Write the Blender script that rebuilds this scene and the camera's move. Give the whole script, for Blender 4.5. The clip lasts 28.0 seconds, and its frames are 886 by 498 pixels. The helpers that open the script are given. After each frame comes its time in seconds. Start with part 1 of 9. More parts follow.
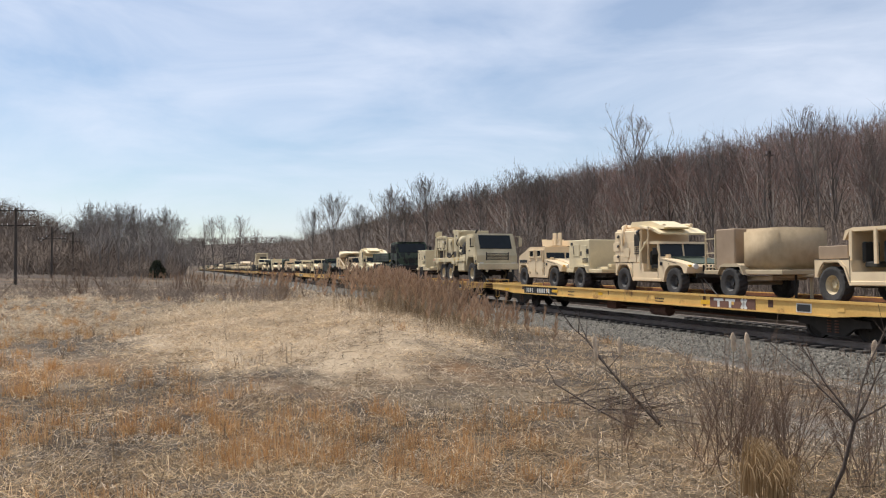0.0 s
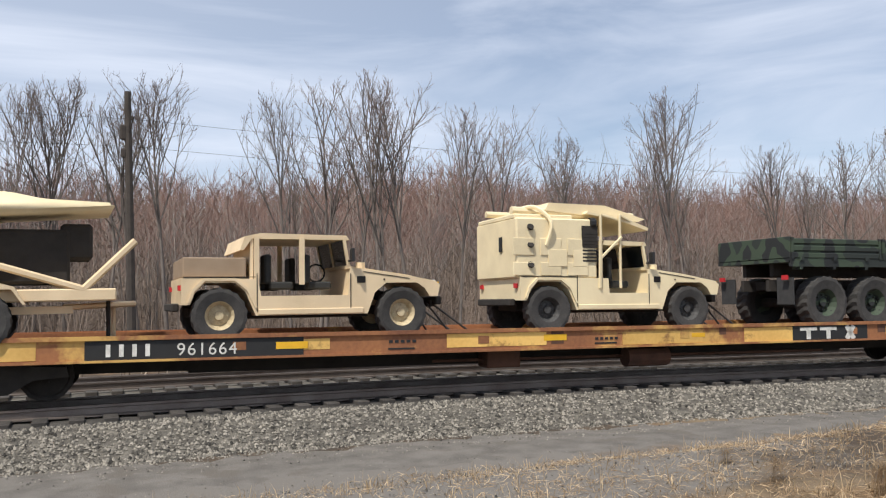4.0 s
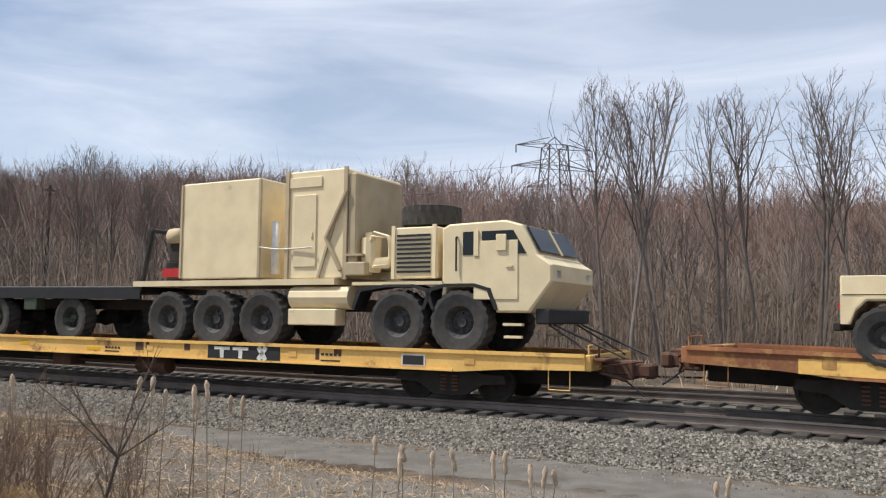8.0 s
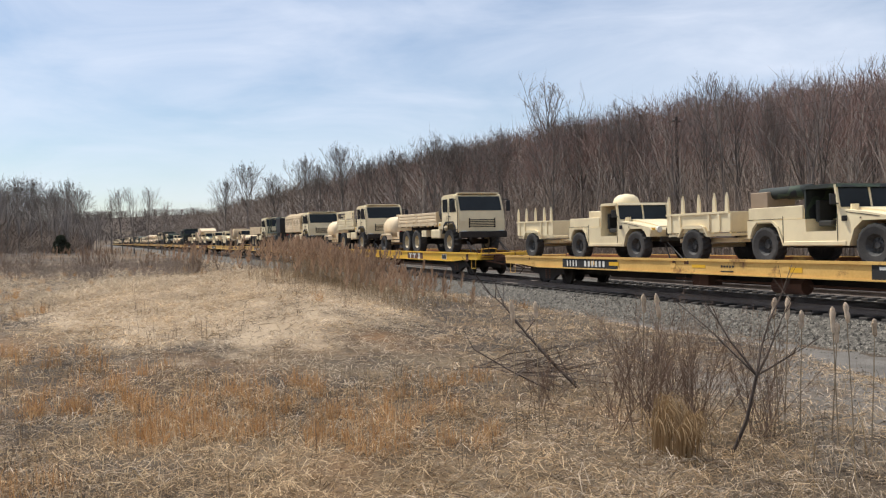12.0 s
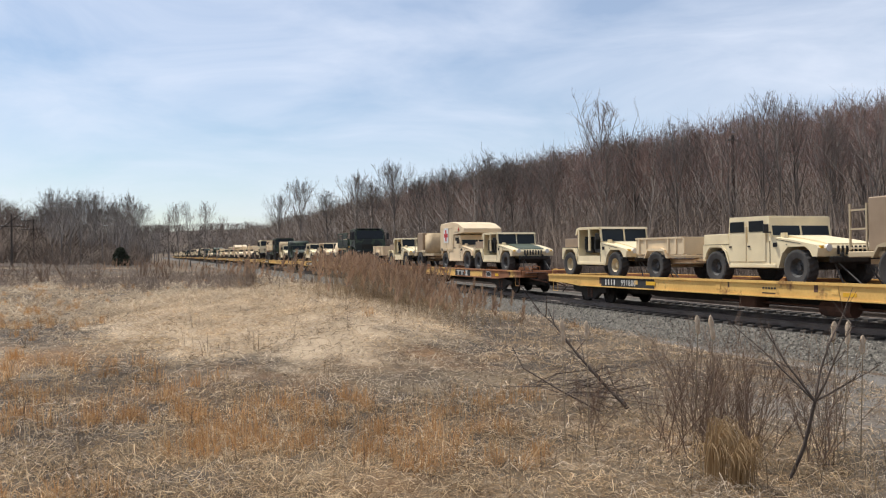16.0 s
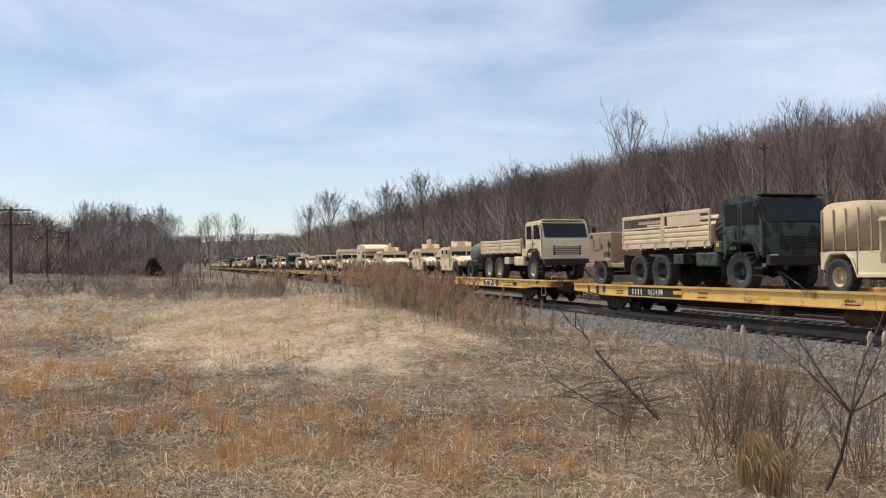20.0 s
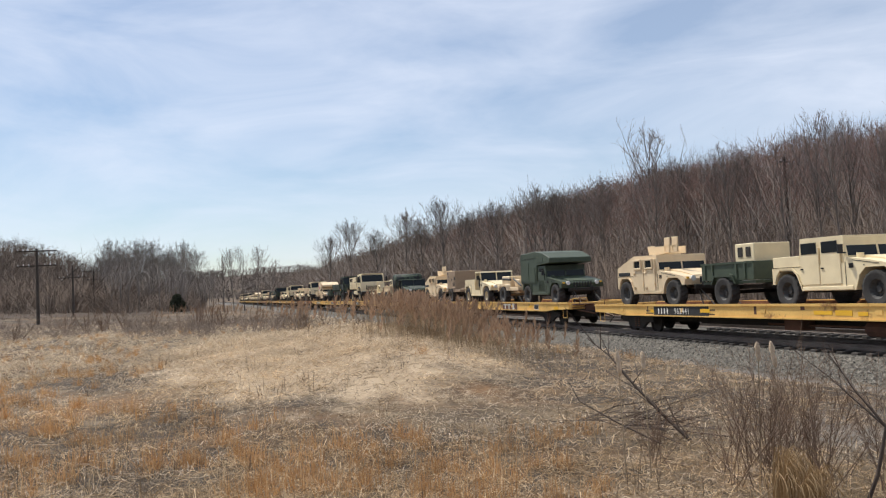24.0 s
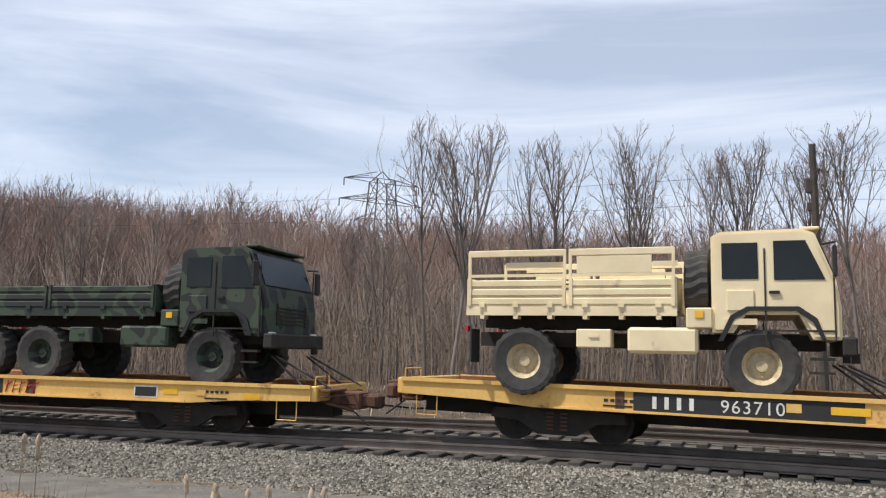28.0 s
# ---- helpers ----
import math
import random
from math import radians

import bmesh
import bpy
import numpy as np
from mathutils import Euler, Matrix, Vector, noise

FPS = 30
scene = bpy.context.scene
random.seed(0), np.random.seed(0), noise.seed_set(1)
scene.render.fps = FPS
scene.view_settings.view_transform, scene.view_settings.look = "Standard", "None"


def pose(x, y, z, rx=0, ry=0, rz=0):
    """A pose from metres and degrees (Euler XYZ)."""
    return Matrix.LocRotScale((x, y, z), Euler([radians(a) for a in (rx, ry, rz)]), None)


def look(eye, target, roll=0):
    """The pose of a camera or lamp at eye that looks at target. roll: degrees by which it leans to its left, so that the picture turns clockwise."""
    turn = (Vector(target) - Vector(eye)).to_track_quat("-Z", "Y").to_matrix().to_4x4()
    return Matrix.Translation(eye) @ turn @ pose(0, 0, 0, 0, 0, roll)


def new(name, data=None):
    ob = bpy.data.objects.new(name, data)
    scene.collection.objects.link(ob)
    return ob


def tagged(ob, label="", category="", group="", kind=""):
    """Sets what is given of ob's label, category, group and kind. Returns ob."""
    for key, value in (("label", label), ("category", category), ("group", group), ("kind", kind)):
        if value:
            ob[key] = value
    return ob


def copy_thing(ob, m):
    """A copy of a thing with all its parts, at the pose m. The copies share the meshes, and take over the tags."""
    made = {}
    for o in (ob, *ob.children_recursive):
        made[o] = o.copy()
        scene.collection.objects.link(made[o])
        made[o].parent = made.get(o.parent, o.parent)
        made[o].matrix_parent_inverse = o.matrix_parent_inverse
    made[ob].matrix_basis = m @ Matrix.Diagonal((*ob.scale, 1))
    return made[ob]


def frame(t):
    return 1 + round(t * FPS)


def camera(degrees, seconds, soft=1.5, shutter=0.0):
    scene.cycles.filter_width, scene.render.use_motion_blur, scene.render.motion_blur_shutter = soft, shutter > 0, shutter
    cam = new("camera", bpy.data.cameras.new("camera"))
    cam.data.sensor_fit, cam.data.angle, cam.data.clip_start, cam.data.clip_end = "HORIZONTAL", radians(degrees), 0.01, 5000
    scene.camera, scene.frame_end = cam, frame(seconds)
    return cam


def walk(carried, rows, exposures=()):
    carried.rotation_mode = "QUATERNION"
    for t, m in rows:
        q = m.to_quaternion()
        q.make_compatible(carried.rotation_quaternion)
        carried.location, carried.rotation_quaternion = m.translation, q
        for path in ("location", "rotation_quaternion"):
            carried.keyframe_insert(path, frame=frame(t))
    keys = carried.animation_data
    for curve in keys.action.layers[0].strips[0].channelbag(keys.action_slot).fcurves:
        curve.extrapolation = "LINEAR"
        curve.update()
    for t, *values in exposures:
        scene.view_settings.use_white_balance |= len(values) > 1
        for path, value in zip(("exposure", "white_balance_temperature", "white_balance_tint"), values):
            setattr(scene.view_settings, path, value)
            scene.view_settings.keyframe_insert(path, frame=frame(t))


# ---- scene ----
# ---- camera and its turn: the eye stands still, the view pans ----
EYE = (0.0, 0.0, 1.78)
CAM_TURN = [
    (0.0, 91.38, 0.15, 72.91),
    (0.5, 90.72, -0.57, 73.55),
    (1.0, 91.37, -0.68, 68.14),
    (1.5, 92.48, -0.21, 50.33),
    (2.0, 93.82, -1.25, 21.02),
    (2.2, 94.15, -1.20, 7.00),
    (2.3, 94.15, -1.00, -0.36),
    (2.4, 94.05, -0.70, -7.33),
    (2.5, 94.02, 0.00, -14.10),
    (2.8, 93.80, 0.20, -30.93),
    (3.0, 93.59, 0.30, -37.51),
    (3.5, 93.51, 0.63, -36.59),
    (4.0, 93.41, 0.94, -30.74),
    (4.5, 93.78, 0.77, -22.31),
    (6.5, 95.38, -0.87, 1.75),
    (7.0, 94.95, -0.82, 8.56),
    (7.5, 94.60, -0.72, 18.06),
    (8.0, 94.43, -1.08, 25.99),
    (8.2, 94.12, -1.67, 28.61),
    (8.5, 93.82, -1.32, 32.86),
    (9.0, 93.42, -0.96, 40.46),
    (9.5, 92.47, -0.26, 50.05),
    (10.0, 90.54, 0.53, 57.30),
    (10.5, 89.38, 0.98, 60.01),
    (11.0, 89.16, 1.64, 62.64),
    (11.5, 89.12, 1.15, 64.37),
    (12.0, 89.14, 1.31, 67.23),
    (12.5, 88.87, 1.84, 69.60),
    (14.5, 90.06, 0.37, 69.48),
    (15.0, 90.39, 0.70, 70.17),
    (15.5, 90.49, 0.79, 70.56),
    (16.0, 90.37, 0.51, 70.70),
    (16.5, 90.45, 0.33, 71.29),
    (17.0, 90.90, 0.60, 71.49),
    (17.5, 91.35, 0.24, 71.13),
    (18.0, 91.50, 0.07, 72.24),
    (18.5, 91.28, 0.31, 72.48),
    (19.0, 91.21, 0.42, 72.39),
    (19.5, 91.18, 0.71, 72.70),
    (20.0, 91.07, 0.68, 72.66),
    (20.5, 91.03, 0.49, 72.31),
    (21.0, 91.19, 0.58, 72.16),
    (21.5, 90.97, 0.69, 72.49),
    (23.5, 90.79, 0.66, 74.67),
    (24.0, 92.91, 2.65, 74.17),
    (24.5, 97.74, 5.64, 70.41),
    (25.0, 96.99, 5.16, 69.84),
    (25.5, 95.12, 2.47, 76.25),
    (26.0, 94.66, 1.54, 78.94),
    (26.5, 94.58, 1.31, 76.89),
    (27.0, 94.96, 1.25, 63.10),
    (27.5, 95.49, 1.00, 38.79),
    (27.8, 96.80, -1.40, 24.04),
    (28.0, 96.96, -1.52, 13.97)
]
cam = camera(55.87, 28.0, soft=1.2)
walk(cam, [(t, pose(*EYE, rx, ry, rz)) for t, rx, ry, rz in CAM_TURN], [(0.0, 0.0), (23.8, 0.0), (25.0, -0.2), (26.0, -0.12), (27.0, -0.1), (28.0, 0.08)])

# ---- sky, sun, exposure ----
SUN_FROM = Vector((-0.46, -0.25, 0.85)).normalized()
sun = new("sun", bpy.data.lights.new("sun", "SUN"))
sun.data.energy, sun.data.angle, sun.data.color = 4.5, radians(0.6), (1.0, 0.95, 0.87)
sun.matrix_world = look((0, 0, 60), Vector((0, 0, 60)) - SUN_FROM)
world = bpy.data.worlds.new("world")
scene.world = world
world.use_nodes = True
wn, wl = world.node_tree.nodes, world.node_tree.links
sky = wn.new("ShaderNodeTexSky")
sky.sky_type, sky.sun_disc = "NISHITA", False
sky.sun_elevation = math.asin(SUN_FROM.z)
sky.sun_rotation = math.atan2(SUN_FROM.x, SUN_FROM.y)
sky.dust_density, sky.ozone_density = 0.35, 2.4
# thin streaks of high cloud
tc = wn.new("ShaderNodeTexCoord")
mp = wn.new("ShaderNodeMapping")
mp.inputs["Rotation"].default_value = (0.12, 0.10, 0.5)
mp.inputs["Scale"].default_value = (1.0, 2.4, 8.5)
wl.new(tc.outputs["Generated"], mp.inputs["Vector"])
cl = wn.new("ShaderNodeTexNoise")
cl.inputs["Scale"].default_value, cl.inputs["Detail"].default_value = 1.5, 9.0
cl.inputs["Roughness"].default_value, cl.inputs["Distortion"].default_value = 0.55, 0.5
wl.new(mp.outputs[0], cl.inputs["Vector"])
cr = wn.new("ShaderNodeValToRGB")
cr.color_ramp.elements[0].position, cr.color_ramp.elements[1].position = 0.34, 0.66
cr.color_ramp.elements[0].color, cr.color_ramp.elements[1].color = (0.06, 0.06, 0.06, 1), (0.54, 0.54, 0.54, 1)
wl.new(cl.outputs["Fac"], cr.inputs[0])
cm = wn.new("ShaderNodeMixRGB")
cm.inputs["Color2"].default_value = (7.9, 8.5, 9.8, 1)
# the veil of cloud thins out towards the west end of the line
sx, mr, mu = wn.new("ShaderNodeSeparateXYZ"), wn.new("ShaderNodeMapRange"), wn.new("ShaderNodeMath")
wl.new(tc.outputs["Generated"], sx.inputs[0])
mr.inputs[1].default_value, mr.inputs[2].default_value, mr.inputs[3].default_value, mr.inputs[4].default_value = -1.0, -0.3, 0.08, 0.40
wl.new(sx.outputs[0], mr.inputs[0])
mu.operation = "ADD"
wl.new(cr.outputs[0], mu.inputs[0])
me_, ms_ = wn.new("ShaderNodeMapRange"), wn.new("ShaderNodeMath")
me_.inputs[1].default_value, me_.inputs[2].default_value, me_.inputs[3].default_value, me_.inputs[4].default_value = 0.1, 0.8, 0.0, 0.24
wl.new(sx.outputs[0], me_.inputs[0])
ms_.operation = "SUBTRACT"
wl.new(mr.outputs[0], ms_.inputs[0])
wl.new(me_.outputs[0], ms_.inputs[1])
wl.new(ms_.outputs[0], mu.inputs[1])
wl.new(mu.outputs[0], cm.inputs["Fac"])
wl.new(sky.outputs[0], cm.inputs["Color1"])
wl.new(cm.outputs[0], wn["Background"].inputs["Color"])
wn["Background"].inputs["Strength"].default_value = 0.108
scene.view_settings.exposure = 0.0

# ---- materials ----
def mat(name, color, dark=None, rough=0.6, metal=0.0, scale=6.0, fine=60.0, bump=0.15, vary=0.1, spots=None, spot_at=0.6, coords="Object"):
    """Two scales of noise between color and dark, fine relief, an own shift for each object; spots: (colour) of worn patches."""
    m = bpy.data.materials.new(name)
    m.use_nodes = True
    n, l = m.node_tree.nodes, m.node_tree.links
    b = n["Principled BSDF"]
    b.inputs["Roughness"].default_value, b.inputs["Metallic"].default_value = rough, metal
    t = n.new("ShaderNodeTexCoord")
    big, small = n.new("ShaderNodeTexNoise"), n.new("ShaderNodeTexNoise")
    for q, s, d in ((big, scale, 5.0), (small, fine, 3.0)):
        q.inputs["Scale"].default_value, q.inputs["Detail"].default_value = s, d
        l.new(t.outputs[coords], q.inputs["Vector"])
    dark = dark or tuple(c * 0.72 for c in color)
    mix = n.new("ShaderNodeMixRGB")
    mix.inputs[1].default_value, mix.inputs[2].default_value = (*dark, 1), (*color, 1)
    ramp = n.new("ShaderNodeValToRGB")
    ramp.color_ramp.elements[0].position, ramp.color_ramp.elements[1].position = 0.32, 0.62
    add = n.new("ShaderNodeMath")
    add.operation = "MULTIPLY_ADD"
    add.inputs[1].default_value = 0.35
    l.new(small.outputs["Fac"], add.inputs[0])
    half = n.new("ShaderNodeMath")
    half.operation = "MULTIPLY_ADD"
    half.inputs[1].default_value, half.inputs[2].default_value = 0.65, 0.0
    l.new(big.outputs["Fac"], half.inputs[0])
    l.new(half.outputs[0], add.inputs[2])
    l.new(add.outputs[0], ramp.inputs[0])
    l.new(ramp.outputs[0], mix.inputs[0])
    out = mix.outputs[0]
    if spots:
        sp = n.new("ShaderNodeTexNoise")
        sp.inputs["Scale"].default_value, sp.inputs["Detail"].default_value = scale * 0.6, 8.0
        sp.inputs["Roughness"].default_value = 0.65
        l.new(t.outputs[coords], sp.inputs["Vector"])
        sr = n.new("ShaderNodeValToRGB")
        sr.color_ramp.elements[0].position, sr.color_ramp.elements[1].position = spot_at - 0.04, spot_at + 0.04
        l.new(sp.outputs["Fac"], sr.inputs[0])
        m2 = n.new("ShaderNodeMixRGB")
        m2.inputs[2].default_value = (*spots, 1)
        l.new(sr.outputs[0], m2.inputs[0])
        l.new(out, m2.inputs[1])
        out = m2.outputs[0]
    if vary:
        oi, hs = n.new("ShaderNodeObjectInfo"), n.new("ShaderNodeHueSaturation")
        mr = n.new("ShaderNodeMapRange")
        mr.inputs[3].default_value, mr.inputs[4].default_value = 1 - vary, 1 + vary
        l.new(oi.outputs["Random"], mr.inputs[0])
        l.new(mr.outputs[0], hs.inputs["Value"])
        l.new(out, hs.inputs["Color"])
        out = hs.outputs[0]
    l.new(out, b.inputs["Base Color"])
    if bump:
        bp = n.new("ShaderNodeBump")
        bp.inputs["Strength"].default_value, bp.inputs["Distance"].default_value = bump, 0.02
        l.new(small.outputs["Fac"], bp.inputs["Height"])
        l.new(bp.outputs[0], b.inputs["Normal"])
    return m


def camo_mat(name, cols, scale=1.1):
    m = mat(name, cols[0], rough=0.75, scale=4.0, vary=0.05)
    n, l = m.node_tree.nodes, m.node_tree.links
    b = n["Principled BSDF"]
    t = n.new("ShaderNodeTexCoord")
    q = n.new("ShaderNodeTexNoise")
    q.inputs["Scale"].default_value, q.inputs["Detail"].default_value = scale, 1.5
    l.new(t.outputs["Object"], q.inputs["Vector"])
    r = n.new("ShaderNodeValToRGB")
    r.color_ramp.interpolation = "CONSTANT"
    e = r.color_ramp.elements
    e[0].color, e[1].color, e[1].position = (*cols[0], 1), (*cols[1], 1), 0.46
    x = e.new(0.58)
    x.color = (*cols[2], 1)
    l.new(q.outputs["Fac"], r.inputs[0])
    l.new(r.outputs[0], b.inputs["Base Color"])
    return m


TAN = mat("tan_paint", (0.77, 0.602, 0.385), (0.62, 0.475, 0.295), rough=0.62, scale=1.6, vary=0.06, bump=0.05, spots=(0.40, 0.31, 0.18), spot_at=0.70)
TAN_PALE = mat("pale_tan_paint", (0.82, 0.69, 0.44), (0.67, 0.55, 0.345), rough=0.6, scale=1.7, vary=0.07, bump=0.05, spots=(0.42, 0.33, 0.21), spot_at=0.69)
TAN_DUSTY = mat("dusty_tan_paint", (0.50, 0.40, 0.26), (0.40, 0.32, 0.20), rough=0.8, scale=2.5, vary=0.08, bump=0.08)
TAN_DULL = mat("dull_tan_paint", (0.66, 0.55, 0.345), (0.46, 0.38, 0.235), rough=0.7, scale=1.4, vary=0.08, bump=0.06, spots=(0.38, 0.29, 0.18), spot_at=0.70)
BROWN_BOX = mat("brown_box", (0.33, 0.24, 0.16), (0.27, 0.19, 0.12), rough=0.8, scale=3, vary=0.05)
GREEN = mat("olive_paint", (0.055, 0.075, 0.045), (0.035, 0.05, 0.032), rough=0.6, scale=3, vary=0.08, bump=0.05)
DARKGREEN = camo_mat("dark_camouflage", ((0.022, 0.028, 0.024), (0.045, 0.065, 0.04), (0.016, 0.018, 0.018)), 1.6)
CAMO = camo_mat("camouflage", ((0.018, 0.02, 0.018), (0.040, 0.060, 0.030), (0.055, 0.038, 0.026)), 1.3)
BLACK = mat("black_steel", (0.016, 0.016, 0.017), (0.009, 0.009, 0.009), rough=0.6, scale=5, vary=0.1)
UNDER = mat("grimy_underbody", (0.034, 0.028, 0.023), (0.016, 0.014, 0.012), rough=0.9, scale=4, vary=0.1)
RUBBER = mat("tyre_rubber", (0.045, 0.044, 0.043), (0.03, 0.03, 0.03), rough=0.9, scale=8, vary=0.15, bump=0.3)
RUBBER_DUSTY = mat("dusty_tyre_rubber", (0.060, 0.056, 0.052), (0.030, 0.029, 0.028), rough=0.95, scale=6, vary=0.12, bump=0.3)
SEAT = mat("dark_seat", (0.03, 0.03, 0.028), rough=0.9)
GLASS = mat("dark_window", (0.02, 0.025, 0.028), rough=0.10, vary=0, bump=0, scale=2)
GLASS.node_tree.nodes["Principled BSDF"].inputs["Specular IOR Level"].default_value = 0.22
CANVAS_TAN = mat("tan_canvas", (0.50, 0.38, 0.24), (0.40, 0.30, 0.18), rough=0.95, scale=5, fine=200, bump=0.4)
RIM_DARK = mat("dusty_black_rim", (0.075, 0.072, 0.068), (0.022, 0.022, 0.022), rough=0.7, scale=14)
RIM_TAN = mat("tan_rim", (0.58, 0.48, 0.30), (0.36, 0.28, 0.17), rough=0.6, scale=9)
CAR_YELLOW = mat("yellow_car_paint", (0.80, 0.50, 0.145), (0.64, 0.365, 0.095), rough=0.65, scale=1.3, fine=14, vary=0.12, spots=(0.16, 0.055, 0.025), spot_at=0.63)
CAR_AGED = mat("aged_yellow_paint", (0.58, 0.35, 0.085), (0.36, 0.18, 0.055), rough=0.75, scale=1.1, fine=14, vary=0.12, bump=0.1, spots=(0.16, 0.07, 0.035), spot_at=0.64)
CAR_RUST = mat("rusted_yellow_paint", (0.36, 0.15, 0.06), (0.19, 0.075, 0.04), rough=0.85, scale=0.9, fine=14, vary=0.15, spots=(0.62, 0.37, 0.11), spot_at=0.58)
CAR_BRIGHT = mat("fresh_yellow_paint", (0.78, 0.47, 0.04), (0.66, 0.36, 0.04), rough=0.5, scale=1.0, fine=12, vary=0.03, spots=(0.26, 0.10, 0.03), spot_at=0.66)
RUST = mat("rust", (0.14, 0.065, 0.04), (0.07, 0.038, 0.028), rough=0.95, scale=3, vary=0.15, bump=0.3)
DECK = mat("worn_deck", (0.19, 0.09, 0.06), (0.10, 0.05, 0.038), rough=0.95, scale=2, vary=0.15, bump=0.3)
PANEL_BLACK = mat("black_panel", (0.02, 0.02, 0.02), rough=0.7, scale=5, spots=(0.16, 0.08, 0.04), spot_at=0.72)
WHITE = mat("white_stencil", (0.78, 0.76, 0.70), (0.5, 0.48, 0.43), rough=0.7, scale=8, vary=0)
SAFETY = mat("safety_yellow", (0.80, 0.45, 0.02), (0.7, 0.38, 0.02), rough=0.6, vary=0.05)
RED = mat("red_cross", (0.55, 0.02, 0.025), rough=0.7, vary=0)
WHITE_PAINT = mat("white_paint", (0.78, 0.77, 0.74), rough=0.6, vary=0.02)
STEEL = mat("rail_steel", (0.22, 0.19, 0.17), (0.13, 0.10, 0.085), rough=0.5, metal=0.6, scale=2, vary=0)
WOOD_TIE = mat("weathered_tie", (0.075, 0.066, 0.058), (0.028, 0.025, 0.022), rough=0.95, scale=5, vary=0.3, bump=0.5)
POLE_WOOD = mat("weathered_pole", (0.075, 0.062, 0.052), (0.045, 0.037, 0.032), rough=0.95, scale=4, vary=0.1, bump=0.4)
STRAP = mat("dark_chain", (0.05, 0.045, 0.04), rough=0.7, scale=9)


# ---- mesh helpers ----
def box(bm, cx, cy, cz, sx, sy, sz, bevel=0.0, rot=None):
    r = bmesh.ops.create_cube(bm, size=1)
    vs = r["verts"]
    bmesh.ops.scale(bm, vec=(sx, sy, sz), verts=vs)
    if bevel:
        es = list({e for v in vs for e in v.link_edges})
        vs = bmesh.ops.bevel(bm, geom=es, offset=bevel, segments=1, affect="EDGES")["verts"]
    m = Matrix.Translation((cx, cy, cz)) @ (Euler([radians(a) for a in rot]).to_matrix().to_4x4() if rot else Matrix())
    bmesh.ops.transform(bm, matrix=m, verts=vs)
    return bm


def cyl(bm, p, q, r, n=10, r2=None, caps=True):
    p, q = Vector(p), Vector(q)
    d = q - p
    m = Matrix.Translation((p + q) / 2) @ d.to_track_quat("Z", "Y").to_matrix().to_4x4()
    bmesh.ops.create_cone(bm, cap_ends=caps, segments=n, radius1=r, radius2=r if r2 is None else r2, depth=d.length, matrix=m)
    return bm


def prism(bm, pts, y0, y1):
    """A closed outline of (x, z) points, run across from y0 to y1."""
    a = [bm.verts.new((x, y0, z)) for x, z in pts]
    b = [bm.verts.new((x, y1, z)) for x, z in pts]
    fs = [bm.faces.new(a), bm.faces.new(list(reversed(b)))]
    k = len(pts)
    for i in range(k):
        fs.append(bm.faces.new((a[(i + 1) % k], a[i], b[i], b[(i + 1) % k])))
    bmesh.ops.recalc_face_normals(bm, faces=fs)
    return bm


def lathe(bm, profile, n, axis="y", at=(0, 0, 0)):
    """Turns (radius, along) points round an axis; closed ring profile."""
    rings = []
    for i in range(n):
        a = 2 * math.pi * i / n
        c, s = math.cos(a), math.sin(a)
        rings.append([bm.verts.new((at[0] + r * c, at[1] + h, at[2] + r * s) if axis == "y" else (at[0] + r * c, at[1] + r * s, at[2] + h)) for r, h in profile])
    k, fs = len(profile), []
    for i in range(n):
        A, B = rings[i], rings[(i + 1) % n]
        for j in range(k - 1):
            fs.append(bm.faces.new((A[j], A[j + 1], B[j + 1], B[j])))
    bmesh.ops.remove_doubles(bm, verts=[v for r in rings for v in r], dist=1e-5)
    bmesh.ops.recalc_face_normals(bm, faces=[f for f in fs if f.is_valid])
    return bm


def mesh_of(name, bm, material, smooth=False):
    me = bpy.data.meshes.new(name)
    bm.to_mesh(me)
    bm.free()
    me.materials.append(material)
    if smooth:
        me.shade_smooth()
    return me


def part(name, bm, material, parent, label="", smooth=False):
    ob = new(name, mesh_of(name, bm, material, smooth))
    ob.parent = parent
    if label:
        ob["label"] = label
    return ob


def part_of(name, me, parent, m=None, label=""):
    """A part on a mesh that others use too."""
    ob = new(name, me)
    ob.parent = parent
    if m is not None:
        ob.matrix_basis = m
    if label:
        ob["label"] = label
    return ob


def raw_np(name, V, T, materials, index=None):
    """A mesh of triangles from arrays."""
    me = bpy.data.meshes.new(name)
    me.vertices.add(len(V))
    me.vertices.foreach_set("co", np.ascontiguousarray(V, dtype=np.float32).ravel())
    me.loops.add(3 * len(T))
    me.loops.foreach_set("vertex_index", np.ascontiguousarray(T, dtype=np.int32).ravel())
    me.polygons.add(len(T))
    me.polygons.foreach_set("loop_start", np.arange(0, 3 * len(T), 3, dtype=np.int32))
    for m in materials:
        me.materials.append(m)
    if index is not None:
        me.polygons.foreach_set("material_index", np.ascontiguousarray(index, dtype=np.int32))
    me.update(calc_edges=True)
    return me


def raw(name, verts, faces, material, smooth=False):
    me = bpy.data.meshes.new(name)
    me.from_pydata(verts, [], faces)
    me.materials.append(material)
    if smooth:
        me.shade_smooth()
    return me


def thing(name, label, category, group=""):
    ob = new(name)
    ob.empty_display_size = 0.2
    return tagged(ob, label, category, group)


def B():
    return bmesh.new()


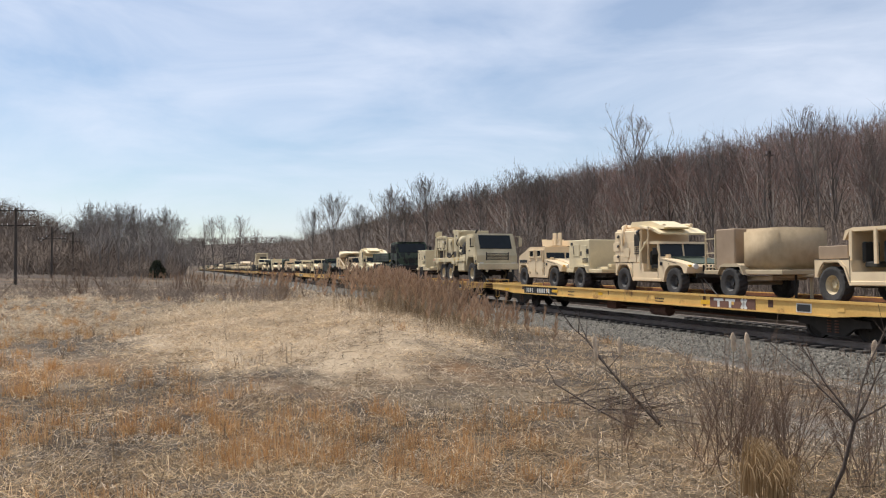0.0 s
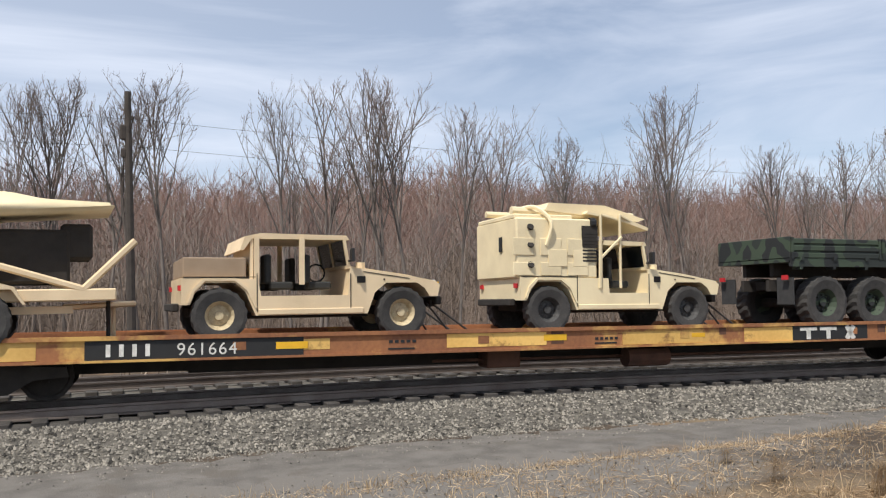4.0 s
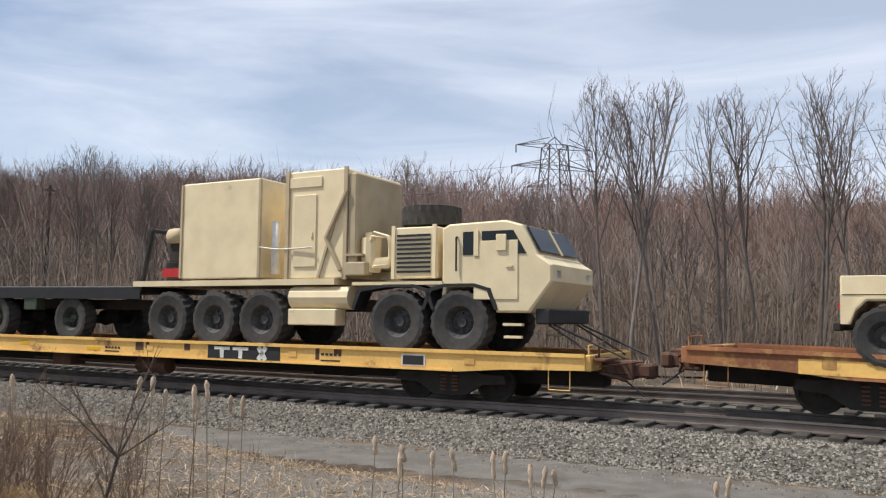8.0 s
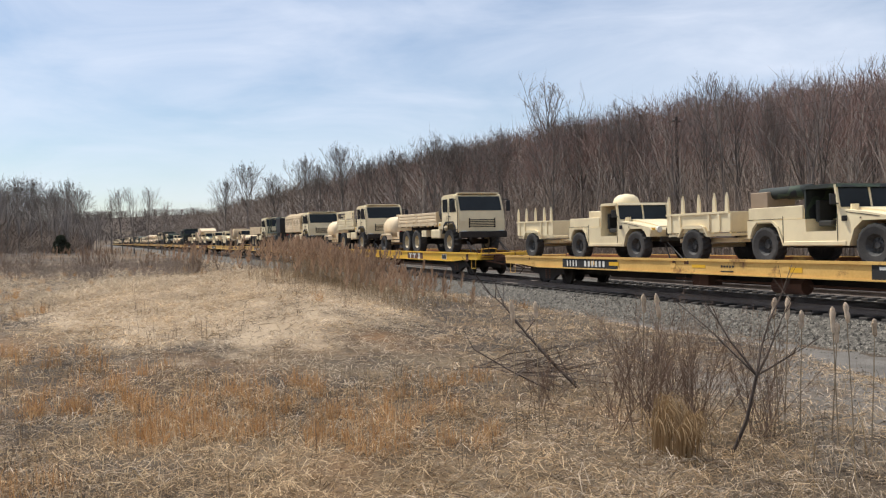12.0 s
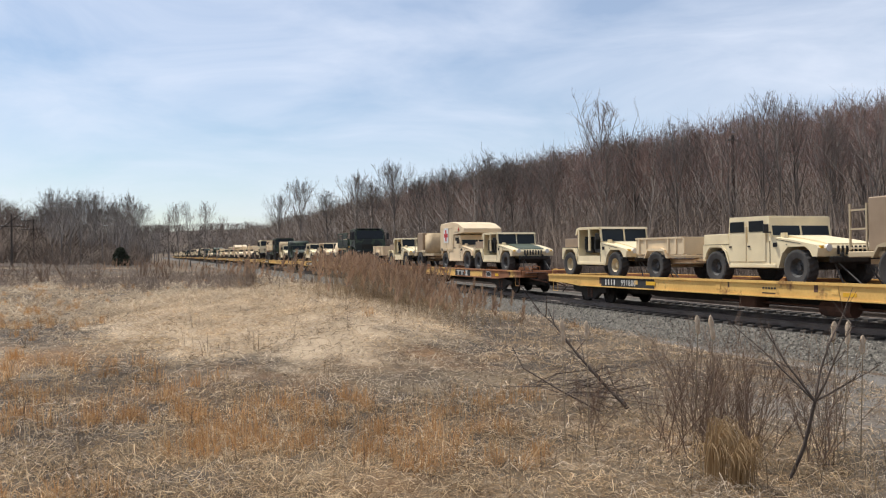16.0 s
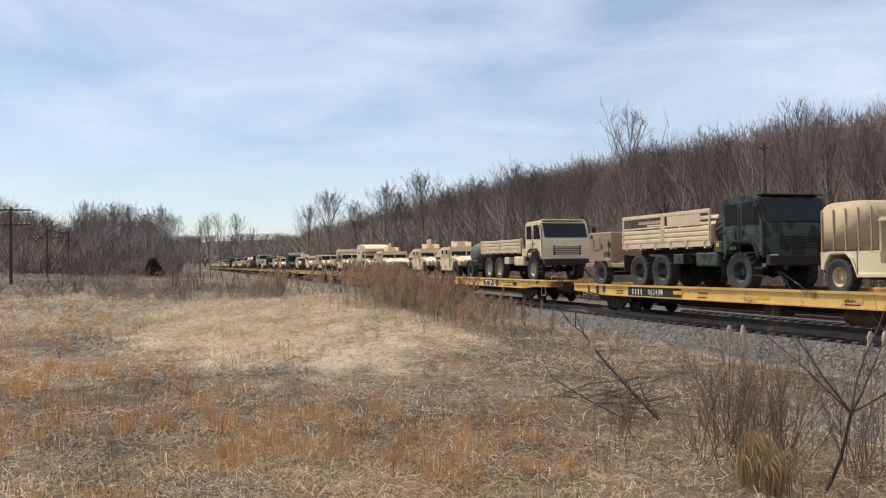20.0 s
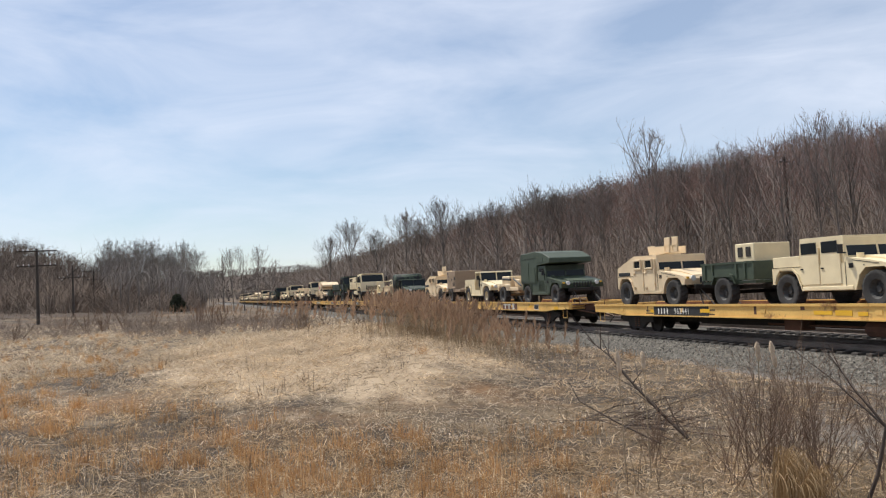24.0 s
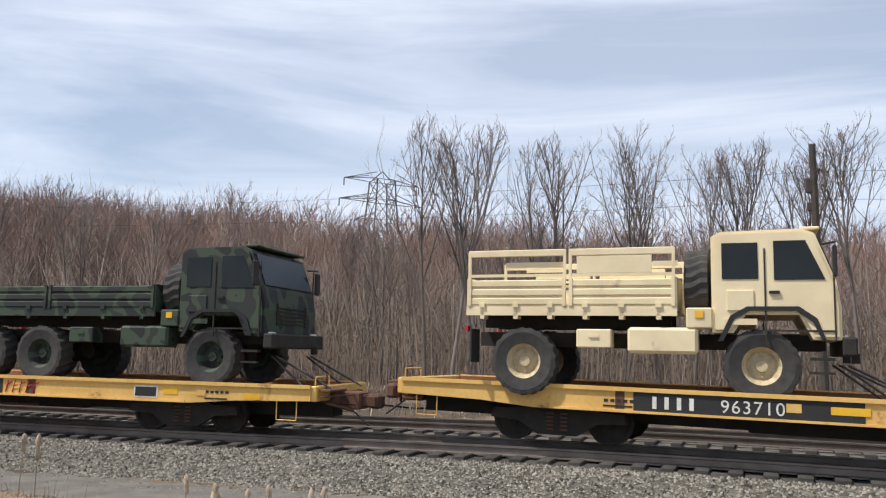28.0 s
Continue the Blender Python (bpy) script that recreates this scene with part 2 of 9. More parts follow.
# ---- the line: near edge of the decks in plan, height of the ties, both along x ----
LINE_X = [-900, -400, -140, -80, -40, -15, 0, 8, 15, 25, 40, 300]
LINE_Y = [12.24, 13.55, 14.23, 14.63, 15.1, 15.22, 14.29, 13.2, 11.88, 10.05, 7.35, -39.32]
GRADE_X = [-1500, -300, -140, -80, -40, -20, -10, 0, 10, 20, 40, 400]
GRADE_Z = [0.9, 0.35, 0.10, -0.05, -0.18, -0.25, -0.18, -0.05, -0.06, -0.18, -0.30, -0.30]


def smooth_curve(x, X, Y):
    X, Y = np.array(X, float), np.array(Y, float)
    h = np.diff(X)
    d = np.diff(Y) / h
    m = np.concatenate([[d[0]], (h[1:] * d[:-1] + h[:-1] * d[1:]) / (h[1:] + h[:-1]), [d[-1]]])
    x = np.asarray(x, float)
    i = np.clip(np.searchsorted(X, x) - 1, 0, len(X) - 2)
    t = (x - X[i]) / h[i]
    return (2*t**3 - 3*t**2 + 1) * Y[i] + (t**3 - 2*t**2 + t) * h[i] * m[i] + (-2*t**3 + 3*t**2) * Y[i + 1] + (t**3 - t**2) * h[i] * m[i + 1]


def edge_y(x):
    x = np.asarray(x, float)
    return smooth_curve(np.clip(x, -899, 299), LINE_X, LINE_Y)


def tie_z(x):
    return smooth_curve(np.clip(x, -1499, 399), GRADE_X, GRADE_Z)


_gx = np.arange(-1200, 260, 0.5)
_gy = edge_y(_gx)
_tx, _ty = np.gradient(_gx), np.gradient(_gy)
_n = np.hypot(_tx, _ty)
PX, PY = _gx - _ty / _n * 1.45, _gy + _tx / _n * 1.45
PS = np.concatenate([[0], np.cumsum(np.hypot(np.diff(PX), np.diff(PY)))])
PS -= np.interp(0, PX, PS)
PZ = tie_z(PX)
PH = np.unwrap(np.arctan2(_ty, _tx))


def on_line(s, lateral=0.0, up=0.0):
    """The pose on the track's centre line at s metres along it; lateral is away from the eye."""
    x, y, z, h = (float(np.interp(s, PS, q)) for q in (PX, PY, PZ, PH))
    z2, z1 = float(np.interp(s + 1.5, PS, PZ)), float(np.interp(s - 1.5, PS, PZ))
    p = math.atan2(z2 - z1, 3.0)
    m = Matrix.Translation((x, y, z)) @ Matrix.Rotation(h, 4, "Z") @ Matrix.Rotation(-p, 4, "Y")
    return m @ Matrix.Translation((0, lateral, up))


def each(name, bm, material, parent, label=""):
    """Every loose piece of a bmesh as a part of its own."""
    seen = set()
    bm.verts.ensure_lookup_table()
    for v0 in list(bm.verts):
        if v0 in seen:
            continue
        stack, isle = [v0], []
        seen.add(v0)
        while stack:
            v = stack.pop()
            isle.append(v)
            for e in v.link_edges:
                o = e.other_vert(v)
                if o not in seen:
                    seen.add(o)
                    stack.append(o)
        nb = B()
        mp_ = {v: nb.verts.new(v.co) for v in isle}
        for f in {f for v in isle for f in v.link_faces}:
            nb.faces.new([mp_[v] for v in f.verts])
        part(name, nb, material, parent, label)
    bm.free()

# ---- ground ----
def rough(x, y, s, seed=0.0):
    return noise.noise(Vector((x * s + seed, y * s - seed, seed * 1.7)))


def ground_z(x, y, fine=True):
    """The height of the land: grassy bank by the eye, gravel way, track bed, then the wood's floor rising to a hill."""
    d = float(edge_y(x)) - y                    # metres from the near deck edge towards the eye
    zt = float(tie_z(x))
    low = zt - 0.44
    field = 0.16 + 0.10 * rough(x, y, 0.09, 3.1) + 0.05 * rough(x, y, 0.35, 8.0)
    field += 0.52 * math.exp(-(((x + 22) / 8) ** 2 + ((y - 3.4) / 3.8) ** 2)) + 0.25 * math.exp(-(((x + 40) / 14) ** 2 + ((y - 1) / 6) ** 2))
    field += 0.26 * math.exp(-(((x + 15.2) / 3.0) ** 2 + ((y - 3.5) / 1.3) ** 2)) + 0.20 * math.exp(-(((x + 24) / 5.0) ** 2 + ((y - 4.6) / 1.5) ** 2)) - 0.10 * math.exp(-(((x + 18.5) / 1.6) ** 2 + ((y - 2.6) / 1.2) ** 2))
    field -= 0.34 * math.exp(-((x - 0.5) / 7.5) ** 2) * max(0.0, min(1.0, (y - 1.0) / 3.5))
    if x < -60:
        field += min(0.5, (-60 - x) * 0.004)
    # the valley closes with a wooded rise far along the line
    end = max(0.0, min(1.0, (-930 - x) / 520))
    rise = 42.0 * end * end * (3 - 2 * end)
    if d < -8.0:
        e = -7.5 - d
        z = low + 0.25 + 0.12 * rough(x, y, 0.12, 1.0) + 0.02 * min(e, 20)
        hill = max(0.0, e - 14) * max(0.0, min(1.0, (-x - 10) / 90.0))
        slope = 0.05 * max(0.0, min(e - 20.0, 70.0))
        return rise + z + slope + min(hill * 0.16, 9.0) * (1.0 if x > -400 else max(0.0, 1 + (x + 400) / 300))
    if d < 4.0:
        return rise + low - (0.12 if -6.8 < d < 1.2 else 0.0)
    t = min(1.0, (d - 4.0) / (2.6 + 0.8 * rough(x, 0.0, 0.3, 5.0)))
    t = t * t * (3 - 2 * t)
    z = low + (field - low) * t
    if x < -60:
        z += 38.0 * math.exp(-((x + 360) ** 2 + (y + 190) ** 2) / (2 * 112.0 ** 2)) * max(0.0, min(1.0, (d - 15) / 60))
    return z + rise


def axis_steps(parts):
    out = []
    for a, b, s in parts:
        out += list(np.arange(a, b, s))
    return out + [parts[-1][1]]


GXS = axis_steps([(-3000, -600, 150), (-600, -160, 20), (-160, -60, 4), (-60, -24, 1.2), (-24, 26, 0.45), (26, 60, 2), (60, 300, 15), (300, 2000, 170)])
GYS = axis_steps([(-2600, -300, 200), (-300, -60, 15), (-60, -10, 2.5), (-10, 14, 0.45), (14, 24, 0.8), (24, 60, 3), (60, 240, 12), (240, 2600, 200)])
verts = [(float(x), float(y), ground_z(float(x), float(y))) for y in GYS for x in GXS]
nx = len(GXS)
faces = [(j * nx + i, j * nx + i + 1, (j + 1) * nx + i + 1, (j + 1) * nx + i) for j in range(len(GYS) - 1) for i in range(nx - 1)]


def ground_mat():
    """Dry grass and litter: straw, russet and grey-brown patches."""
    m = mat("dry_grass_ground", (0.085, 0.059, 0.037), (0.020, 0.015, 0.010), rough=1.0, scale=3.0, fine=24, bump=1.0, vary=0)
    n, l = m.node_tree.nodes, m.node_tree.links
    b = n["Principled BSDF"]
    base = b.inputs["Base Color"].links[0].from_socket
    t = n.new("ShaderNodeTexCoord")
    for sc, lo, hi, col, seed in ((0.16, 0.50, 0.62, (0.21, 0.152, 0.09), 0.0), (0.33, 0.52, 0.66, (0.19, 0.105, 0.047), 7.0), (0.5, 0.55, 0.7, (0.09, 0.071, 0.053), 15.0)):
        q = n.new("ShaderNodeTexNoise")
        q.inputs["Scale"].default_value, q.inputs["Detail"].default_value, q.inputs["Roughness"].default_value = sc, 9.0, 0.68
        mp2 = n.new("ShaderNodeMapping")
        mp2.inputs["Location"].default_value = (seed, seed, 0)
        l.new(t.outputs["Object"], mp2.inputs[0])
        l.new(mp2.outputs[0], q.inputs["Vector"])
        r = n.new("ShaderNodeValToRGB")
        r.color_ramp.elements[0].position, r.color_ramp.elements[1].position = lo, hi
        l.new(q.outputs["Fac"], r.inputs[0])
        mx = n.new("ShaderNodeMixRGB")
        mx.inputs[2].default_value = (*col, 1)
        l.new(r.outputs[0], mx.inputs[0])
        l.new(base, mx.inputs[1])
        base = mx.outputs[0]
    # the pale trodden straw on the low ridge
    g, mp3, r, q = n.new("ShaderNodeTexGradient"), n.new("ShaderNodeMapping"), n.new("ShaderNodeValToRGB"), n.new("ShaderNodeTexNoise")
    g.gradient_type = "SPHERICAL"
    mp3.inputs["Location"].default_value, mp3.inputs["Scale"].default_value = (1.85, -0.60, 0), (1 / 12.0, 1 / 4.4, 0.01)
    q.inputs["Scale"].default_value, q.inputs["Detail"].default_value, q.inputs["Roughness"].default_value = 0.55, 8.0, 0.7
    r.color_ramp.elements[0].position, r.color_ramp.elements[1].position = 0.56, 0.74
    ad = n.new("ShaderNodeMath")
    l.new(t.outputs["Object"], mp3.inputs[0])
    l.new(mp3.outputs[0], g.inputs[0])
    l.new(t.outputs["Object"], q.inputs["Vector"])
    l.new(g.outputs["Fac"], ad.inputs[0])
    l.new(q.outputs["Fac"], ad.inputs[1])
    l.new(ad.outputs[0], r.inputs[0])
    mx = n.new("ShaderNodeMixRGB")
    mx.inputs[2].default_value = (0.40, 0.305, 0.20, 1)
    l.new(r.outputs[0], mx.inputs[0])
    l.new(base, mx.inputs[1])
    # trodden gravel that runs up the bank from the road
    g, mp3, r, ad = n.new("ShaderNodeTexGradient"), n.new("ShaderNodeMapping"), n.new("ShaderNodeValToRGB"), n.new("ShaderNodeMath")
    g.gradient_type = "SPHERICAL"
    mp3.inputs["Location"].default_value, mp3.inputs["Scale"].default_value = (-0.08, -1.9, 0), (1 / 13.0, 1 / 4.4, 0.01)
    r.color_ramp.elements[0].position, r.color_ramp.elements[1].position = 0.66, 0.86
    l.new(t.outputs["Object"], mp3.inputs[0])
    l.new(mp3.outputs[0], g.inputs[0])
    l.new(g.outputs["Fac"], ad.inputs[0])
    l.new(q.outputs["Fac"], ad.inputs[1])
    l.new(ad.outputs[0], r.inputs[0])
    m2 = n.new("ShaderNodeMixRGB")
    m2.inputs[2].default_value = (0.155, 0.14, 0.122, 1)
    l.new(r.outputs[0], m2.inputs[0])
    l.new(mx.outputs[0], m2.inputs[1])
    l.new(m2.outputs[0], b.inputs["Base Color"])
    return m


GX, GY = np.array(GXS, float), np.array(GYS, float)
GZ = np.array([v[2] for v in verts]).reshape(len(GYS), len(GXS))


def land(x, y):
    """Heights of the ground sheet at many places."""
    i = np.clip(np.searchsorted(GX, x) - 1, 0, len(GX) - 2)
    j = np.clip(np.searchsorted(GY, y) - 1, 0, len(GY) - 2)
    u, v = (x - GX[i]) / (GX[i + 1] - GX[i]), (y - GY[j]) / (GY[j + 1] - GY[j])
    return GZ[j, i] * (1 - u) * (1 - v) + GZ[j, i + 1] * u * (1 - v) + GZ[j + 1, i] * (1 - u) * v + GZ[j + 1, i + 1] * u * v


GROUND_MAT = ground_mat()
GRAVEL = mat("grey_ballast", (0.16, 0.145, 0.12), (0.035, 0.031, 0.026), rough=0.95, scale=5, fine=42, bump=1.0, vary=0)
ROAD = mat("gravel_way", (0.172, 0.157, 0.138), (0.085, 0.076, 0.066), rough=0.95, scale=2.2, fine=48, bump=0.8, vary=0, spots=(0.12, 0.105, 0.088), spot_at=0.60)
tagged(new("ground", raw("ground", verts, faces, GROUND_MAT, True)), "dry straw-coloured grassland with bare patches", "ground", kind="structure")


def ribbon(name, xs, cross, material, jitter=0.0, seed=1):
    """A strip along the line; cross: (metres from the near deck edge towards the eye, height over the ties)."""
    rnd = random.Random(seed)
    vs = []
    for x in xs:
        y0, zt = float(edge_y(x)), float(tie_z(x))
        for d, z in cross:
            j = jitter * (rnd.random() - 0.5)
            vs.append((x + j, y0 - d + j, zt + z + j * 0.5))
    k = len(cross)
    fs = [(i * k + j, i * k + j + 1, (i + 1) * k + j + 1, (i + 1) * k + j) for i in range(len(xs) - 1) for j in range(k - 1)]
    return new(name, raw(name, vs, fs, material, True))


XS_LINE = axis_steps([(-1200, -150, 25), (-150, -50, 4), (-50, -26, 0.8), (-26, 30, 0.25), (30, 70, 1.5), (70, 250, 12)])
# darker ballast colour for the strip between the rails
DARK_BED = mat("dark_ballast", (0.085, 0.077, 0.068), (0.026, 0.024, 0.022), rough=0.95, scale=4, fine=42, bump=1.0, vary=0)
tagged(ribbon("ballast", XS_LINE, [(1.5, -0.47), (1.15, -0.40), (0.9, -0.28), (0.62, -0.14), (0.35, -0.05), (0.12, -0.036)], GRAVEL, 0.05), "grey crushed-stone ballast shoulder", "ballast", kind="structure")
tagged(ribbon("track_bed", XS_LINE, [(0.14, -0.036), (-0.4, -0.035), (-1.0, -0.04), (-2.0, -0.04), (-2.9, -0.05)], DARK_BED, 0.03), "dark ballast between the rails", "ballast", kind="structure")
tagged(ribbon("ballast_far", XS_LINE, [(-2.88, -0.05), (-3.4, -0.07), (-4.0, -0.10), (-4.6, -0.05), (-5.6, -0.04), (-7.2, -0.05), (-7.6, -0.15), (-8.3, -0.42)], GRAVEL, 0.05), "grey ballast of the second track", "ballast", kind="structure")
tagged(ribbon("road", XS_LINE, [(5.0, -0.62), (4.4, -0.50), (3.9, -0.446), (3.3, -0.435), (2.6, -0.425), (1.9, -0.435), (1.4, -0.445)], ROAD, 0.02), "grey gravel service road with wheel tracks", "road", kind="structure")

# loose stones on the shoulder
rnd = random.Random(11)
st_v, st_f = [], []
OCT = [(1, 0, 0), (-1, 0, 0), (0, 1, 0), (0, -1, 0), (0, 0, 1)]
OCF = [(0, 2, 4), (2, 1, 4), (1, 3, 4), (3, 0, 4)]
for k in range(56000):
    x = rnd.triangular(-40, 36, -2)
    if k < 38000:
        d, r = rnd.uniform(-0.05, 1.6), rnd.uniform(0.018, 0.043)
    elif k < 46000:
        d, r = 1.5 + 1.1 * rnd.random() ** 2, rnd.uniform(0.012, 0.036)
    else:
        d, r = rnd.uniform(1.9, 8.2), rnd.uniform(0.006, 0.020)
        x = rnd.gauss(1, 11) if d > 4.0 else x
    z = float(np.interp(d, (-0.05, 0.35, 0.62, 0.9, 1.15, 1.5, 2.4, 4.2), (-0.04, -0.05, -0.14, -0.28, -0.40, -0.455, -0.44, -0.445)))
    a = rnd.random() * 6.28
    st_v.append((x, d, z, r, math.cos(a), math.sin(a), rnd.uniform(0.45, 1.2), rnd.uniform(0.6, 1.3)))
xs = np.array([q[0] for q in st_v])
ys, zs = edge_y(xs), tie_z(xs)
ds = np.array([q[1] for q in st_v])
gz = land(xs, ys - ds)
vv, ff = [], []
for i, (x, d, z, r, c, s, e1, e2) in enumerate(st_v):
    for ox, oy, oz in OCT:
        X, Y = ox * r * e2, oy * r
        vv.append((x + c * X - s * Y, ys[i] - d + s * X + c * Y, (gz[i] + 0.012 if d > 4.0 else zs[i] + z) + oz * r * e1))
    ff += [tuple(i * 5 + q for q in f) for f in OCF]
STONE = mat("ballast_stone", (0.215, 0.195, 0.162), (0.14, 0.126, 0.104), rough=0.9, scale=9, fine=30, vary=0, bump=0.2)
nodes, links = STONE.node_tree.nodes, STONE.node_tree.links
geo, hue, mr = nodes.new("ShaderNodeNewGeometry"), nodes.new("ShaderNodeHueSaturation"), nodes.new("ShaderNodeMapRange")
mr.inputs[3].default_value, mr.inputs[4].default_value = 0.12, 1.75
links.new(geo.outputs["Random Per Island"], mr.inputs[0])
links.new(mr.outputs[0], hue.inputs["Value"])
pb = nodes["Principled BSDF"]
links.new(pb.inputs["Base Color"].links[0].from_socket, hue.inputs["Color"])
links.new(hue.outputs[0], pb.inputs["Base Color"])
tagged(new("ballast_stones", raw("ballast_stones", vv, ff, STONE)), "loose grey crushed stones on the track shoulder", "gravel", kind="stuff")


# ---- tracks: two rails and ties each ----
def rails(name, lateral, label):
    p = thing(name, label, "railway track")
    p["kind"] = "structure"
    for g in (-0.7175, 0.7175):
        sec = [(-0.07, 0.0), (-0.07, 0.02), (-0.012, 0.04), (-0.012, 0.13), (-0.036, 0.145), (-0.036, 0.18), (0.036, 0.18), (0.036, 0.145), (0.012, 0.13), (0.012, 0.04), (0.07, 0.02), (0.07, 0.0)]
        vs, ss = [], axis_steps([(-1000, -150, 30), (-150, -40, 6), (-40, 40, 1.5), (40, 200, 10)])
        for s in ss:
            m = on_line(s, lateral + g)
            vs += [tuple(m @ Vector((0, a, b))) for a, b in sec]
        k = len(sec)
        fs = [(i * k + j, i * k + (j + 1) % k, (i + 1) * k + (j + 1) % k, (i + 1) * k + j) for i in range(len(ss) - 1) for j in range(k)]
        ob = new("rail", raw("rail", vs, fs, STEEL))
        ob.parent = p
    return p


track_a = rails("track_1", 0.0, "worn steel rails on wooden ties")
track_b = rails("track_2", 4.3, "second empty track with rusty rails")
bm = box(B(), 0, 0, -0.06, 0.23, 2.6, 0.18, 0.012)
TIE = mesh_of("tie", bm, WOOD_TIE)
rnd = random.Random(5)
for trk, lat, lo, hi in ((track_a, 0.0, -75, 60), (track_b, 4.3, -30, 26)):
    s = lo
    while s < hi:
        ob = new("tie", TIE)
        ob.parent = trk
        ob.matrix_basis = on_line(s, lat + rnd.uniform(-0.05, 0.05)) @ Matrix.Rotation(rnd.uniform(-0.03, 0.03), 4, "Z")
        s += 0.52


# ---- bare trees ----
BARK = mat("grey_bark", (0.23, 0.195, 0.17), (0.095, 0.079, 0.068), rough=0.95, scale=3, fine=30, vary=0.25, bump=0.4)
TWIG = mat("reddish_twigs", (0.255, 0.158, 0.128), (0.135, 0.088, 0.072), rough=0.95, scale=0.5, fine=8, vary=0.3, bump=0)
CROWN = mat("grey_pink_twigs", (0.29, 0.222, 0.198), (0.18, 0.135, 0.12), rough=0.95, scale=0.5, fine=8, vary=0.25, bump=0)
# grey twigs lightened so that the colour stands in for distance haze
HAZY = mat("haze_paled_grey_twigs", (0.235, 0.205, 0.185), (0.15, 0.13, 0.118), rough=0.95, scale=0.5, fine=8, vary=0.2, bump=0)
GREYTWIG = mat("grey_twigs", (0.15, 0.122, 0.104), (0.08, 0.065, 0.056), rough=0.95, scale=0.5, fine=8, vary=0.25, bump=0)
BRUSH = mat("brown_brush", (0.20, 0.152, 0.12), (0.10, 0.077, 0.061), rough=0.95, scale=0.4, fine=6, vary=0.35, bump=0)


def tube(V, F, p, q, r0, r1, n):
    d = q - p
    if d.length < 1e-4:
        return
    a = d.orthogonal().normalized()
    b = d.cross(a).normalized()
    i0 = len(V)
    for c, r in ((p, r0), (q, r1)):
        for k in range(n):
            t = 2 * math.pi * k / n
            V.append(c + (a * math.cos(t) + b * math.sin(t)) * r)
    for k in range(n):
        F.append((i0 + k, i0 + (k + 1) % n, i0 + n + (k + 1) % n, i0 + n + k))


def forest_height(x):
    return np.interp(x, (-400, -200, -120, -60, -35, -18, 0, 10, 30, 60, 120), (13.2, 14.2, 13.4, 12.2, 11.2, 9.6, 8.2, 7.2, 8.7, 10.4, 10.8))


def spike(V, F, p, q, r):
    """A tapering twig with a pointed end."""
    d = q - p
    a = d.orthogonal().normalized() * r
    b = d.cross(a).normalized() * r
    n = len(V)
    V += [p + a, p - a * 0.5 + b * 0.87, p - a * 0.5 - b * 0.87, q]
    F += [(n, n + 1, n + 3), (n + 1, n + 2, n + 3), (n + 2, n, n + 3)]


def wisp(V, F, p, q, r, rnd):
    """A hair-thin outer twig."""
    d = q - p
    a = Matrix.Rotation(rnd.uniform(0, 6.28), 3, d.normalized()) @ d.orthogonal().normalized() * r
    n = len(V)
    V += [p + a, p - a, q]
    F.append((n, n + 1, n + 2))


def side_way(d, angle, rnd):
    """A direction that leaves d by that angle, to a random side."""
    a = Matrix.Rotation(rnd.uniform(0, 6.28), 3, d) @ d.orthogonal().normalized()
    return (d * math.cos(angle) + a * math.sin(angle)).normalized()


def limb(V, F, W, G, rnd, p, d, ln, r, level, fine):
    """A bending limb with its side branches; the outermost are hair-thin twigs."""
    n = (4, 3)[level]
    pts = [p]
    for i in range(n):
        d = (d + Vector((rnd.gauss(0, 0.08), rnd.gauss(0, 0.08), 0.07 + rnd.gauss(0, 0.05)))).normalized()
        q = p + d * ln / n
        tube(V, F, p, q, r * (1 - 0.8 * i / n) + 0.0005, r * (1 - 0.8 * (i + 1) / n) + 0.0004, 4 - level)
        p = q
        pts.append(p)
    many = (4 + fine, 5)[level]
    for k in range(many):
        f = 0.22 + 0.78 * (k + rnd.random()) / many
        i = min(n - 1, int(f * n))
        at, way = pts[i].lerp(pts[i + 1], f * n - i), (pts[i + 1] - pts[i]).normalized()
        sd = side_way(way, rnd.uniform(0.4, 0.85), rnd)
        sl = ln * rnd.uniform(0.30, 0.52) * (1.15 - 0.6 * f)
        if level == 0:
            limb(V, F, W, G, rnd, at, sd, sl, r * 0.40 * (1.1 - 0.6 * f), 1, fine)
            continue
        sd = (sd + Vector((0, 0, 0.3))).normalized()
        end = at + sd * sl * 1.15
        wisp(W, G, at, end, 0.0008, rnd)
        for _ in range(fine):
            o = at.lerp(end, rnd.uniform(0.15, 0.95))
            td = (side_way(sd, rnd.uniform(0.3, 0.7), rnd) + Vector((0, 0, 0.3))).normalized()
            wisp(W, G, o, o + td * sl * rnd.uniform(0.35, 0.75), 0.0006, rnd)


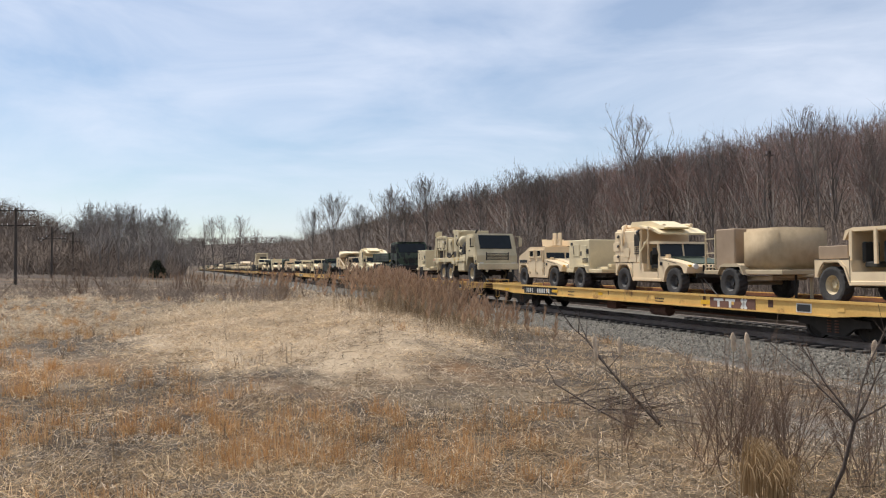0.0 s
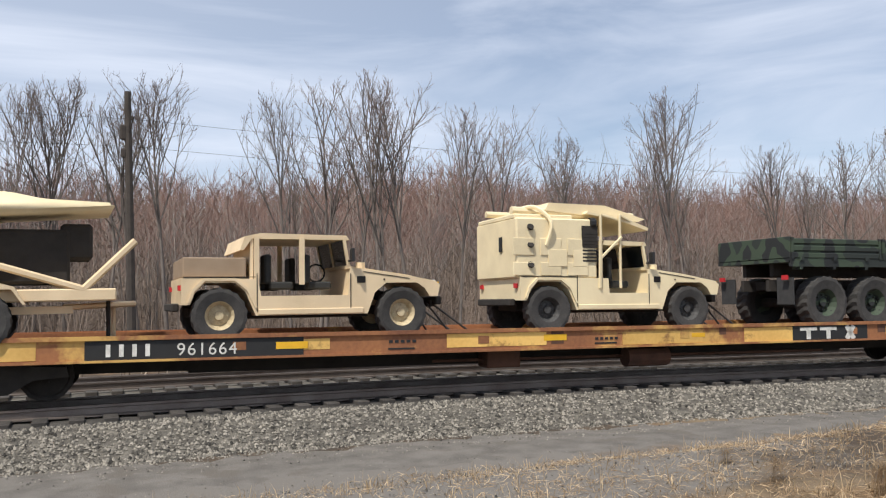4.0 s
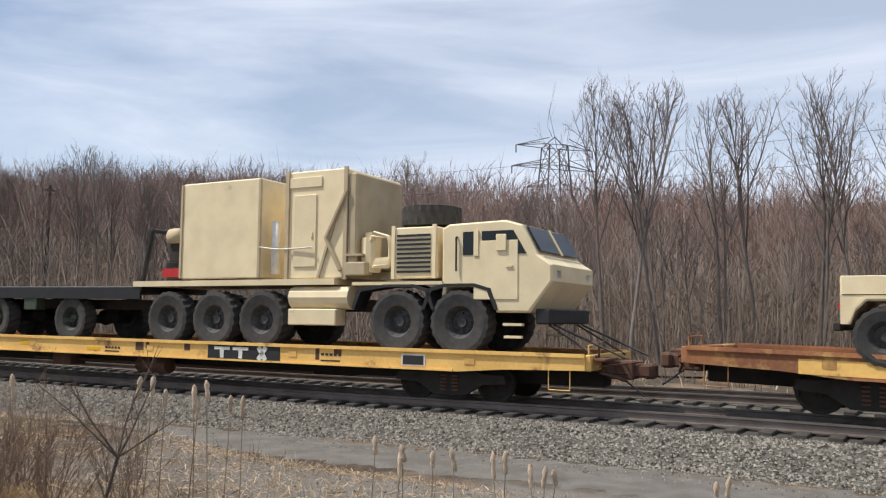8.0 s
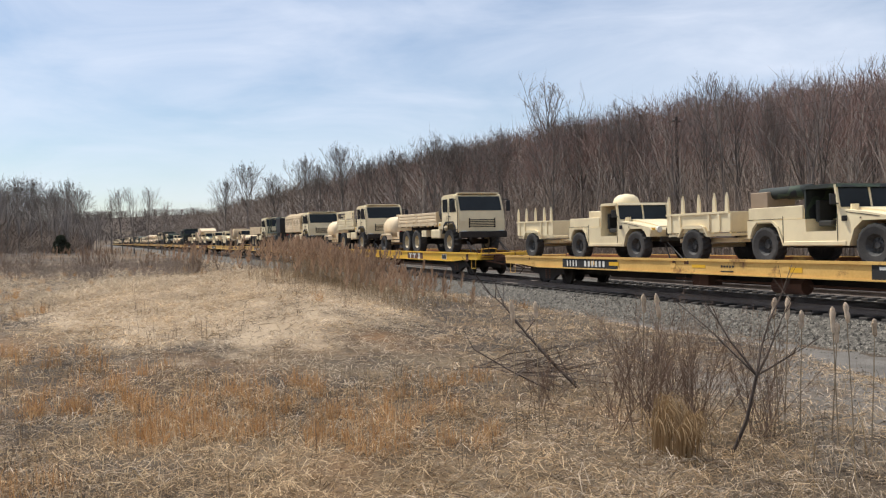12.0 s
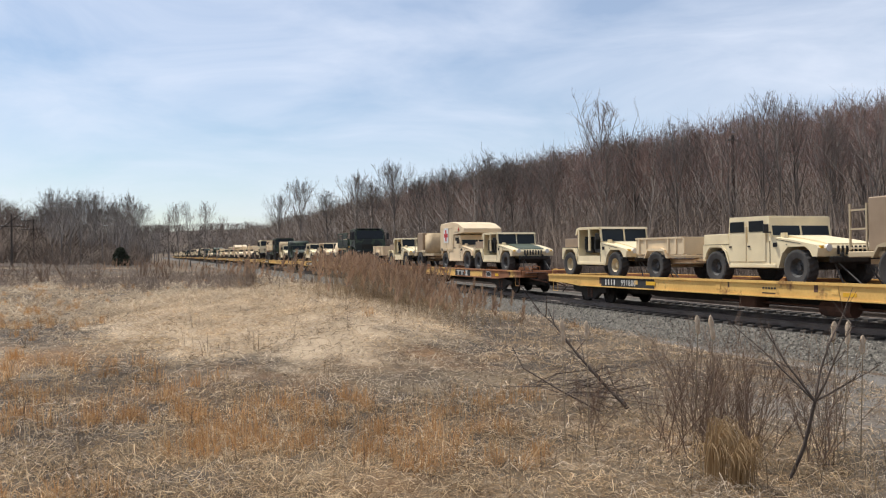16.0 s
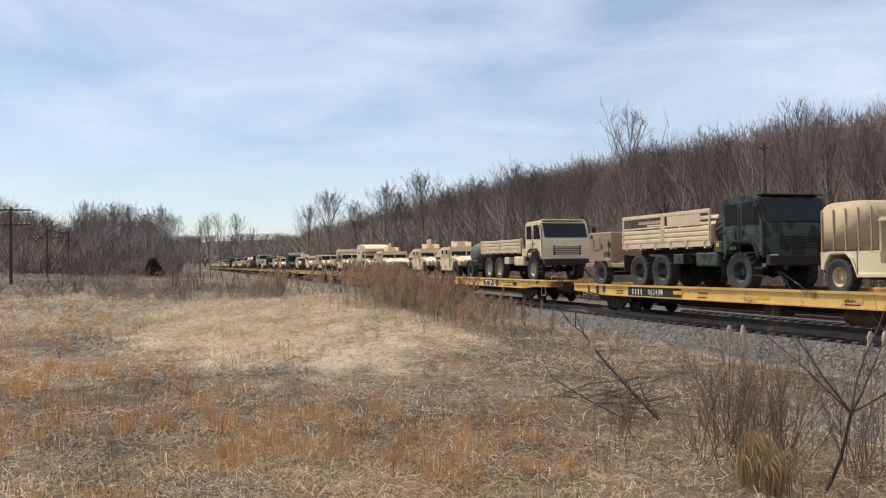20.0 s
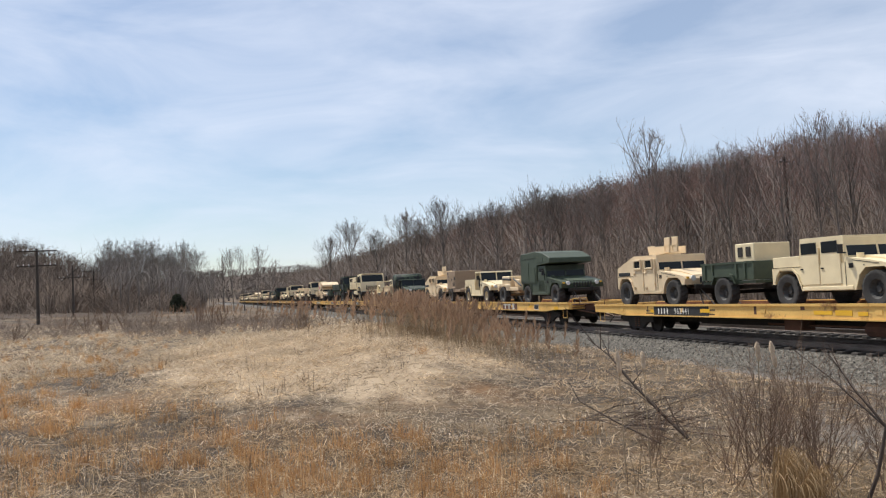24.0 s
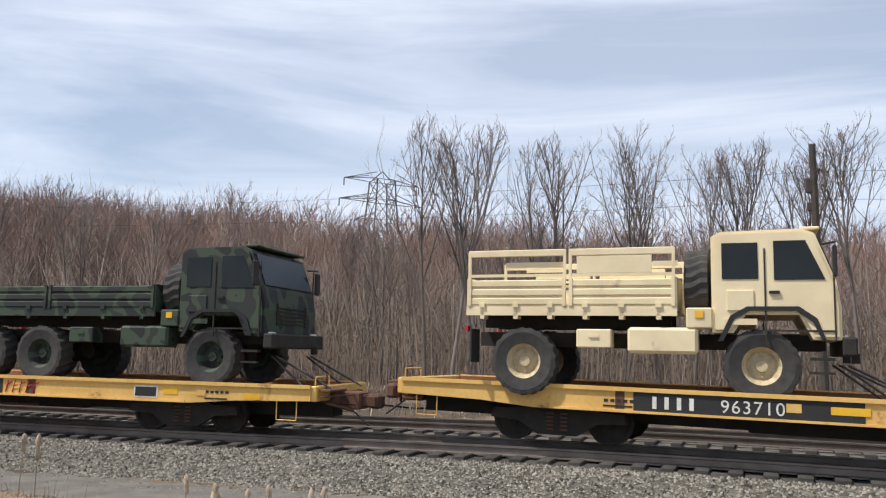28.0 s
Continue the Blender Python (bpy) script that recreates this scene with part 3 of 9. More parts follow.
def grow_tree(seed, clear=0.4, limbs=11, lean=0.55, stems=1, fine=4):
    """A bare tree one unit high: a straight trunk that opens into a fan of ascending limbs."""
    rnd = random.Random(seed)
    V, F, W, G = [], [], [], []
    for st in range(stems):
        d = Vector((rnd.gauss(0, 0.03 + 0.09 * (stems > 1)), rnd.gauss(0, 0.03 + 0.09 * (stems > 1)), 1)).normalized()
        p, top = Vector((0.015 * st, -0.01 * st, -0.01)), 0.95 if st == 0 else rnd.uniform(0.72, 0.9)
        pts = [p]
        for i in range(7):
            d = (d + Vector((rnd.gauss(0, 0.035), rnd.gauss(0, 0.035), 0.06))).normalized()
            p = p + d * top / 7
            pts.append(p)
        for i in range(7):
            tube(V, F, pts[i], pts[i + 1], 0.0085 * (1 - 0.9 * i / 7), 0.0085 * (1 - 0.9 * (i + 1) / 7), 5)
        count = limbs // stems
        for k in range(count):
            f = clear + (0.96 - clear) * ((k + rnd.random()) / count) ** 0.9
            i = min(6, int(f * 7))
            a = k * 2.4 + rnd.uniform(-0.5, 0.5)
            t = lean * rnd.uniform(0.35, 1.3) * (1.2 - 0.45 * f)
            nd = Vector((math.cos(a) * t, math.sin(a) * t, 1)).normalized()
            limb(V, F, W, G, rnd, pts[i].lerp(pts[i + 1], f * 7 - i), nd, (1.0 - f) * top * rnd.uniform(0.68, 0.95) + 0.07, 0.0042 * (1.15 - 0.75 * f), 0, fine)
    # a rounded crown: what strays too far out is drawn in
    for v in V + W:
        u = (v.z - clear * 0.8) / (1.02 - clear * 0.8)
        lim = (0.06 + lean * 0.50) * math.sin(math.pi * min(0.92, max(0.05, 0.16 + 0.72 * u))) ** 0.6
        rr = math.hypot(v.x, v.y)
        if u > 0 and rr > lim:
            g = (lim + (rr - lim) * 0.35) / rr
            v.x, v.y = v.x * g, v.y * g
    k = 1.0 / max(v.z for v in W)
    return [tuple(v * k) for v in V], F, [tuple(v * k) for v in W], G


def small_tree(seed, clear, limbs, lean, thick=1.0, twigs=4):
    """A light tree for the depth of the wood."""
    rnd = random.Random(seed)
    V, F, W, G = [], [], [], []
    top = Vector((rnd.gauss(0, 0.04), rnd.gauss(0, 0.04), 0.97))
    root = Vector((0, 0, -0.02))
    tube(V, F, root, root.lerp(top, 0.5), 0.0085 * thick, 0.006 * thick, 3)
    spike(V, F, root.lerp(top, 0.5), top, 0.006 * thick)
    for k in range(limbs):
        f = clear + (0.95 - clear) * (k + rnd.random()) / limbs
        a, t = k * 2.4 + rnd.uniform(-0.5, 0.5), lean * rnd.uniform(0.6, 1.3)
        at, d = root.lerp(top, f), Vector((math.cos(a) * t, math.sin(a) * t, 1)).normalized()
        ln = (1.0 - f) * rnd.uniform(0.7, 1.0) + 0.09
        end = at + d * ln
        spike(V, F, at, end, 0.0036 * thick * (1.2 - 0.7 * f))
        for j in range(4):
            o = at.lerp(end, rnd.uniform(0.2, 0.9))
            sd = (side_way(d, rnd.uniform(0.35, 0.8), rnd) + Vector((0, 0, 0.3))).normalized()
            sl = ln * rnd.uniform(0.3, 0.55)
            wisp(W, G, o, o + sd * sl, 0.0013 * thick, rnd)
            for _ in range(twigs):
                c = o + sd * sl * rnd.uniform(0.3, 1.0)
                td = (side_way(sd, rnd.uniform(0.3, 0.7), rnd) + Vector((0, 0, 0.35))).normalized()
                wisp(W, G, c, c + td * sl * rnd.uniform(0.4, 0.8), 0.0010 * thick, rnd)
    k = 1.0 / max(v.z for v in W)
    return [tuple(v * k) for v in V], F, [tuple(v * k) for v in W], G


def bush_shape(seed, stems, twigs):
    """A rounded leafless bush, one unit high."""
    rnd = random.Random(seed)
    V, F = [], []
    for _ in range(stems):
        a, t = rnd.uniform(0, 6.28), abs(rnd.gauss(0, 0.5))
        p = Vector((math.cos(a) * t * 0.25, math.sin(a) * t * 0.25, -0.03))
        d = Vector((math.cos(a) * t, math.sin(a) * t, 1)).normalized()
        e = p + d * rnd.uniform(0.6, 1.0)
        spike(V, F, p, e, 0.008)
        for k in range(twigs):
            at = p.lerp(e, rnd.uniform(0.2, 0.95))
            wisp(V, F, at, at + (side_way(d, rnd.uniform(0.3, 0.8), rnd) + Vector((0, 0, 0.2))) * rnd.uniform(0.12, 0.3), 0.0045, rnd)
    return shape_arrays([], [], [tuple(v) for v in V], F)


TREES = []
for s_, c_, l_, ln_, st_ in ((3, 0.40, 14, 0.60, 1), (8, 0.34, 12, 0.44, 1), (14, 0.38, 14, 0.48, 2), (21, 0.42, 14, 0.60, 2), (33, 0.32, 11, 0.36, 1), (41, 0.38, 15, 0.46, 3), (83, 0.42, 26, 0.66, 1), (84, 0.36, 22, 0.55, 1)):
    tv, tf, wv, wf = grow_tree(s_, c_, l_, ln_, st_, 3 if s_ < 80 else 4)
    TREES.append((raw("trunk", tv, tf, BARK, True), raw("crown", wv, wf, CROWN if s_ < 80 else GREYTWIG)))


def plant(k, x, y, height, turn, label="bare grey tree with fine reddish twigs", group="trees behind the track"):
    t = thing("tree", label, "tree", group)
    w = 1.0 + 0.12 * math.sin(x * 7.1)
    t.matrix_basis = Matrix.Translation((x, y, ground_z(x, y) - 0.05)) @ Matrix.Rotation(turn, 4, "Z") @ Matrix.Diagonal((height * w, height * w, height, 1))
    for nm, me in zip(("trunk", "crown"), TREES[k]):
        ob = new(nm, me)
        ob.parent = t
    return t


def at_bearing(az, dist):
    return dist * math.sin(radians(az)), dist * math.cos(radians(az))


# single trees that stand above the wood: bearing, distance, elevation of the top in degrees, shape
for az, r, el, k in ((-60.5, 76, 11.3, 1), (-59.2, 80, 8.6, 7), (-66.9, 90, 7.0, 7), (-81.8, 170, 4.6, 7), (-80.3, 150, 5.5, 6), (-78.6, 130, 4.9, 7), (-76.6, 124, 6.0, 6), (-75.4, 124, 5.6, 7), (-73.9, 118, 6.8, 6), (-72.4, 116, 6.0, 7), (-70.2, 104, 6.4, 6),
                     (-67.85, 95, 7.7, 7), (-65.8, 92, 7.0, 6), (-64.6, 88, 7.0, 7), (-63.2, 84, 7.0, 6), (-57.6, 74, 8.2, 6), (-56.1, 72, 8.4, 7), (-53.5, 66, 8.6, 6), (-49.3, 60, 10.5, 2), (-47.4, 58, 10.0, 1), (-51.4, 60, 9.0, 1), (-45.6, 56, 9.6, 5), (-43.5, 56, 9.4, 2), (-40.6, 54, 9.6, 1), (-37.5, 52, 9.6, 5), (-32.4, 50, 10.1, 2), (-28.1, 46, 11.0, 4),
                     (-15.1, 40, 15.8, 1), (-13.4, 39, 15.6, 4), (-11.5, 40, 15.3, 1), (-7.6, 40, 14.2, 2), (-5.2, 42, 14.6, 1), (-1.9, 40, 15.4, 2), (0.6, 41, 14.4, 1), (2.6, 40, 13.4, 4), (4.6, 40, 13.8, 4), (6.6, 40, 13.8, 1), (8.8, 40, 13.6, 4), (12.6, 38, 14.6, 0), (10.9, 39, 12.6, 1),
                     (20.6, 37, 14.4, 1), (22.3, 38, 14.8, 2), (24.8, 38, 14.8, 4), (26.9, 36, 15.4, 2), (28.9, 36, 14.6, 1), (31.8, 38, 12.8, 0), (34.3, 40, 12.2, 3), (38.2, 40, 11.4, 1), (45.6, 42, 13.0, 0), (43.9, 44, 11.2, 1), (47.2, 44, 11.0, 2), (53.0, 46, 9.8, 0), (56.6, 46, 10.0, 3), (59.5, 48, 10.2, 0), (61.8, 48, 9.8, 3)):
    el = el + 0.8 if r < 43 else el
    r = r * 0.87 if r < 43 else r
    x, y = at_bearing(az, r)
    plant(k, x, y, EYE[2] + r * math.tan(radians(el)) - ground_z(x, y), az * 3.1, "tall bare tree standing above the wood")
rnd = random.Random(77)
for i in range(84):
    x = rnd.triangular(-120, 80, -10)
    y = float(edge_y(x)) + 20 + rnd.random() ** 1.3 * 16
    plant(rnd.randrange(6), x, y, float(forest_height(x)) * rnd.uniform(0.7, 1.06), rnd.random() * 6.28)
# loose trees in the gap of the valley and on the far side
for i, (az, r, h) in enumerate([(-96.4 + 0.36 * k + 0.3 * (k % 3), 150 + 13 * (k % 4), 10.0 + 1.3 * ((k * 7) % 4)) for k in range(16)] + [(-88.9, 120, 8.2), (-88.2, 128, 9.6), (-87.5, 118, 9.0), (-86.7, 124, 9.4), (-85.9, 140, 9.0)]):
    x, y = at_bearing(az, r)
    plant((3, 0)[i % 2] if az > -90 else 6 + i % 2, x, y, h, i * 1.3, "bare tree far along the valley", "trees in the valley")


# the mass of the wood behind: many small bare trees as one body of stuff
def stand(name, x, y, h, shapes, materials, label, seed, widen=1.0):
    r = np.random.RandomState(seed)
    keep = (np.abs(np.degrees(np.arctan2(x, y)) + 18.4) > 1.1) | (np.arange(len(x)) % 3 == 0)      # thinned below the power line
    x, y, h = x[keep], y[keep], h[keep]
    pick, a = r.randint(0, len(shapes), len(x)), r.rand(len(x)) * 6.283
    z = land(x, y) - 0.1
    wd = h * widen * r.uniform(0.85, 1.25, len(x))
    vs, ts, ix, n0 = [], [], [], 0
    for k, (V, T, M) in enumerate(shapes):
        s = np.nonzero(pick == k)[0]
        c, n = np.cos(a[s])[:, None], np.sin(a[s])[:, None]
        P = np.empty((len(s), len(V), 3))
        P[:, :, 0] = x[s, None] + (V[:, 0] * c - V[:, 1] * n) * wd[s, None]
        P[:, :, 1] = y[s, None] + (V[:, 0] * n + V[:, 1] * c) * wd[s, None]
        P[:, :, 2] = z[s, None] + V[:, 2] * h[s, None]
        vs.append(P.reshape(-1, 3))
        ts.append((T[None] + (n0 + len(V) * np.arange(len(s)))[:, None, None]).reshape(-1, 3))
        ix.append(np.tile(M, len(s)))
        n0 += len(s) * len(V)
    return tagged(new(name, raw_np(name, np.concatenate(vs), np.concatenate(ts), materials, np.concatenate(ix))), label, "woods", kind="stuff")


def shape_arrays(tv, tf, wv, wf):
    T = []
    for off, fs in ((0, tf), (len(tv), wf)):
        for f in fs:
            T += [(f[0] + off, f[i] + off, f[i + 1] + off) for i in range(1, len(f) - 1)]
    M = [0] * sum(len(f) - 2 for f in tf) + [1] * sum(len(f) - 2 for f in wf)
    return np.array(list(tv) + list(wv)), np.array(T), np.array(M)


def sapling_shape(seed, stems, w):
    rnd = random.Random(seed)
    V, F = [], []
    for _ in range(stems):
        p = Vector((rnd.uniform(-w, w), rnd.uniform(-w, w), -0.02))
        h = rnd.uniform(0.55, 1.0)
        e = p + Vector((rnd.gauss(0, 0.17) * h, rnd.gauss(0, 0.17) * h, h))
        spike(V, F, p, e, 0.0042)
        for k in range(11):
            f = rnd.uniform(0.2, 0.92)
            at, a = p.lerp(e, f), rnd.uniform(0, 6.28)
            wisp(V, F, at, at + Vector((math.cos(a), math.sin(a), rnd.uniform(0.3, 1.5))) * rnd.uniform(0.08, 0.20), 0.0020, rnd)
    return shape_arrays([], [], [tuple(v) for v in V], F)


SMALL = [shape_arrays(*small_tree(q, c, 11, l)) for q, c, l in ((51, 0.22, 0.42), (52, 0.30, 0.30), (53, 0.34, 0.55), (54, 0.18, 0.35), (55, 0.42, 0.6), (56, 0.26, 0.45))]
FAR = [shape_arrays(*small_tree(q, c, 9, l, 2.0, 3)) for q, c, l in ((71, 0.12, 0.6), (72, 0.10, 0.45), (73, 0.2, 0.7))]
HILL = [shape_arrays(*small_tree(q, c, 7, l, 3.2, 2)) for q, c, l in ((74, 0.08, 0.7), (75, 0.12, 0.55), (76, 0.1, 0.8))]
VALLEY = [shape_arrays(*small_tree(q, c, 12, l, 1.2, 5)) for q, c, l in ((77, 0.2, 0.5), (78, 0.25, 0.4), (79, 0.3, 0.6))]
BUSHY = [sapling_shape(s, 4, 0.25) for s in (61, 62, 63, 64)]
BUSHES = [bush_shape(s, 16, 5) for s in (65, 66, 67)]
rs = np.random.RandomState(4)
x = np.concatenate([rs.uniform(-75, 78, 1150), rs.uniform(-150, -60, 460), rs.uniform(70, 150, 70)])
y = edge_y(x) + 22 + 42 * rs.rand(len(x)) ** 1.1
stand("woods", x, y, forest_height(x) * rs.uniform(0.72, 1.08, len(x)), SMALL, (BARK, TWIG), "leafless reddish-brown wood behind the tracks", 4)
# the depth of the wood, where crowns close up against the sky
x = np.concatenate([rs.uniform(-100, 100, 1050), rs.uniform(-25, 75, 700)])
y = edge_y(x) + 44 + 46 * rs.rand(len(x))
stand("deep_woods", x, y, forest_height(x) * rs.uniform(0.80, 1.12, len(x)) * np.interp(x, (-60, -20, 5, 35, 70), (1.0, 1.22, 1.42, 1.36, 1.1)), FAR, (BARK, TWIG), "dense brown crowns deep in the wood", 24, 0.95)
x = np.concatenate([rs.uniform(-430, -120, 800), rs.uniform(-300, -90, 500)])
stand("slope_woods", x, edge_y(x) + 19 + 60 * rs.rand(1300), forest_height(x) * rs.uniform(0.65, 1.08, 1300), FAR, (BARK, BRUSH), "leafless brown wood on the slope far along the tracks", 14, 1.2)
x = np.concatenate([rs.uniform(-70, 74, 2700), rs.uniform(-220, -60, 1100)])
y = edge_y(x) + 18.5 + 26 * rs.rand(len(x)) ** 1.3
x = np.concatenate([x, rs.uniform(-22, 66, 1000)])
y = np.concatenate([y, edge_y(x[len(y):]) + 24 + 30 * rs.rand(1000)])
tall = np.concatenate([np.zeros(len(x) - 1000), np.full(1000, 0.30)])
stand("undergrowth", x, y, forest_height(x) * (tall + rs.uniform(0.22, 0.66, len(x))), BUSHY, (BRUSH, BRUSH), "dense brown undergrowth of leafless saplings", 6)
# low brush between the field, the poles and the tracks
az, d = np.radians(np.concatenate([rs.uniform(-108, -93, 330), rs.uniform(-95, -83, 260), rs.uniform(-118, -92, 200)])), np.concatenate([rs.uniform(48, 84, 330), rs.uniform(36, 66, 260), rs.uniform(90, 170, 200)])
stand("field_brush", d * np.sin(az), d * np.cos(az), rs.uniform(0.35, 1.0, 790) * np.where(d > 85, 1.7, 1.0), BUSHES, (BRUSH, BRUSH), "low brown brush along the far edge of the field", 8, 1.3)
az, d = np.radians(np.concatenate([rs.uniform(-118, -94, 800), rs.uniform(-97.5, -90.5, 130)])), np.concatenate([rs.uniform(135, 330, 800), rs.uniform(130, 200, 130)])
stand("hill_brush", d * np.sin(az), d * np.cos(az), np.concatenate([rs.uniform(4, 8, 800), rs.uniform(2, 4.5, 130)]), BUSHES, (BRUSH, BRUSH), "brown saplings under the trees of the far hill", 9, 1.5)
x = -130 - 560 * rs.rand(640) ** 1.2
stand("slope_brush", x, edge_y(x) + 17 + 34 * rs.rand(640), rs.uniform(4.5, 9, 640), BUSHES, (BRUSH, BRUSH), "brown thicket at the foot of the far slope", 31, 1.5)
az, d = np.radians(rs.uniform(-116, -90, 720)), rs.uniform(185, 430, 720)
stand("hill_woods", d * np.sin(az), d * np.cos(az), rs.uniform(7, 10.5, 720), HILL, (BRUSH, BRUSH), "bare brown wood on the far hill", 5, 1.4)
# grey trees where the field ends, and thin pale ones beside the tracks
az, d = np.radians(np.concatenate([rs.uniform(-96.2, -91.2, 62), rs.uniform(-92.5, -89.2, 30)])), np.concatenate([rs.uniform(130, 190, 62), rs.uniform(150, 220, 30)])
stand("valley_trees", d * np.sin(az), d * np.cos(az), np.concatenate([rs.uniform(8.0, 12.8, 62), rs.uniform(6.0, 9, 30)]), VALLEY, (HAZY, HAZY), "grey leafless trees at the end of the field, paled with haze colour", 27, 1.1)
x = rs.uniform(-900, -380, 320)
stand("valley_woods", x, edge_y(x) + 26 + 80 * rs.rand(320), rs.uniform(10, 14, 320), HILL, (BARK, GREYTWIG), "bare wood along the track far off", 7, 1.6)
x = rs.uniform(-1450, -935, 520)
stand("valley_end_woods", x, rs.uniform(-150, 170, 520), rs.uniform(12, 17, 520), HILL, (GREYTWIG, GREYTWIG), "bare wood that closes the valley", 28, 3.0)


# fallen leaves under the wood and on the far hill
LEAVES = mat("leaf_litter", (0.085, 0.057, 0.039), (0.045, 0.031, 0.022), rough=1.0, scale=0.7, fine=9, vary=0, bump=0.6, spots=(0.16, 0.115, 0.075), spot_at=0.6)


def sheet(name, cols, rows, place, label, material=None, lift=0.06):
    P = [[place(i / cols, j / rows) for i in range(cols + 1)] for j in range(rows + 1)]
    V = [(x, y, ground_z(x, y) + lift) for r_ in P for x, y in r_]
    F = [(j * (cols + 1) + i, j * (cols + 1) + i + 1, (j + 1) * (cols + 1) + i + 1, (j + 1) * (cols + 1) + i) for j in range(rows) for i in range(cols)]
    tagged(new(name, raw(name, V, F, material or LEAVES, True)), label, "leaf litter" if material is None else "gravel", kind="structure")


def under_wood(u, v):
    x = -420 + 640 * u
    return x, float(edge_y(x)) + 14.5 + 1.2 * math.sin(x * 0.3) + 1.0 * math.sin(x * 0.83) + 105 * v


def on_hill(u, v):
    a, d = radians(-119 + 29 * u), 120 + 470 * v
    return d * math.sin(a), d * math.cos(a)


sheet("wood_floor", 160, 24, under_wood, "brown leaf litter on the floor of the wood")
sheet("rise_floor", 24, 12, lambda u, v: (-1500 + 590 * u, -420 + 900 * v), "brown leaf litter on the rise that closes the valley", lift=0.3)
sheet("hill_floor", 30, 24, on_hill, "brown leaf litter on the far wooded hill")

# ---- the train ----
SPEED = 21.3
DECK_UP = 1.25        # rim of the cars over the ties
DECK_DROP = 0.13       # the deck lies this far below the rim
MOVING = []          # (thing, metres along the line at 0 s, lateral, height over the ties)


def wheel_meshes(name, r, w, rim_r, rubber, rim, n=18):
    """Tyre and rim of one road wheel, turned round its y axis."""
    bm = B()
    prof = [(rim_r, -w*0.40), (r*0.86, -w*0.5), (r*0.965, -w*0.46), (r*0.98, -w*0.20), (r*0.98, w*0.20), (r*0.965, w*0.46), (r*0.86, w*0.5), (rim_r, w*0.40)]
    m = 2 * n
    rings = []
    for i in range(m):
        row = []
        for j, (q, y) in enumerate(prof):
            # staggered tread blocks: every other segment stands proud, the two halves out of step
            lift = 0.042 if 2 <= j <= 5 and (i + (j > 3)) % 2 else -0.004
            c = 2 * math.pi * i / m
            row.append(bm.verts.new(((q + lift * r) * math.cos(c), y, (q + lift * r) * math.sin(c))))
        rings.append(row)
    for i in range(m):
        for j in range(len(prof) - 1):
            bm.faces.new((rings[i][j], rings[i][j + 1], rings[(i + 1) % m][j + 1], rings[(i + 1) % m][j]))
    bmesh.ops.recalc_face_normals(bm, faces=list(bm.faces))
    tyre = mesh_of(name + "_tyre", bm, rubber)
    bm = B()
    lathe(bm, [(0.001, -w*0.16), (rim_r*0.30, -w*0.18), (rim_r*0.34, -w*0.06), (rim_r*0.72, w*0.02), (rim_r*0.86, -w*0.22), (rim_r*1.02, -w*0.40), (rim_r*1.02, w*0.38), (0.001, w*0.3)], 16)
    for i in range(8):
        a = 2 * math.pi * i / 8
        cyl(bm, (rim_r*0.55*math.cos(a), w*0.0, rim_r*0.55*math.sin(a)), (rim_r*0.55*math.cos(a), -w*0.12, rim_r*0.55*math.sin(a)), rim_r*0.06, 4)
    return tyre, mesh_of(name + "_rim", bm, rim)


W_H_DARK = wheel_meshes("light_truck", 0.47, 0.32, 0.25, RUBBER_DUSTY, RIM_DARK)
W_H_TAN = wheel_meshes("light_truck_tan", 0.47, 0.32, 0.25, RUBBER_DUSTY, RIM_TAN)
W_F_TAN = wheel_meshes("truck_tan", 0.59, 0.40, 0.31, RUBBER_DUSTY, RIM_TAN, 21)
W_F_DARK = wheel_meshes("truck_dark", 0.59, 0.40, 0.31, RUBBER_DUSTY, DARKGREEN, 21)
W_SMALL_TAN = wheel_meshes("tractor_tan", 0.43, 0.32, 0.24, RUBBER_DUSTY, RIM_TAN)
W_BIG = wheel_meshes("heavy_truck", 0.65, 0.44, 0.33, RUBBER_DUSTY, RIM_DARK, 22)


def wheel(parent, meshes, x, y, r, far=False):
    w = part_of("wheel", meshes[0], parent, Matrix.Translation((x, y, r)) @ Matrix.Rotation(math.pi if far else 0, 4, "Z"))
    part_of("rim", meshes[1], w)
    return w


def wheels4(p, meshes, xs, half, r):
    for x in xs:
        wheel(p, meshes, x, -half, r)
        wheel(p, meshes, x, half, r, True)


H_BODY = [(-2.28, 0.66), (-2.14, 0.66), (-2.06, 0.86), (-1.90, 1.03), (-1.40, 1.03), (-1.22, 0.88), (-1.04, 0.46), (0.98, 0.46), (1.12, 0.84), (1.34, 1.02),
          (1.94, 1.02), (2.10, 0.92), (2.20, 0.76), (2.36, 0.76), (2.41, 0.97), (2.32, 1.05), (1.5, 1.20), (0.78, 1.29), (0.66, 1.30)]


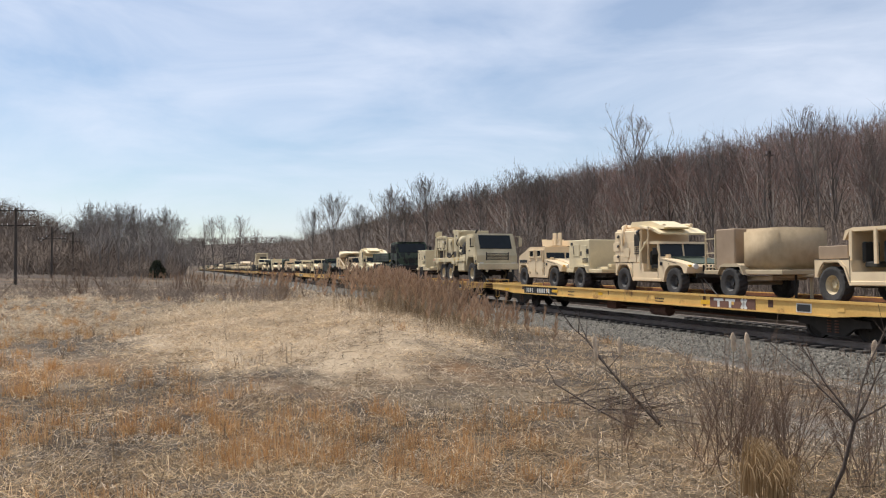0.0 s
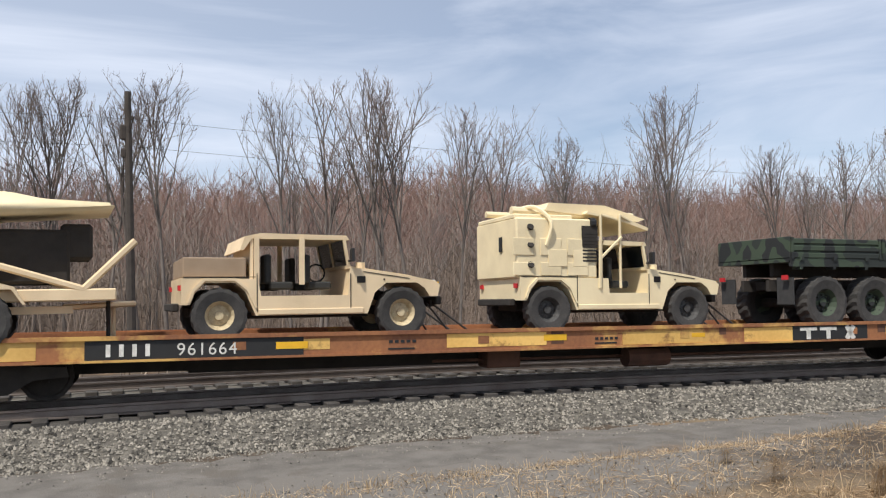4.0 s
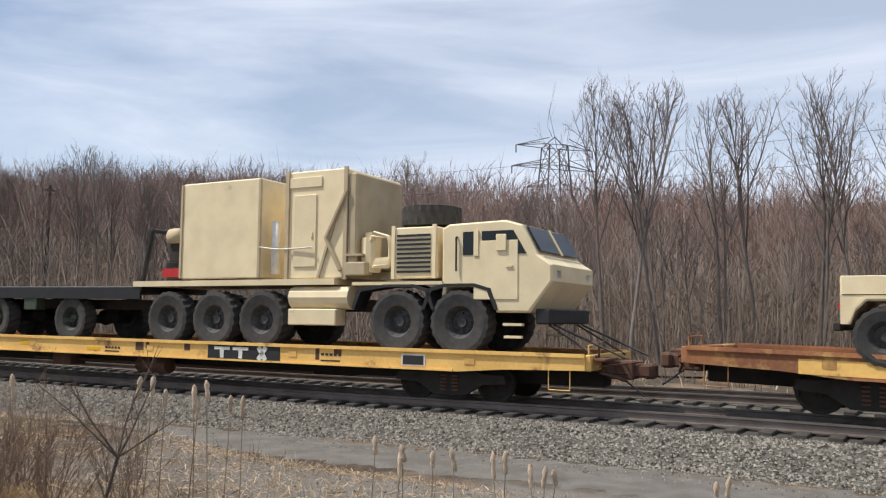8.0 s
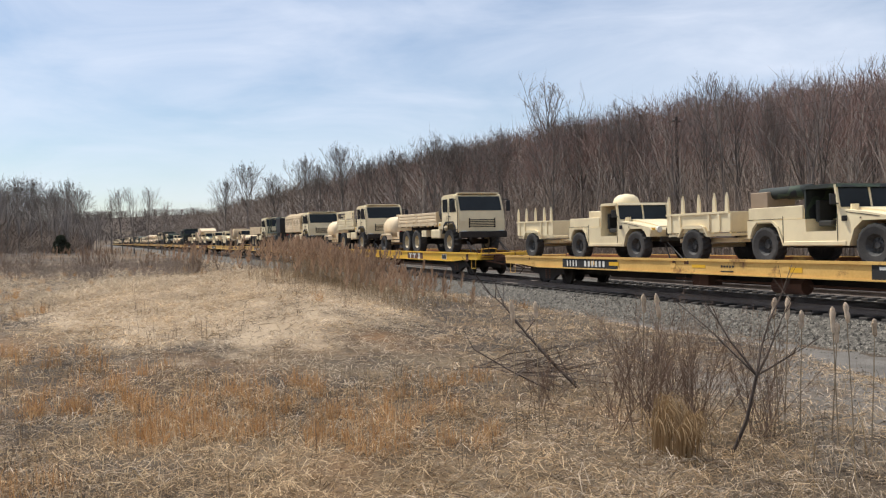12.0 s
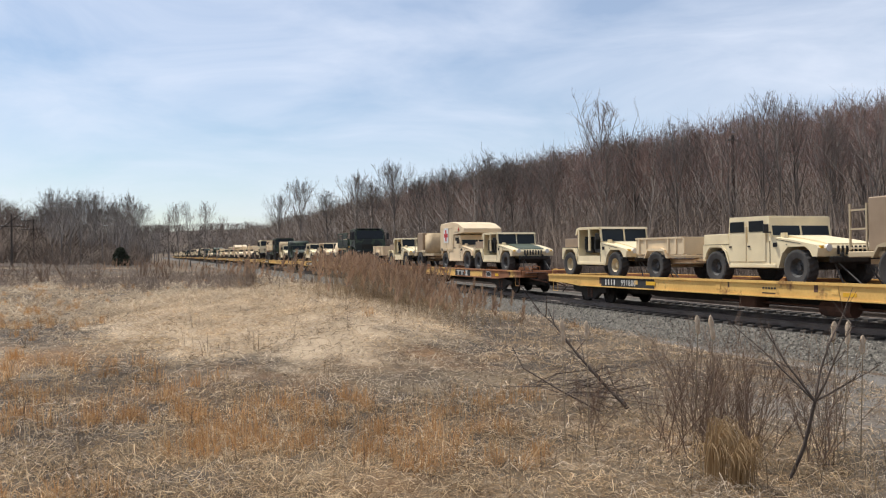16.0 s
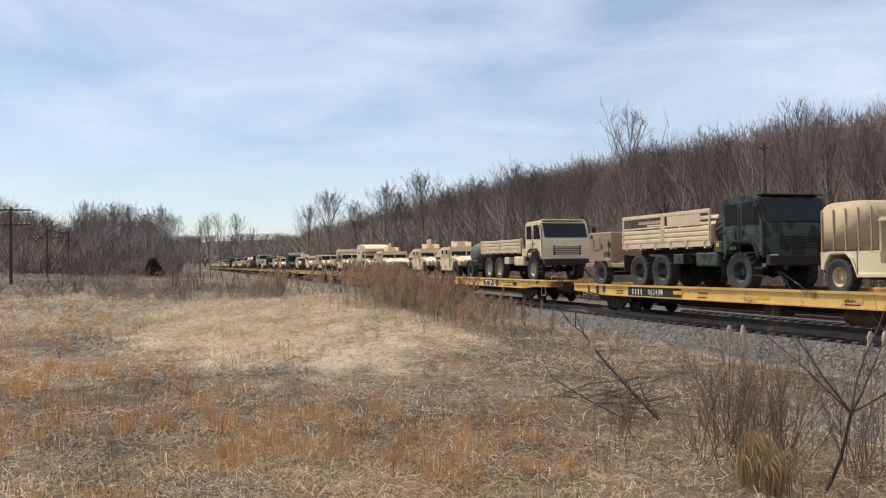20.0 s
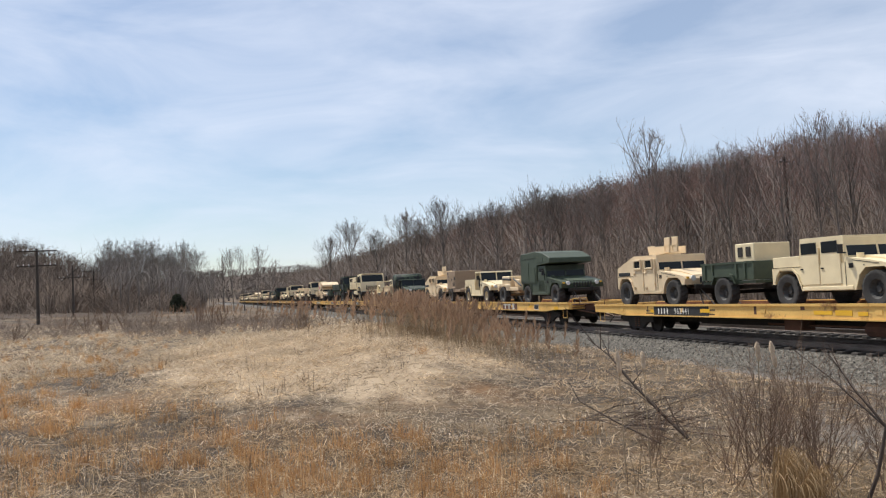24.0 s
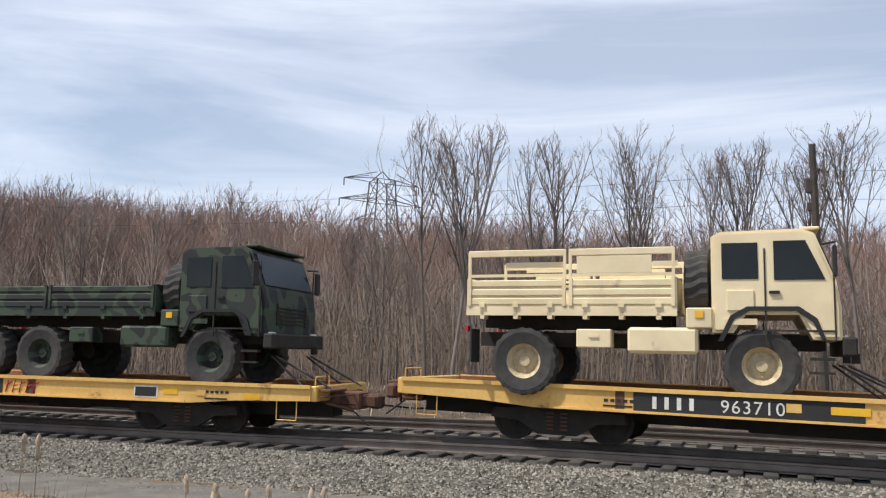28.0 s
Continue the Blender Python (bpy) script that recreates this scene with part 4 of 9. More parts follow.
def humvee(kind, paint, label, tan_rims=False, hood=None, top=None, load=False):
    """A light four-wheel military truck; kind picks its cabin and its rear body. x runs forward, the deck is at z 0."""
    p = thing("military_truck", label, "military truck", "vehicles on the train")
    opened = kind in ("open4", "open2", "canvas", "rig", "dome", "boxtruck")
    tub = ([(0.64, 1.08), (0.62, 0.80), (-0.95, 0.80), (-1.0, 1.10)] if kind in ("open4",) else
           [(0.64, 1.08), (0.62, 0.80), (-0.28, 0.80), (-0.30, 1.10)] if opened else [(0.64, 1.15)])
    prof = H_BODY + tub + [(-2.28, 1.12)]
    bm = prism(B(), prof, -1.05, 1.05)
    part("body", bm, paint, p)
    # hood with its raised middle and slots
    bm = prism(B(), [(0.80, 1.28), (2.28, 1.04), (2.28, 1.09), (1.9, 1.18), (0.80, 1.34)], -0.62, 0.62)
    part("hood", bm, hood or paint, p, "dark green hood" if hood else "")
    bm = B()
    for k in range(7):
        box(bm, 2.405, -0.42 + k * 0.14, 0.92, 0.02, 0.07, 0.22)
    part("grille", bm, BLACK, p)
    for s in (-1, 1):
        part("headlight", cyl(B(), (2.36, s * 0.72, 0.98), (2.43, s * 0.72, 0.98), 0.095, 12), WHITE_PAINT, p, "round glass headlight")
        part("marker_light", box(B(), 2.38, s * 0.93, 1.0, 0.07, 0.09, 0.07), SAFETY, p, "amber marker light")
        part("tail_light", box(B(), -2.30, s * 0.88, 0.95, 0.05, 0.12, 0.09), RED, p, "red tail light")
    part("front_bumper", box(box(B(), 2.50, 0, 0.68, 0.12, 1.5, 0.16, 0.02), 2.44, 0, 0.62, 0.1, 1.1, 0.12), UNDER, p)
    part("rear_bumper", box(B(), -2.36, 0, 0.62, 0.12, 1.7, 0.14, 0.02), UNDER, p)
    bm = box(box(B(), 0, 0, 0.52, 4.2, 0.9, 0.16), 0, 0, 0.46, 2.2, 1.3, 0.12)
    for x in (-1.65, 1.65):
        cyl(bm, (x, -0.75, 0.5), (x, 0.75, 0.5), 0.09, 8)
    part("chassis", bm, UNDER, p)
    wheels4(p, W_H_TAN if tan_rims else W_H_DARK, (-1.65, 1.65), 0.91, 0.47)
    # windscreen
    bm = B()
    for y in (-0.98, 0.0, 0.98):
        box(bm, 0.60, y, 1.57, 0.05, 0.06, 0.56, rot=(0, -10, 0))
    for z, x in ((1.31, 0.65), (1.83, 0.56)):
        box(bm, x, 0, z, 0.06, 2.02, 0.06)
    part("windscreen_frame", bm, paint, p)
    part("windscreen", box(B(), 0.605, 0, 1.57, 0.015, 1.92, 0.48, rot=(0, -10, 0)), GLASS, p, "dark windscreen glass")
    if kind != "arm":
        part("side_mirror", box(box(B(), 0.66, -1.18, 1.52, 0.05, 0.16, 0.24, 0.01), 0.64, -1.08, 1.42, 0.03, 0.16, 0.03), BLACK, p)
    part("air_intake", cyl(B(), (0.92, -0.80, 1.22), (0.92, -0.80, 1.40), 0.09, 8), paint, p)
    for s in (-1, 1):
        part("tow_hook", box(box(B(), 2.52, s * 0.42, 0.80, 0.10, 0.05, 0.10, 0.01), 2.56, s * 0.42, 0.72, 0.05, 0.05, 0.14), BLACK, p)
        if s > 0:
            continue
        part("rocker_panel", box(B(), -0.05, s * 1.055, 0.52, 1.9, 0.03, 0.10, 0.01), paint, p)
        bm = B()
        for q in (0.66, -1.02):
            box(bm, q, -1.053, 0.86, 0.014, 0.012, 0.66)
        box(bm, -1.65, -1.053, 1.13, 1.2, 0.012, 0.014)
        box(bm, 1.35, -1.053, 1.16, 0.9, 0.012, 0.014, rot=(0, 8, 0))
        for q in (-1.9, -1.4, 0.9, 1.3):
            box(bm, q, -1.054, 1.0 + 0.08 * (q > 0), 0.03, 0.012, 0.03)
        part("panel_seam", bm, UNDER, p)
        part("cowl_vent", box(B(), 0.86, s * 1.053, 1.08, 0.16, 0.02, 0.12, 0.006), UNDER, p)
        part("wheel_arch", prism(B(), [(-2.14, 0.70), (-2.06, 0.90), (-1.90, 1.06), (-1.40, 1.06), (-1.20, 0.90), (-1.06, 0.60), (-1.02, 0.60), (-1.16, 0.94), (-1.38, 1.11), (-1.92, 1.11), (-2.10, 0.94), (-2.18, 0.70)], s * 1.05, s * 1.085), paint, p)
    # cabin
    soft = top or paint
    if opened:
        for x in ((-0.55, 0.15) if kind == "open4" else (0.10,)):
            for y in (-0.62, 0.62):
                part("seat", box(box(B(), x, y, 0.98, 0.42, 0.46, 0.14, 0.03), x - 0.24, y, 1.28, 0.12, 0.46, 0.52, 0.03), SEAT, p)
        part("steering_wheel", lathe(B(), [(0.17, -0.01), (0.19, 0), (0.17, 0.01), (0.155, 0), (0.17, -0.01)], 12, at=(0.42, 0.55, 1.25)), BLACK, p)
    if kind == "open4":
        part("roof", prism(B(), [(0.66, 1.80), (0.60, 1.88), (-0.95, 1.90), (-1.22, 1.84), (-1.30, 1.60), (-1.24, 1.60), (-1.10, 1.80)], -1.0, 1.0), soft, p)
        bm = B()
        for x in (-0.22, -1.02):
            for y in (-0.99, 0.99):
                box(bm, x, y, 1.42, 0.09, 0.06, 0.85)
        each("pillar", bm, paint, p)
        part("cab_back", box(B(), -1.10, 0, 1.44, 0.05, 1.96, 0.72), soft, p)
    elif kind in ("open2", "canvas", "dome"):
        part("roof", prism(B(), [(0.66, 1.80), (0.60, 1.88), (-0.30, 1.89), (-0.42, 1.80)], -1.0, 1.0), soft, p)
        part("cab_back", box(B(), -0.36, 0, 1.44, 0.05, 1.96, 0.78), soft, p)
    elif kind in ("crew", "arm"):
        rear = -1.05
        part("cabin", prism(B(), [(0.62, 1.15), (0.60, 1.82), (0.52, 1.87), (rear, 1.89), (rear - 0.08, 1.15)], -1.02, 1.02), paint, p)
        heavy = kind == "arm"
        for x, w in ((0.14, 0.60), (-0.66, 0.62)):
            for s in (-1, 1):
                d = part("door", box(B(), x, s * 1.045, 1.15 if heavy else 1.12, 0.76 if heavy else 0.74, 0.06 if heavy else 0.05, 1.18 if heavy else 1.0, 0.015), paint, p)
                if not heavy:
                    part("window", box(B(), x, s * 1.075, 1.60, w, 0.012, 0.30, 0.004), GLASS, d, "dark side window")
                    part("door_handle", box(B(), x - 0.3, s * 1.08, 1.05, 0.09, 0.03, 0.04), UNDER, d)
                    continue
                bm = B()
                for dz in (-0.16, 0.16):
                    box(bm, x, s * 1.095, 1.56 + dz, 0.56, 0.06, 0.07, 0.012)
                for dx in (-0.245, 0.245):
                    box(bm, x + dx, s * 1.095, 1.56, 0.07, 0.06, 0.26, 0.012)
                part("window_frame", bm, paint, d, "thick proud window frame")
                part("window", box(B(), x, s * 1.082, 1.56, 0.43, 0.012, 0.26, 0.004), GLASS, d, "dark armoured side window")
                part("door_handle", box(B(), x - 0.26, s * 1.09, 1.24, 0.14, 0.04, 0.06, 0.01), paint, d)
                part("lashing_ring", cyl(B(), (x - 0.22, s * 1.07, 0.68), (x - 0.22, s * 1.12, 0.68), 0.055, 8), TAN_DUSTY, d)
                each("hinge", box(box(B(), x + 0.36, s * 1.085, 1.30, 0.05, 0.03, 0.14), x + 0.36, s * 1.085, 0.80, 0.05, 0.03, 0.14), paint, d)
    # rear body
    if kind == "open4":
        part("cargo_box", box(B(), -1.72, 0, 1.30, 1.06, 1.9, 0.34, 0.015), BROWN_BOX if paint is TAN or paint is TAN_PALE else paint, p, "brown folded cargo cover")
    elif kind in ("open2", "dome", "crew"):
        x1 = -1.12 if kind == "crew" else -0.40
        bm = B()
        for y in (-1.0, 1.0):
            box(bm, (x1 - 2.26) / 2, y, 1.27, 2.26 + x1, 0.05, 0.32, 0.01)
        box(bm, -2.26, 0, 1.27, 0.05, 2.0, 0.32, 0.01)
        part("cargo_bed", bm, paint, p)
    if load:
        part("cargo_case", box(B(), -1.95, -0.5, 1.58, 0.62, 0.9, 0.5, 0.02), BROWN_BOX, p, "brown cargo case")
        for k in range(3):
            part("rolled_tarp", cyl(B(), (-2.1, -0.7 + 0.45 * k, 1.78), (-0.42, -0.7 + 0.45 * k, 1.80), 0.15, 10), DARKGREEN, p, "rolled green tarpaulin", True)
    if kind == "dome":
        part("equipment_box", box(B(), -1.2, 0, 1.42, 1.0, 1.2, 0.5, 0.02), TAN_PALE, p)
        part("dome", lathe(B(), [(0.46, 1.62), (0.46, 1.86), (0.40, 2.02), (0.26, 2.13), (0.001, 2.17)], 16, "z", (-0.30, 0, 0.05)), TAN_PALE, p, "pale domed antenna cover", True)
    if kind == "arm":
        part("slant_back", prism(B(), [(-1.05, 1.10), (-1.05, 1.88), (-2.30, 1.46), (-2.34, 1.10)], -1.02, 1.02), paint, p)
        bm = B()
        for s in (-1, 1):
            box(bm, -1.78, s * 1.03, 1.22, 0.86, 0.02, 0.13)
            box(bm, -2.33, s * 0.7, 1.25, 0.03, 0.3, 0.1)
        each("vent_panel", bm, BLACK, p, "dark side vent")
        t = part("turret", lathe(B(), [(0.52, 1.88), (0.52, 1.94), (0.36, 1.94), (0.36, 1.88)], 16, "z", (-0.32, 0, 0)), paint, p)
        bm = B()
        for y in (-0.44, 0.44):
            prism(bm, [(-0.82, 1.92), (-0.92, 2.24), (-0.44, 2.24), (-0.40, 2.19), (0.26, 2.19), (0.26, 1.92)], y - 0.02, y + 0.02)
        box(bm, -0.88, 0, 2.08, 0.04, 0.88, 0.32, rot=(0, -14, 0))
        part("turret_shield", bm, paint, t)
        part("exhaust_stack", cyl(B(), (-0.95, 0.98, 1.9), (-0.95, 0.98, 2.1), 0.04, 6), BLACK, p)
        if "screens" in label:
            bm = box(B(), 0.60, -0.40, 1.96, 1.0, 0.06, 0.05)
            part("screen_rail", box(bm, 0.18, -0.40, 2.02, 0.06, 0.06, 0.16), paint, t)
            for x in (0.42, 0.93):
                sc = part("sight_screen", box(B(), x, -0.42, 2.22, 0.36, 0.05, 0.56, 0.01), paint, t)
                part("frame", box(box(box(box(B(), x, -0.455, 1.97, 0.34, 0.03, 0.04), x, -0.455, 2.22, 0.34, 0.03, 0.04), x - 0.15, -0.455, 2.09, 0.04, 0.03, 0.25), x + 0.15, -0.455, 2.09, 0.04, 0.03, 0.25), paint, sc)
    if kind == "canvas":
        cv = top or CANVAS_TAN
        bm = prism(B(), [(-0.40, 1.10), (-0.36, 1.95), (-0.50, 2.24), (-0.90, 2.34), (-2.0, 2.34), (-2.28, 2.22), (-2.34, 1.10)], -1.03, 1.03)
        bmesh.ops.bevel(bm, geom=list(bm.edges), offset=0.06, segments=2, affect="EDGES")
        part("canvas_cover", bm, cv, p, "fabric cargo cover", True)
        bm = B()
        for k in range(5):
            box(bm, -0.55 - k * 0.42, -1.04, 1.62, 0.03, 0.03, 1.1)
        each("cover_strap", bm, cv, p)
    if kind == "boxtruck":
        part("roof", prism(B(), [(0.68, 1.77), (0.62, 1.83), (-0.30, 1.85), (-0.36, 1.77)], -1.0, 1.0), paint, p)
        bm = B()
        for y in (-0.99, 0.99):
            box(bm, -0.28, y, 1.42, 0.12, 0.07, 0.85)
        each("pillar", bm, paint, p)
        part("door_frame", prism(B(), [(0.60, 0.62), (0.60, 0.72), (-0.16, 0.72), (-0.22, 1.10), (-0.30, 1.10), (-0.22, 0.62)], -1.04, -0.98), paint, p)
        b = part("shelter", box(B(), -1.39, 0, 1.80, 2.12, 2.08, 1.18, 0.02), paint, p)
        bm = B()
        for x in (-2.40, -1.52, -0.36):
            box(bm, x, -1.05, 1.76, 0.06, 0.03, 1.0)
        for z in (1.28, 2.22):
            box(bm, -1.39, -1.05, z, 2.10, 0.035, 0.05)
        box(bm, -1.39, -1.06, 2.32, 2.14, 0.05, 0.16, 0.01)
        part("shelter_frame", bm, paint, b)
        for x, w in ((-1.96, 0.80), (-0.94, 1.08)):
            d = part("roller_shutter", box(B(), x, -1.048, 1.76, w, 0.02, 0.88, 0.006), paint, b)
            part("shutter_bar", box(B(), x, -1.062, 1.35, w * 0.86, 0.02, 0.03), UNDER, d)
        part("side_vent", box(B(), -1.95, -1.055, 1.14, 0.60, 0.02, 0.10), UNDER, b)
        part("beacon", cyl(B(), (-0.6, -0.7, 2.38), (-0.6, -0.7, 2.50), 0.06, 8), SAFETY, b, "amber beacon")
        part("fuel_filler", cyl(B(), (-1.25, -1.04, 1.18), (-1.25, -1.07, 1.18), 0.09, 12), BLACK, p)
        part("jerrycan_rack", box(box(box(B(), -0.62, -1.065, 1.18, 0.46, 0.04, 0.05, 0.01), -0.62, -1.065, 0.80, 0.46, 0.04, 0.05, 0.01), -0.62, -1.06, 0.98, 0.30, 0.02, 0.40, 0.005), paint, p)
    if kind in ("amb", "gbox"):
        each("cab_side", prism(B(), [(0.62, 1.15), (0.60, 1.84), (-0.40, 1.86), (-0.40, 1.15)], -1.02, 1.02), paint, p)
        for s in (-1, 1):
            part("cab_window", box(B(), 0.12, s * 1.03, 1.58, 0.50, 0.015, 0.30), GLASS, p, "dark cab window")
            d = part("cab_door", box(B(), 0.12, s * 1.035, 1.10, 0.72, 0.03, 0.92, 0.01), paint, p)
            part("door_handle", box(B(), -0.14, s * 1.06, 1.18, 0.12, 0.02, 0.04), BLACK, d)
        hi = 2.58
        bm = prism(B(), [(-2.36, 1.0), (-2.40, 1.2), (-2.40, hi - 0.25), (-2.30, hi - 0.06), (-0.5, hi), (0.42, hi - 0.10), (1.25, hi - 0.38), (1.25, hi - 0.62),
                         (-0.30, hi - 0.70), (-0.40, 1.0)], -1.08, 1.08)
        bmesh.ops.bevel(bm, geom=list(bm.edges), offset=0.025, segments=1, affect="EDGES")
        b = part("rear_body", bm, paint, p)
        bm = B()
        box(bm, -1.35, -1.09, 1.55, 0.04, 0.02, 1.0)
        box(bm, 0.15, -1.09, hi - 0.42, 0.7, 0.02, 0.24, 0.006)
        box(bm, -0.55, -1.09, 1.4, 0.03, 0.02, 0.8)
        for z in (1.12, hi - 0.3):
            box(bm, -1.4, -1.09, z, 1.9, 0.02, 0.03)
        each("panel_edge", bm, paint, b)
        part("side_vent", box(B(), -2.1, -1.09, 1.10, 0.22, 0.02, 0.12), BLACK, b)
        if "cross" in label:
            part("white_square", box(B(), -1.42, -1.095, 1.86, 0.72, 0.012, 0.80), WHITE_PAINT, b, "white square field")
            part("cross", box(box(B(), -1.42, -1.104, 1.86, 0.18, 0.01, 0.62), -1.42, -1.104, 1.86, 0.54, 0.012, 0.20), RED, b, "red cross")
            part("small_cross", box(box(B(), 0.55, -1.104, hi - 0.42, 0.05, 0.01, 0.20), 0.55, -1.104, hi - 0.42, 0.18, 0.012, 0.06), RED, b)
    if kind == "rig":
        part("cab_roof", prism(B(), [(0.66, 1.78), (0.60, 1.86), (-0.36, 1.88), (-0.40, 1.78)], -1.0, 1.0), paint, p)
        b = part("shelter", box(box(B(), -1.45, 0, 1.70, 1.80, 2.08, 1.20, 0.03), -1.70, 0, 2.33, 1.3, 1.9, 0.10, 0.02), paint, p)
        bm = B()
        for x in (-2.2, -1.6, -1.0):
            box(bm, x, -1.05, 1.72, 0.46, 0.02, 0.34, 0.008)
            box(bm, x, -1.05, 1.28, 0.46, 0.02, 0.26, 0.008)
        each("locker_door", bm, paint, b)
        bm = B()
        for k in range(9):
            box(bm, -0.72, -1.06, 1.45 + k * 0.07, 0.34, 0.02, 0.035)
        part("louvre_panel", bm, UNDER, b)
        m = part("antenna_mast", cyl(cyl(B(), (-2.3, -0.7, 2.46), (0.5, -0.7, 2.40), 0.09, 8), (-2.35, 0.5, 2.5), (0.4, 0.5, 2.45), 0.07, 8), paint, p)
        part("mast_cover", prism(B(), [(-1.6, 2.48), (-1.5, 2.64), (-0.2, 2.62), (0.75, 2.36), (0.6, 2.30)], -0.8, 0.2), TAN_PALE, m)
        bm = B()
        for x in (-0.45, 0.0):
            cyl(bm, (x, -1.03, 0.9), (x, -1.03, 2.4), 0.03, 6)
            cyl(bm, (x, -1.03, 2.4), (0.55, -0.9, 2.2), 0.03, 6)
        part("ladder_frame", bm, paint, p)
        part("awning", prism(B(), [(-0.75, 2.42), (-0.70, 2.48), (0.15, 2.36), (0.72, 2.16), (0.70, 2.10), (0.10, 2.28)], -0.98, 0.9), TAN_PALE, p, "pale slanted awning cover")
        part("lamp_housing", cyl(B(), (-0.70, -1.0, 2.22), (-0.58, -1.0, 2.22), 0.11, 10), BLACK, p)
        part("hose", hose(((-1.7, -1.06, 1.75), (-1.62, -1.12, 2.2), (-1.85, -0.9, 2.52), (-2.1, -0.6, 2.5)), 0.04), paint, p)
        for z in (1.35, 1.75, 2.1):
            part("lashing_ring", cyl(B(), (-2.05, -1.05, z), (-2.05, -1.08, z + 0.02), 0.07, 8), UNDER, p)
        part("fold_panel", box(box(B(), -1.45, -1.055, 1.5, 0.42, 0.02, 0.34, 0.006), -0.95, -1.055, 1.5, 0.3, 0.02, 0.34, 0.006), paint, p)
        part("mesh_vent", box(B(), -0.72, -1.055, 1.95, 0.36, 0.02, 0.42), UNDER, p)
        part("strut", cyl(cyl(B(), (-0.50, -1.06, 0.9), (-0.48, -1.06, 1.9), 0.035, 6), (-0.48, -1.06, 1.5), (0.02, -1.06, 1.95), 0.03, 6), TAN_PALE, p)
        part("rear_door_window", box(B(), -2.365, -0.3, 1.8, 0.02, 0.14, 0.30), BLACK, p)
    each("tie_down_chain", chains(2.45, 3.1, 0.5), STRAP, p)
    return p


def chains(x0, x1, y):
    bm = B()
    for s in (-1, 1):
        for k, (a, b) in enumerate(((x0, x1 + 0.2), (x0 - 0.1, x1 - 0.3))):
            cyl(bm, (a, s * y, 0.62), (b, s * (y + 0.12 * k), 0.02), 0.022, 5)
    return bm


def squash(p, z0, k):
    """Lower all that stands over z0 on a vehicle."""
    for o in p.children_recursive:
        n = o.name.split(".")[0]
        if n in ("wheel", "rim"):
            continue
        if n == "spare_wheel":
            o.matrix_basis.translation.z = z0 + (o.matrix_basis.translation.z - z0) * k
            continue
        for v in o.data.vertices:
            if v.co.z > z0:
                v.co.z = z0 + (v.co.z - z0) * k


def hose(pts, r, n=6):
    """A bent hose through the given points."""
    bm, P = B(), [Vector(q) for q in pts]
    path = []
    for i in range(len(P) - 1):
        a, b, c, d = P[max(0, i - 1)], P[i], P[i + 1], P[min(len(P) - 1, i + 2)]
        for k in range(4):
            t = k / 4
            path.append(0.5 * (2 * b + (c - a) * t + (2 * a - 5 * b + 4 * c - d) * t * t + (3 * b - a - 3 * c + d) * t ** 3))
    path.append(P[-1])
    rings = []
    for i, q in enumerate(path):
        dv = (path[min(i + 1, len(path) - 1)] - path[max(i - 1, 0)]).normalized()
        u = dv.cross(Vector((0.3, 0.2, 1))).normalized()
        w = dv.cross(u)
        rings.append([bm.verts.new(q + (u * math.cos(6.2832 * k / n) + w * math.sin(6.2832 * k / n)) * r) for k in range(n)])
    for a, b in zip(rings, rings[1:]):
        for k in range(n):
            bm.faces.new((a[k], a[(k + 1) % n], b[(k + 1) % n], b[k]))
    bm.faces.new(list(reversed(rings[0])))
    bm.faces.new(rings[-1])
    bmesh.ops.recalc_face_normals(bm, faces=list(bm.faces))
    return bm


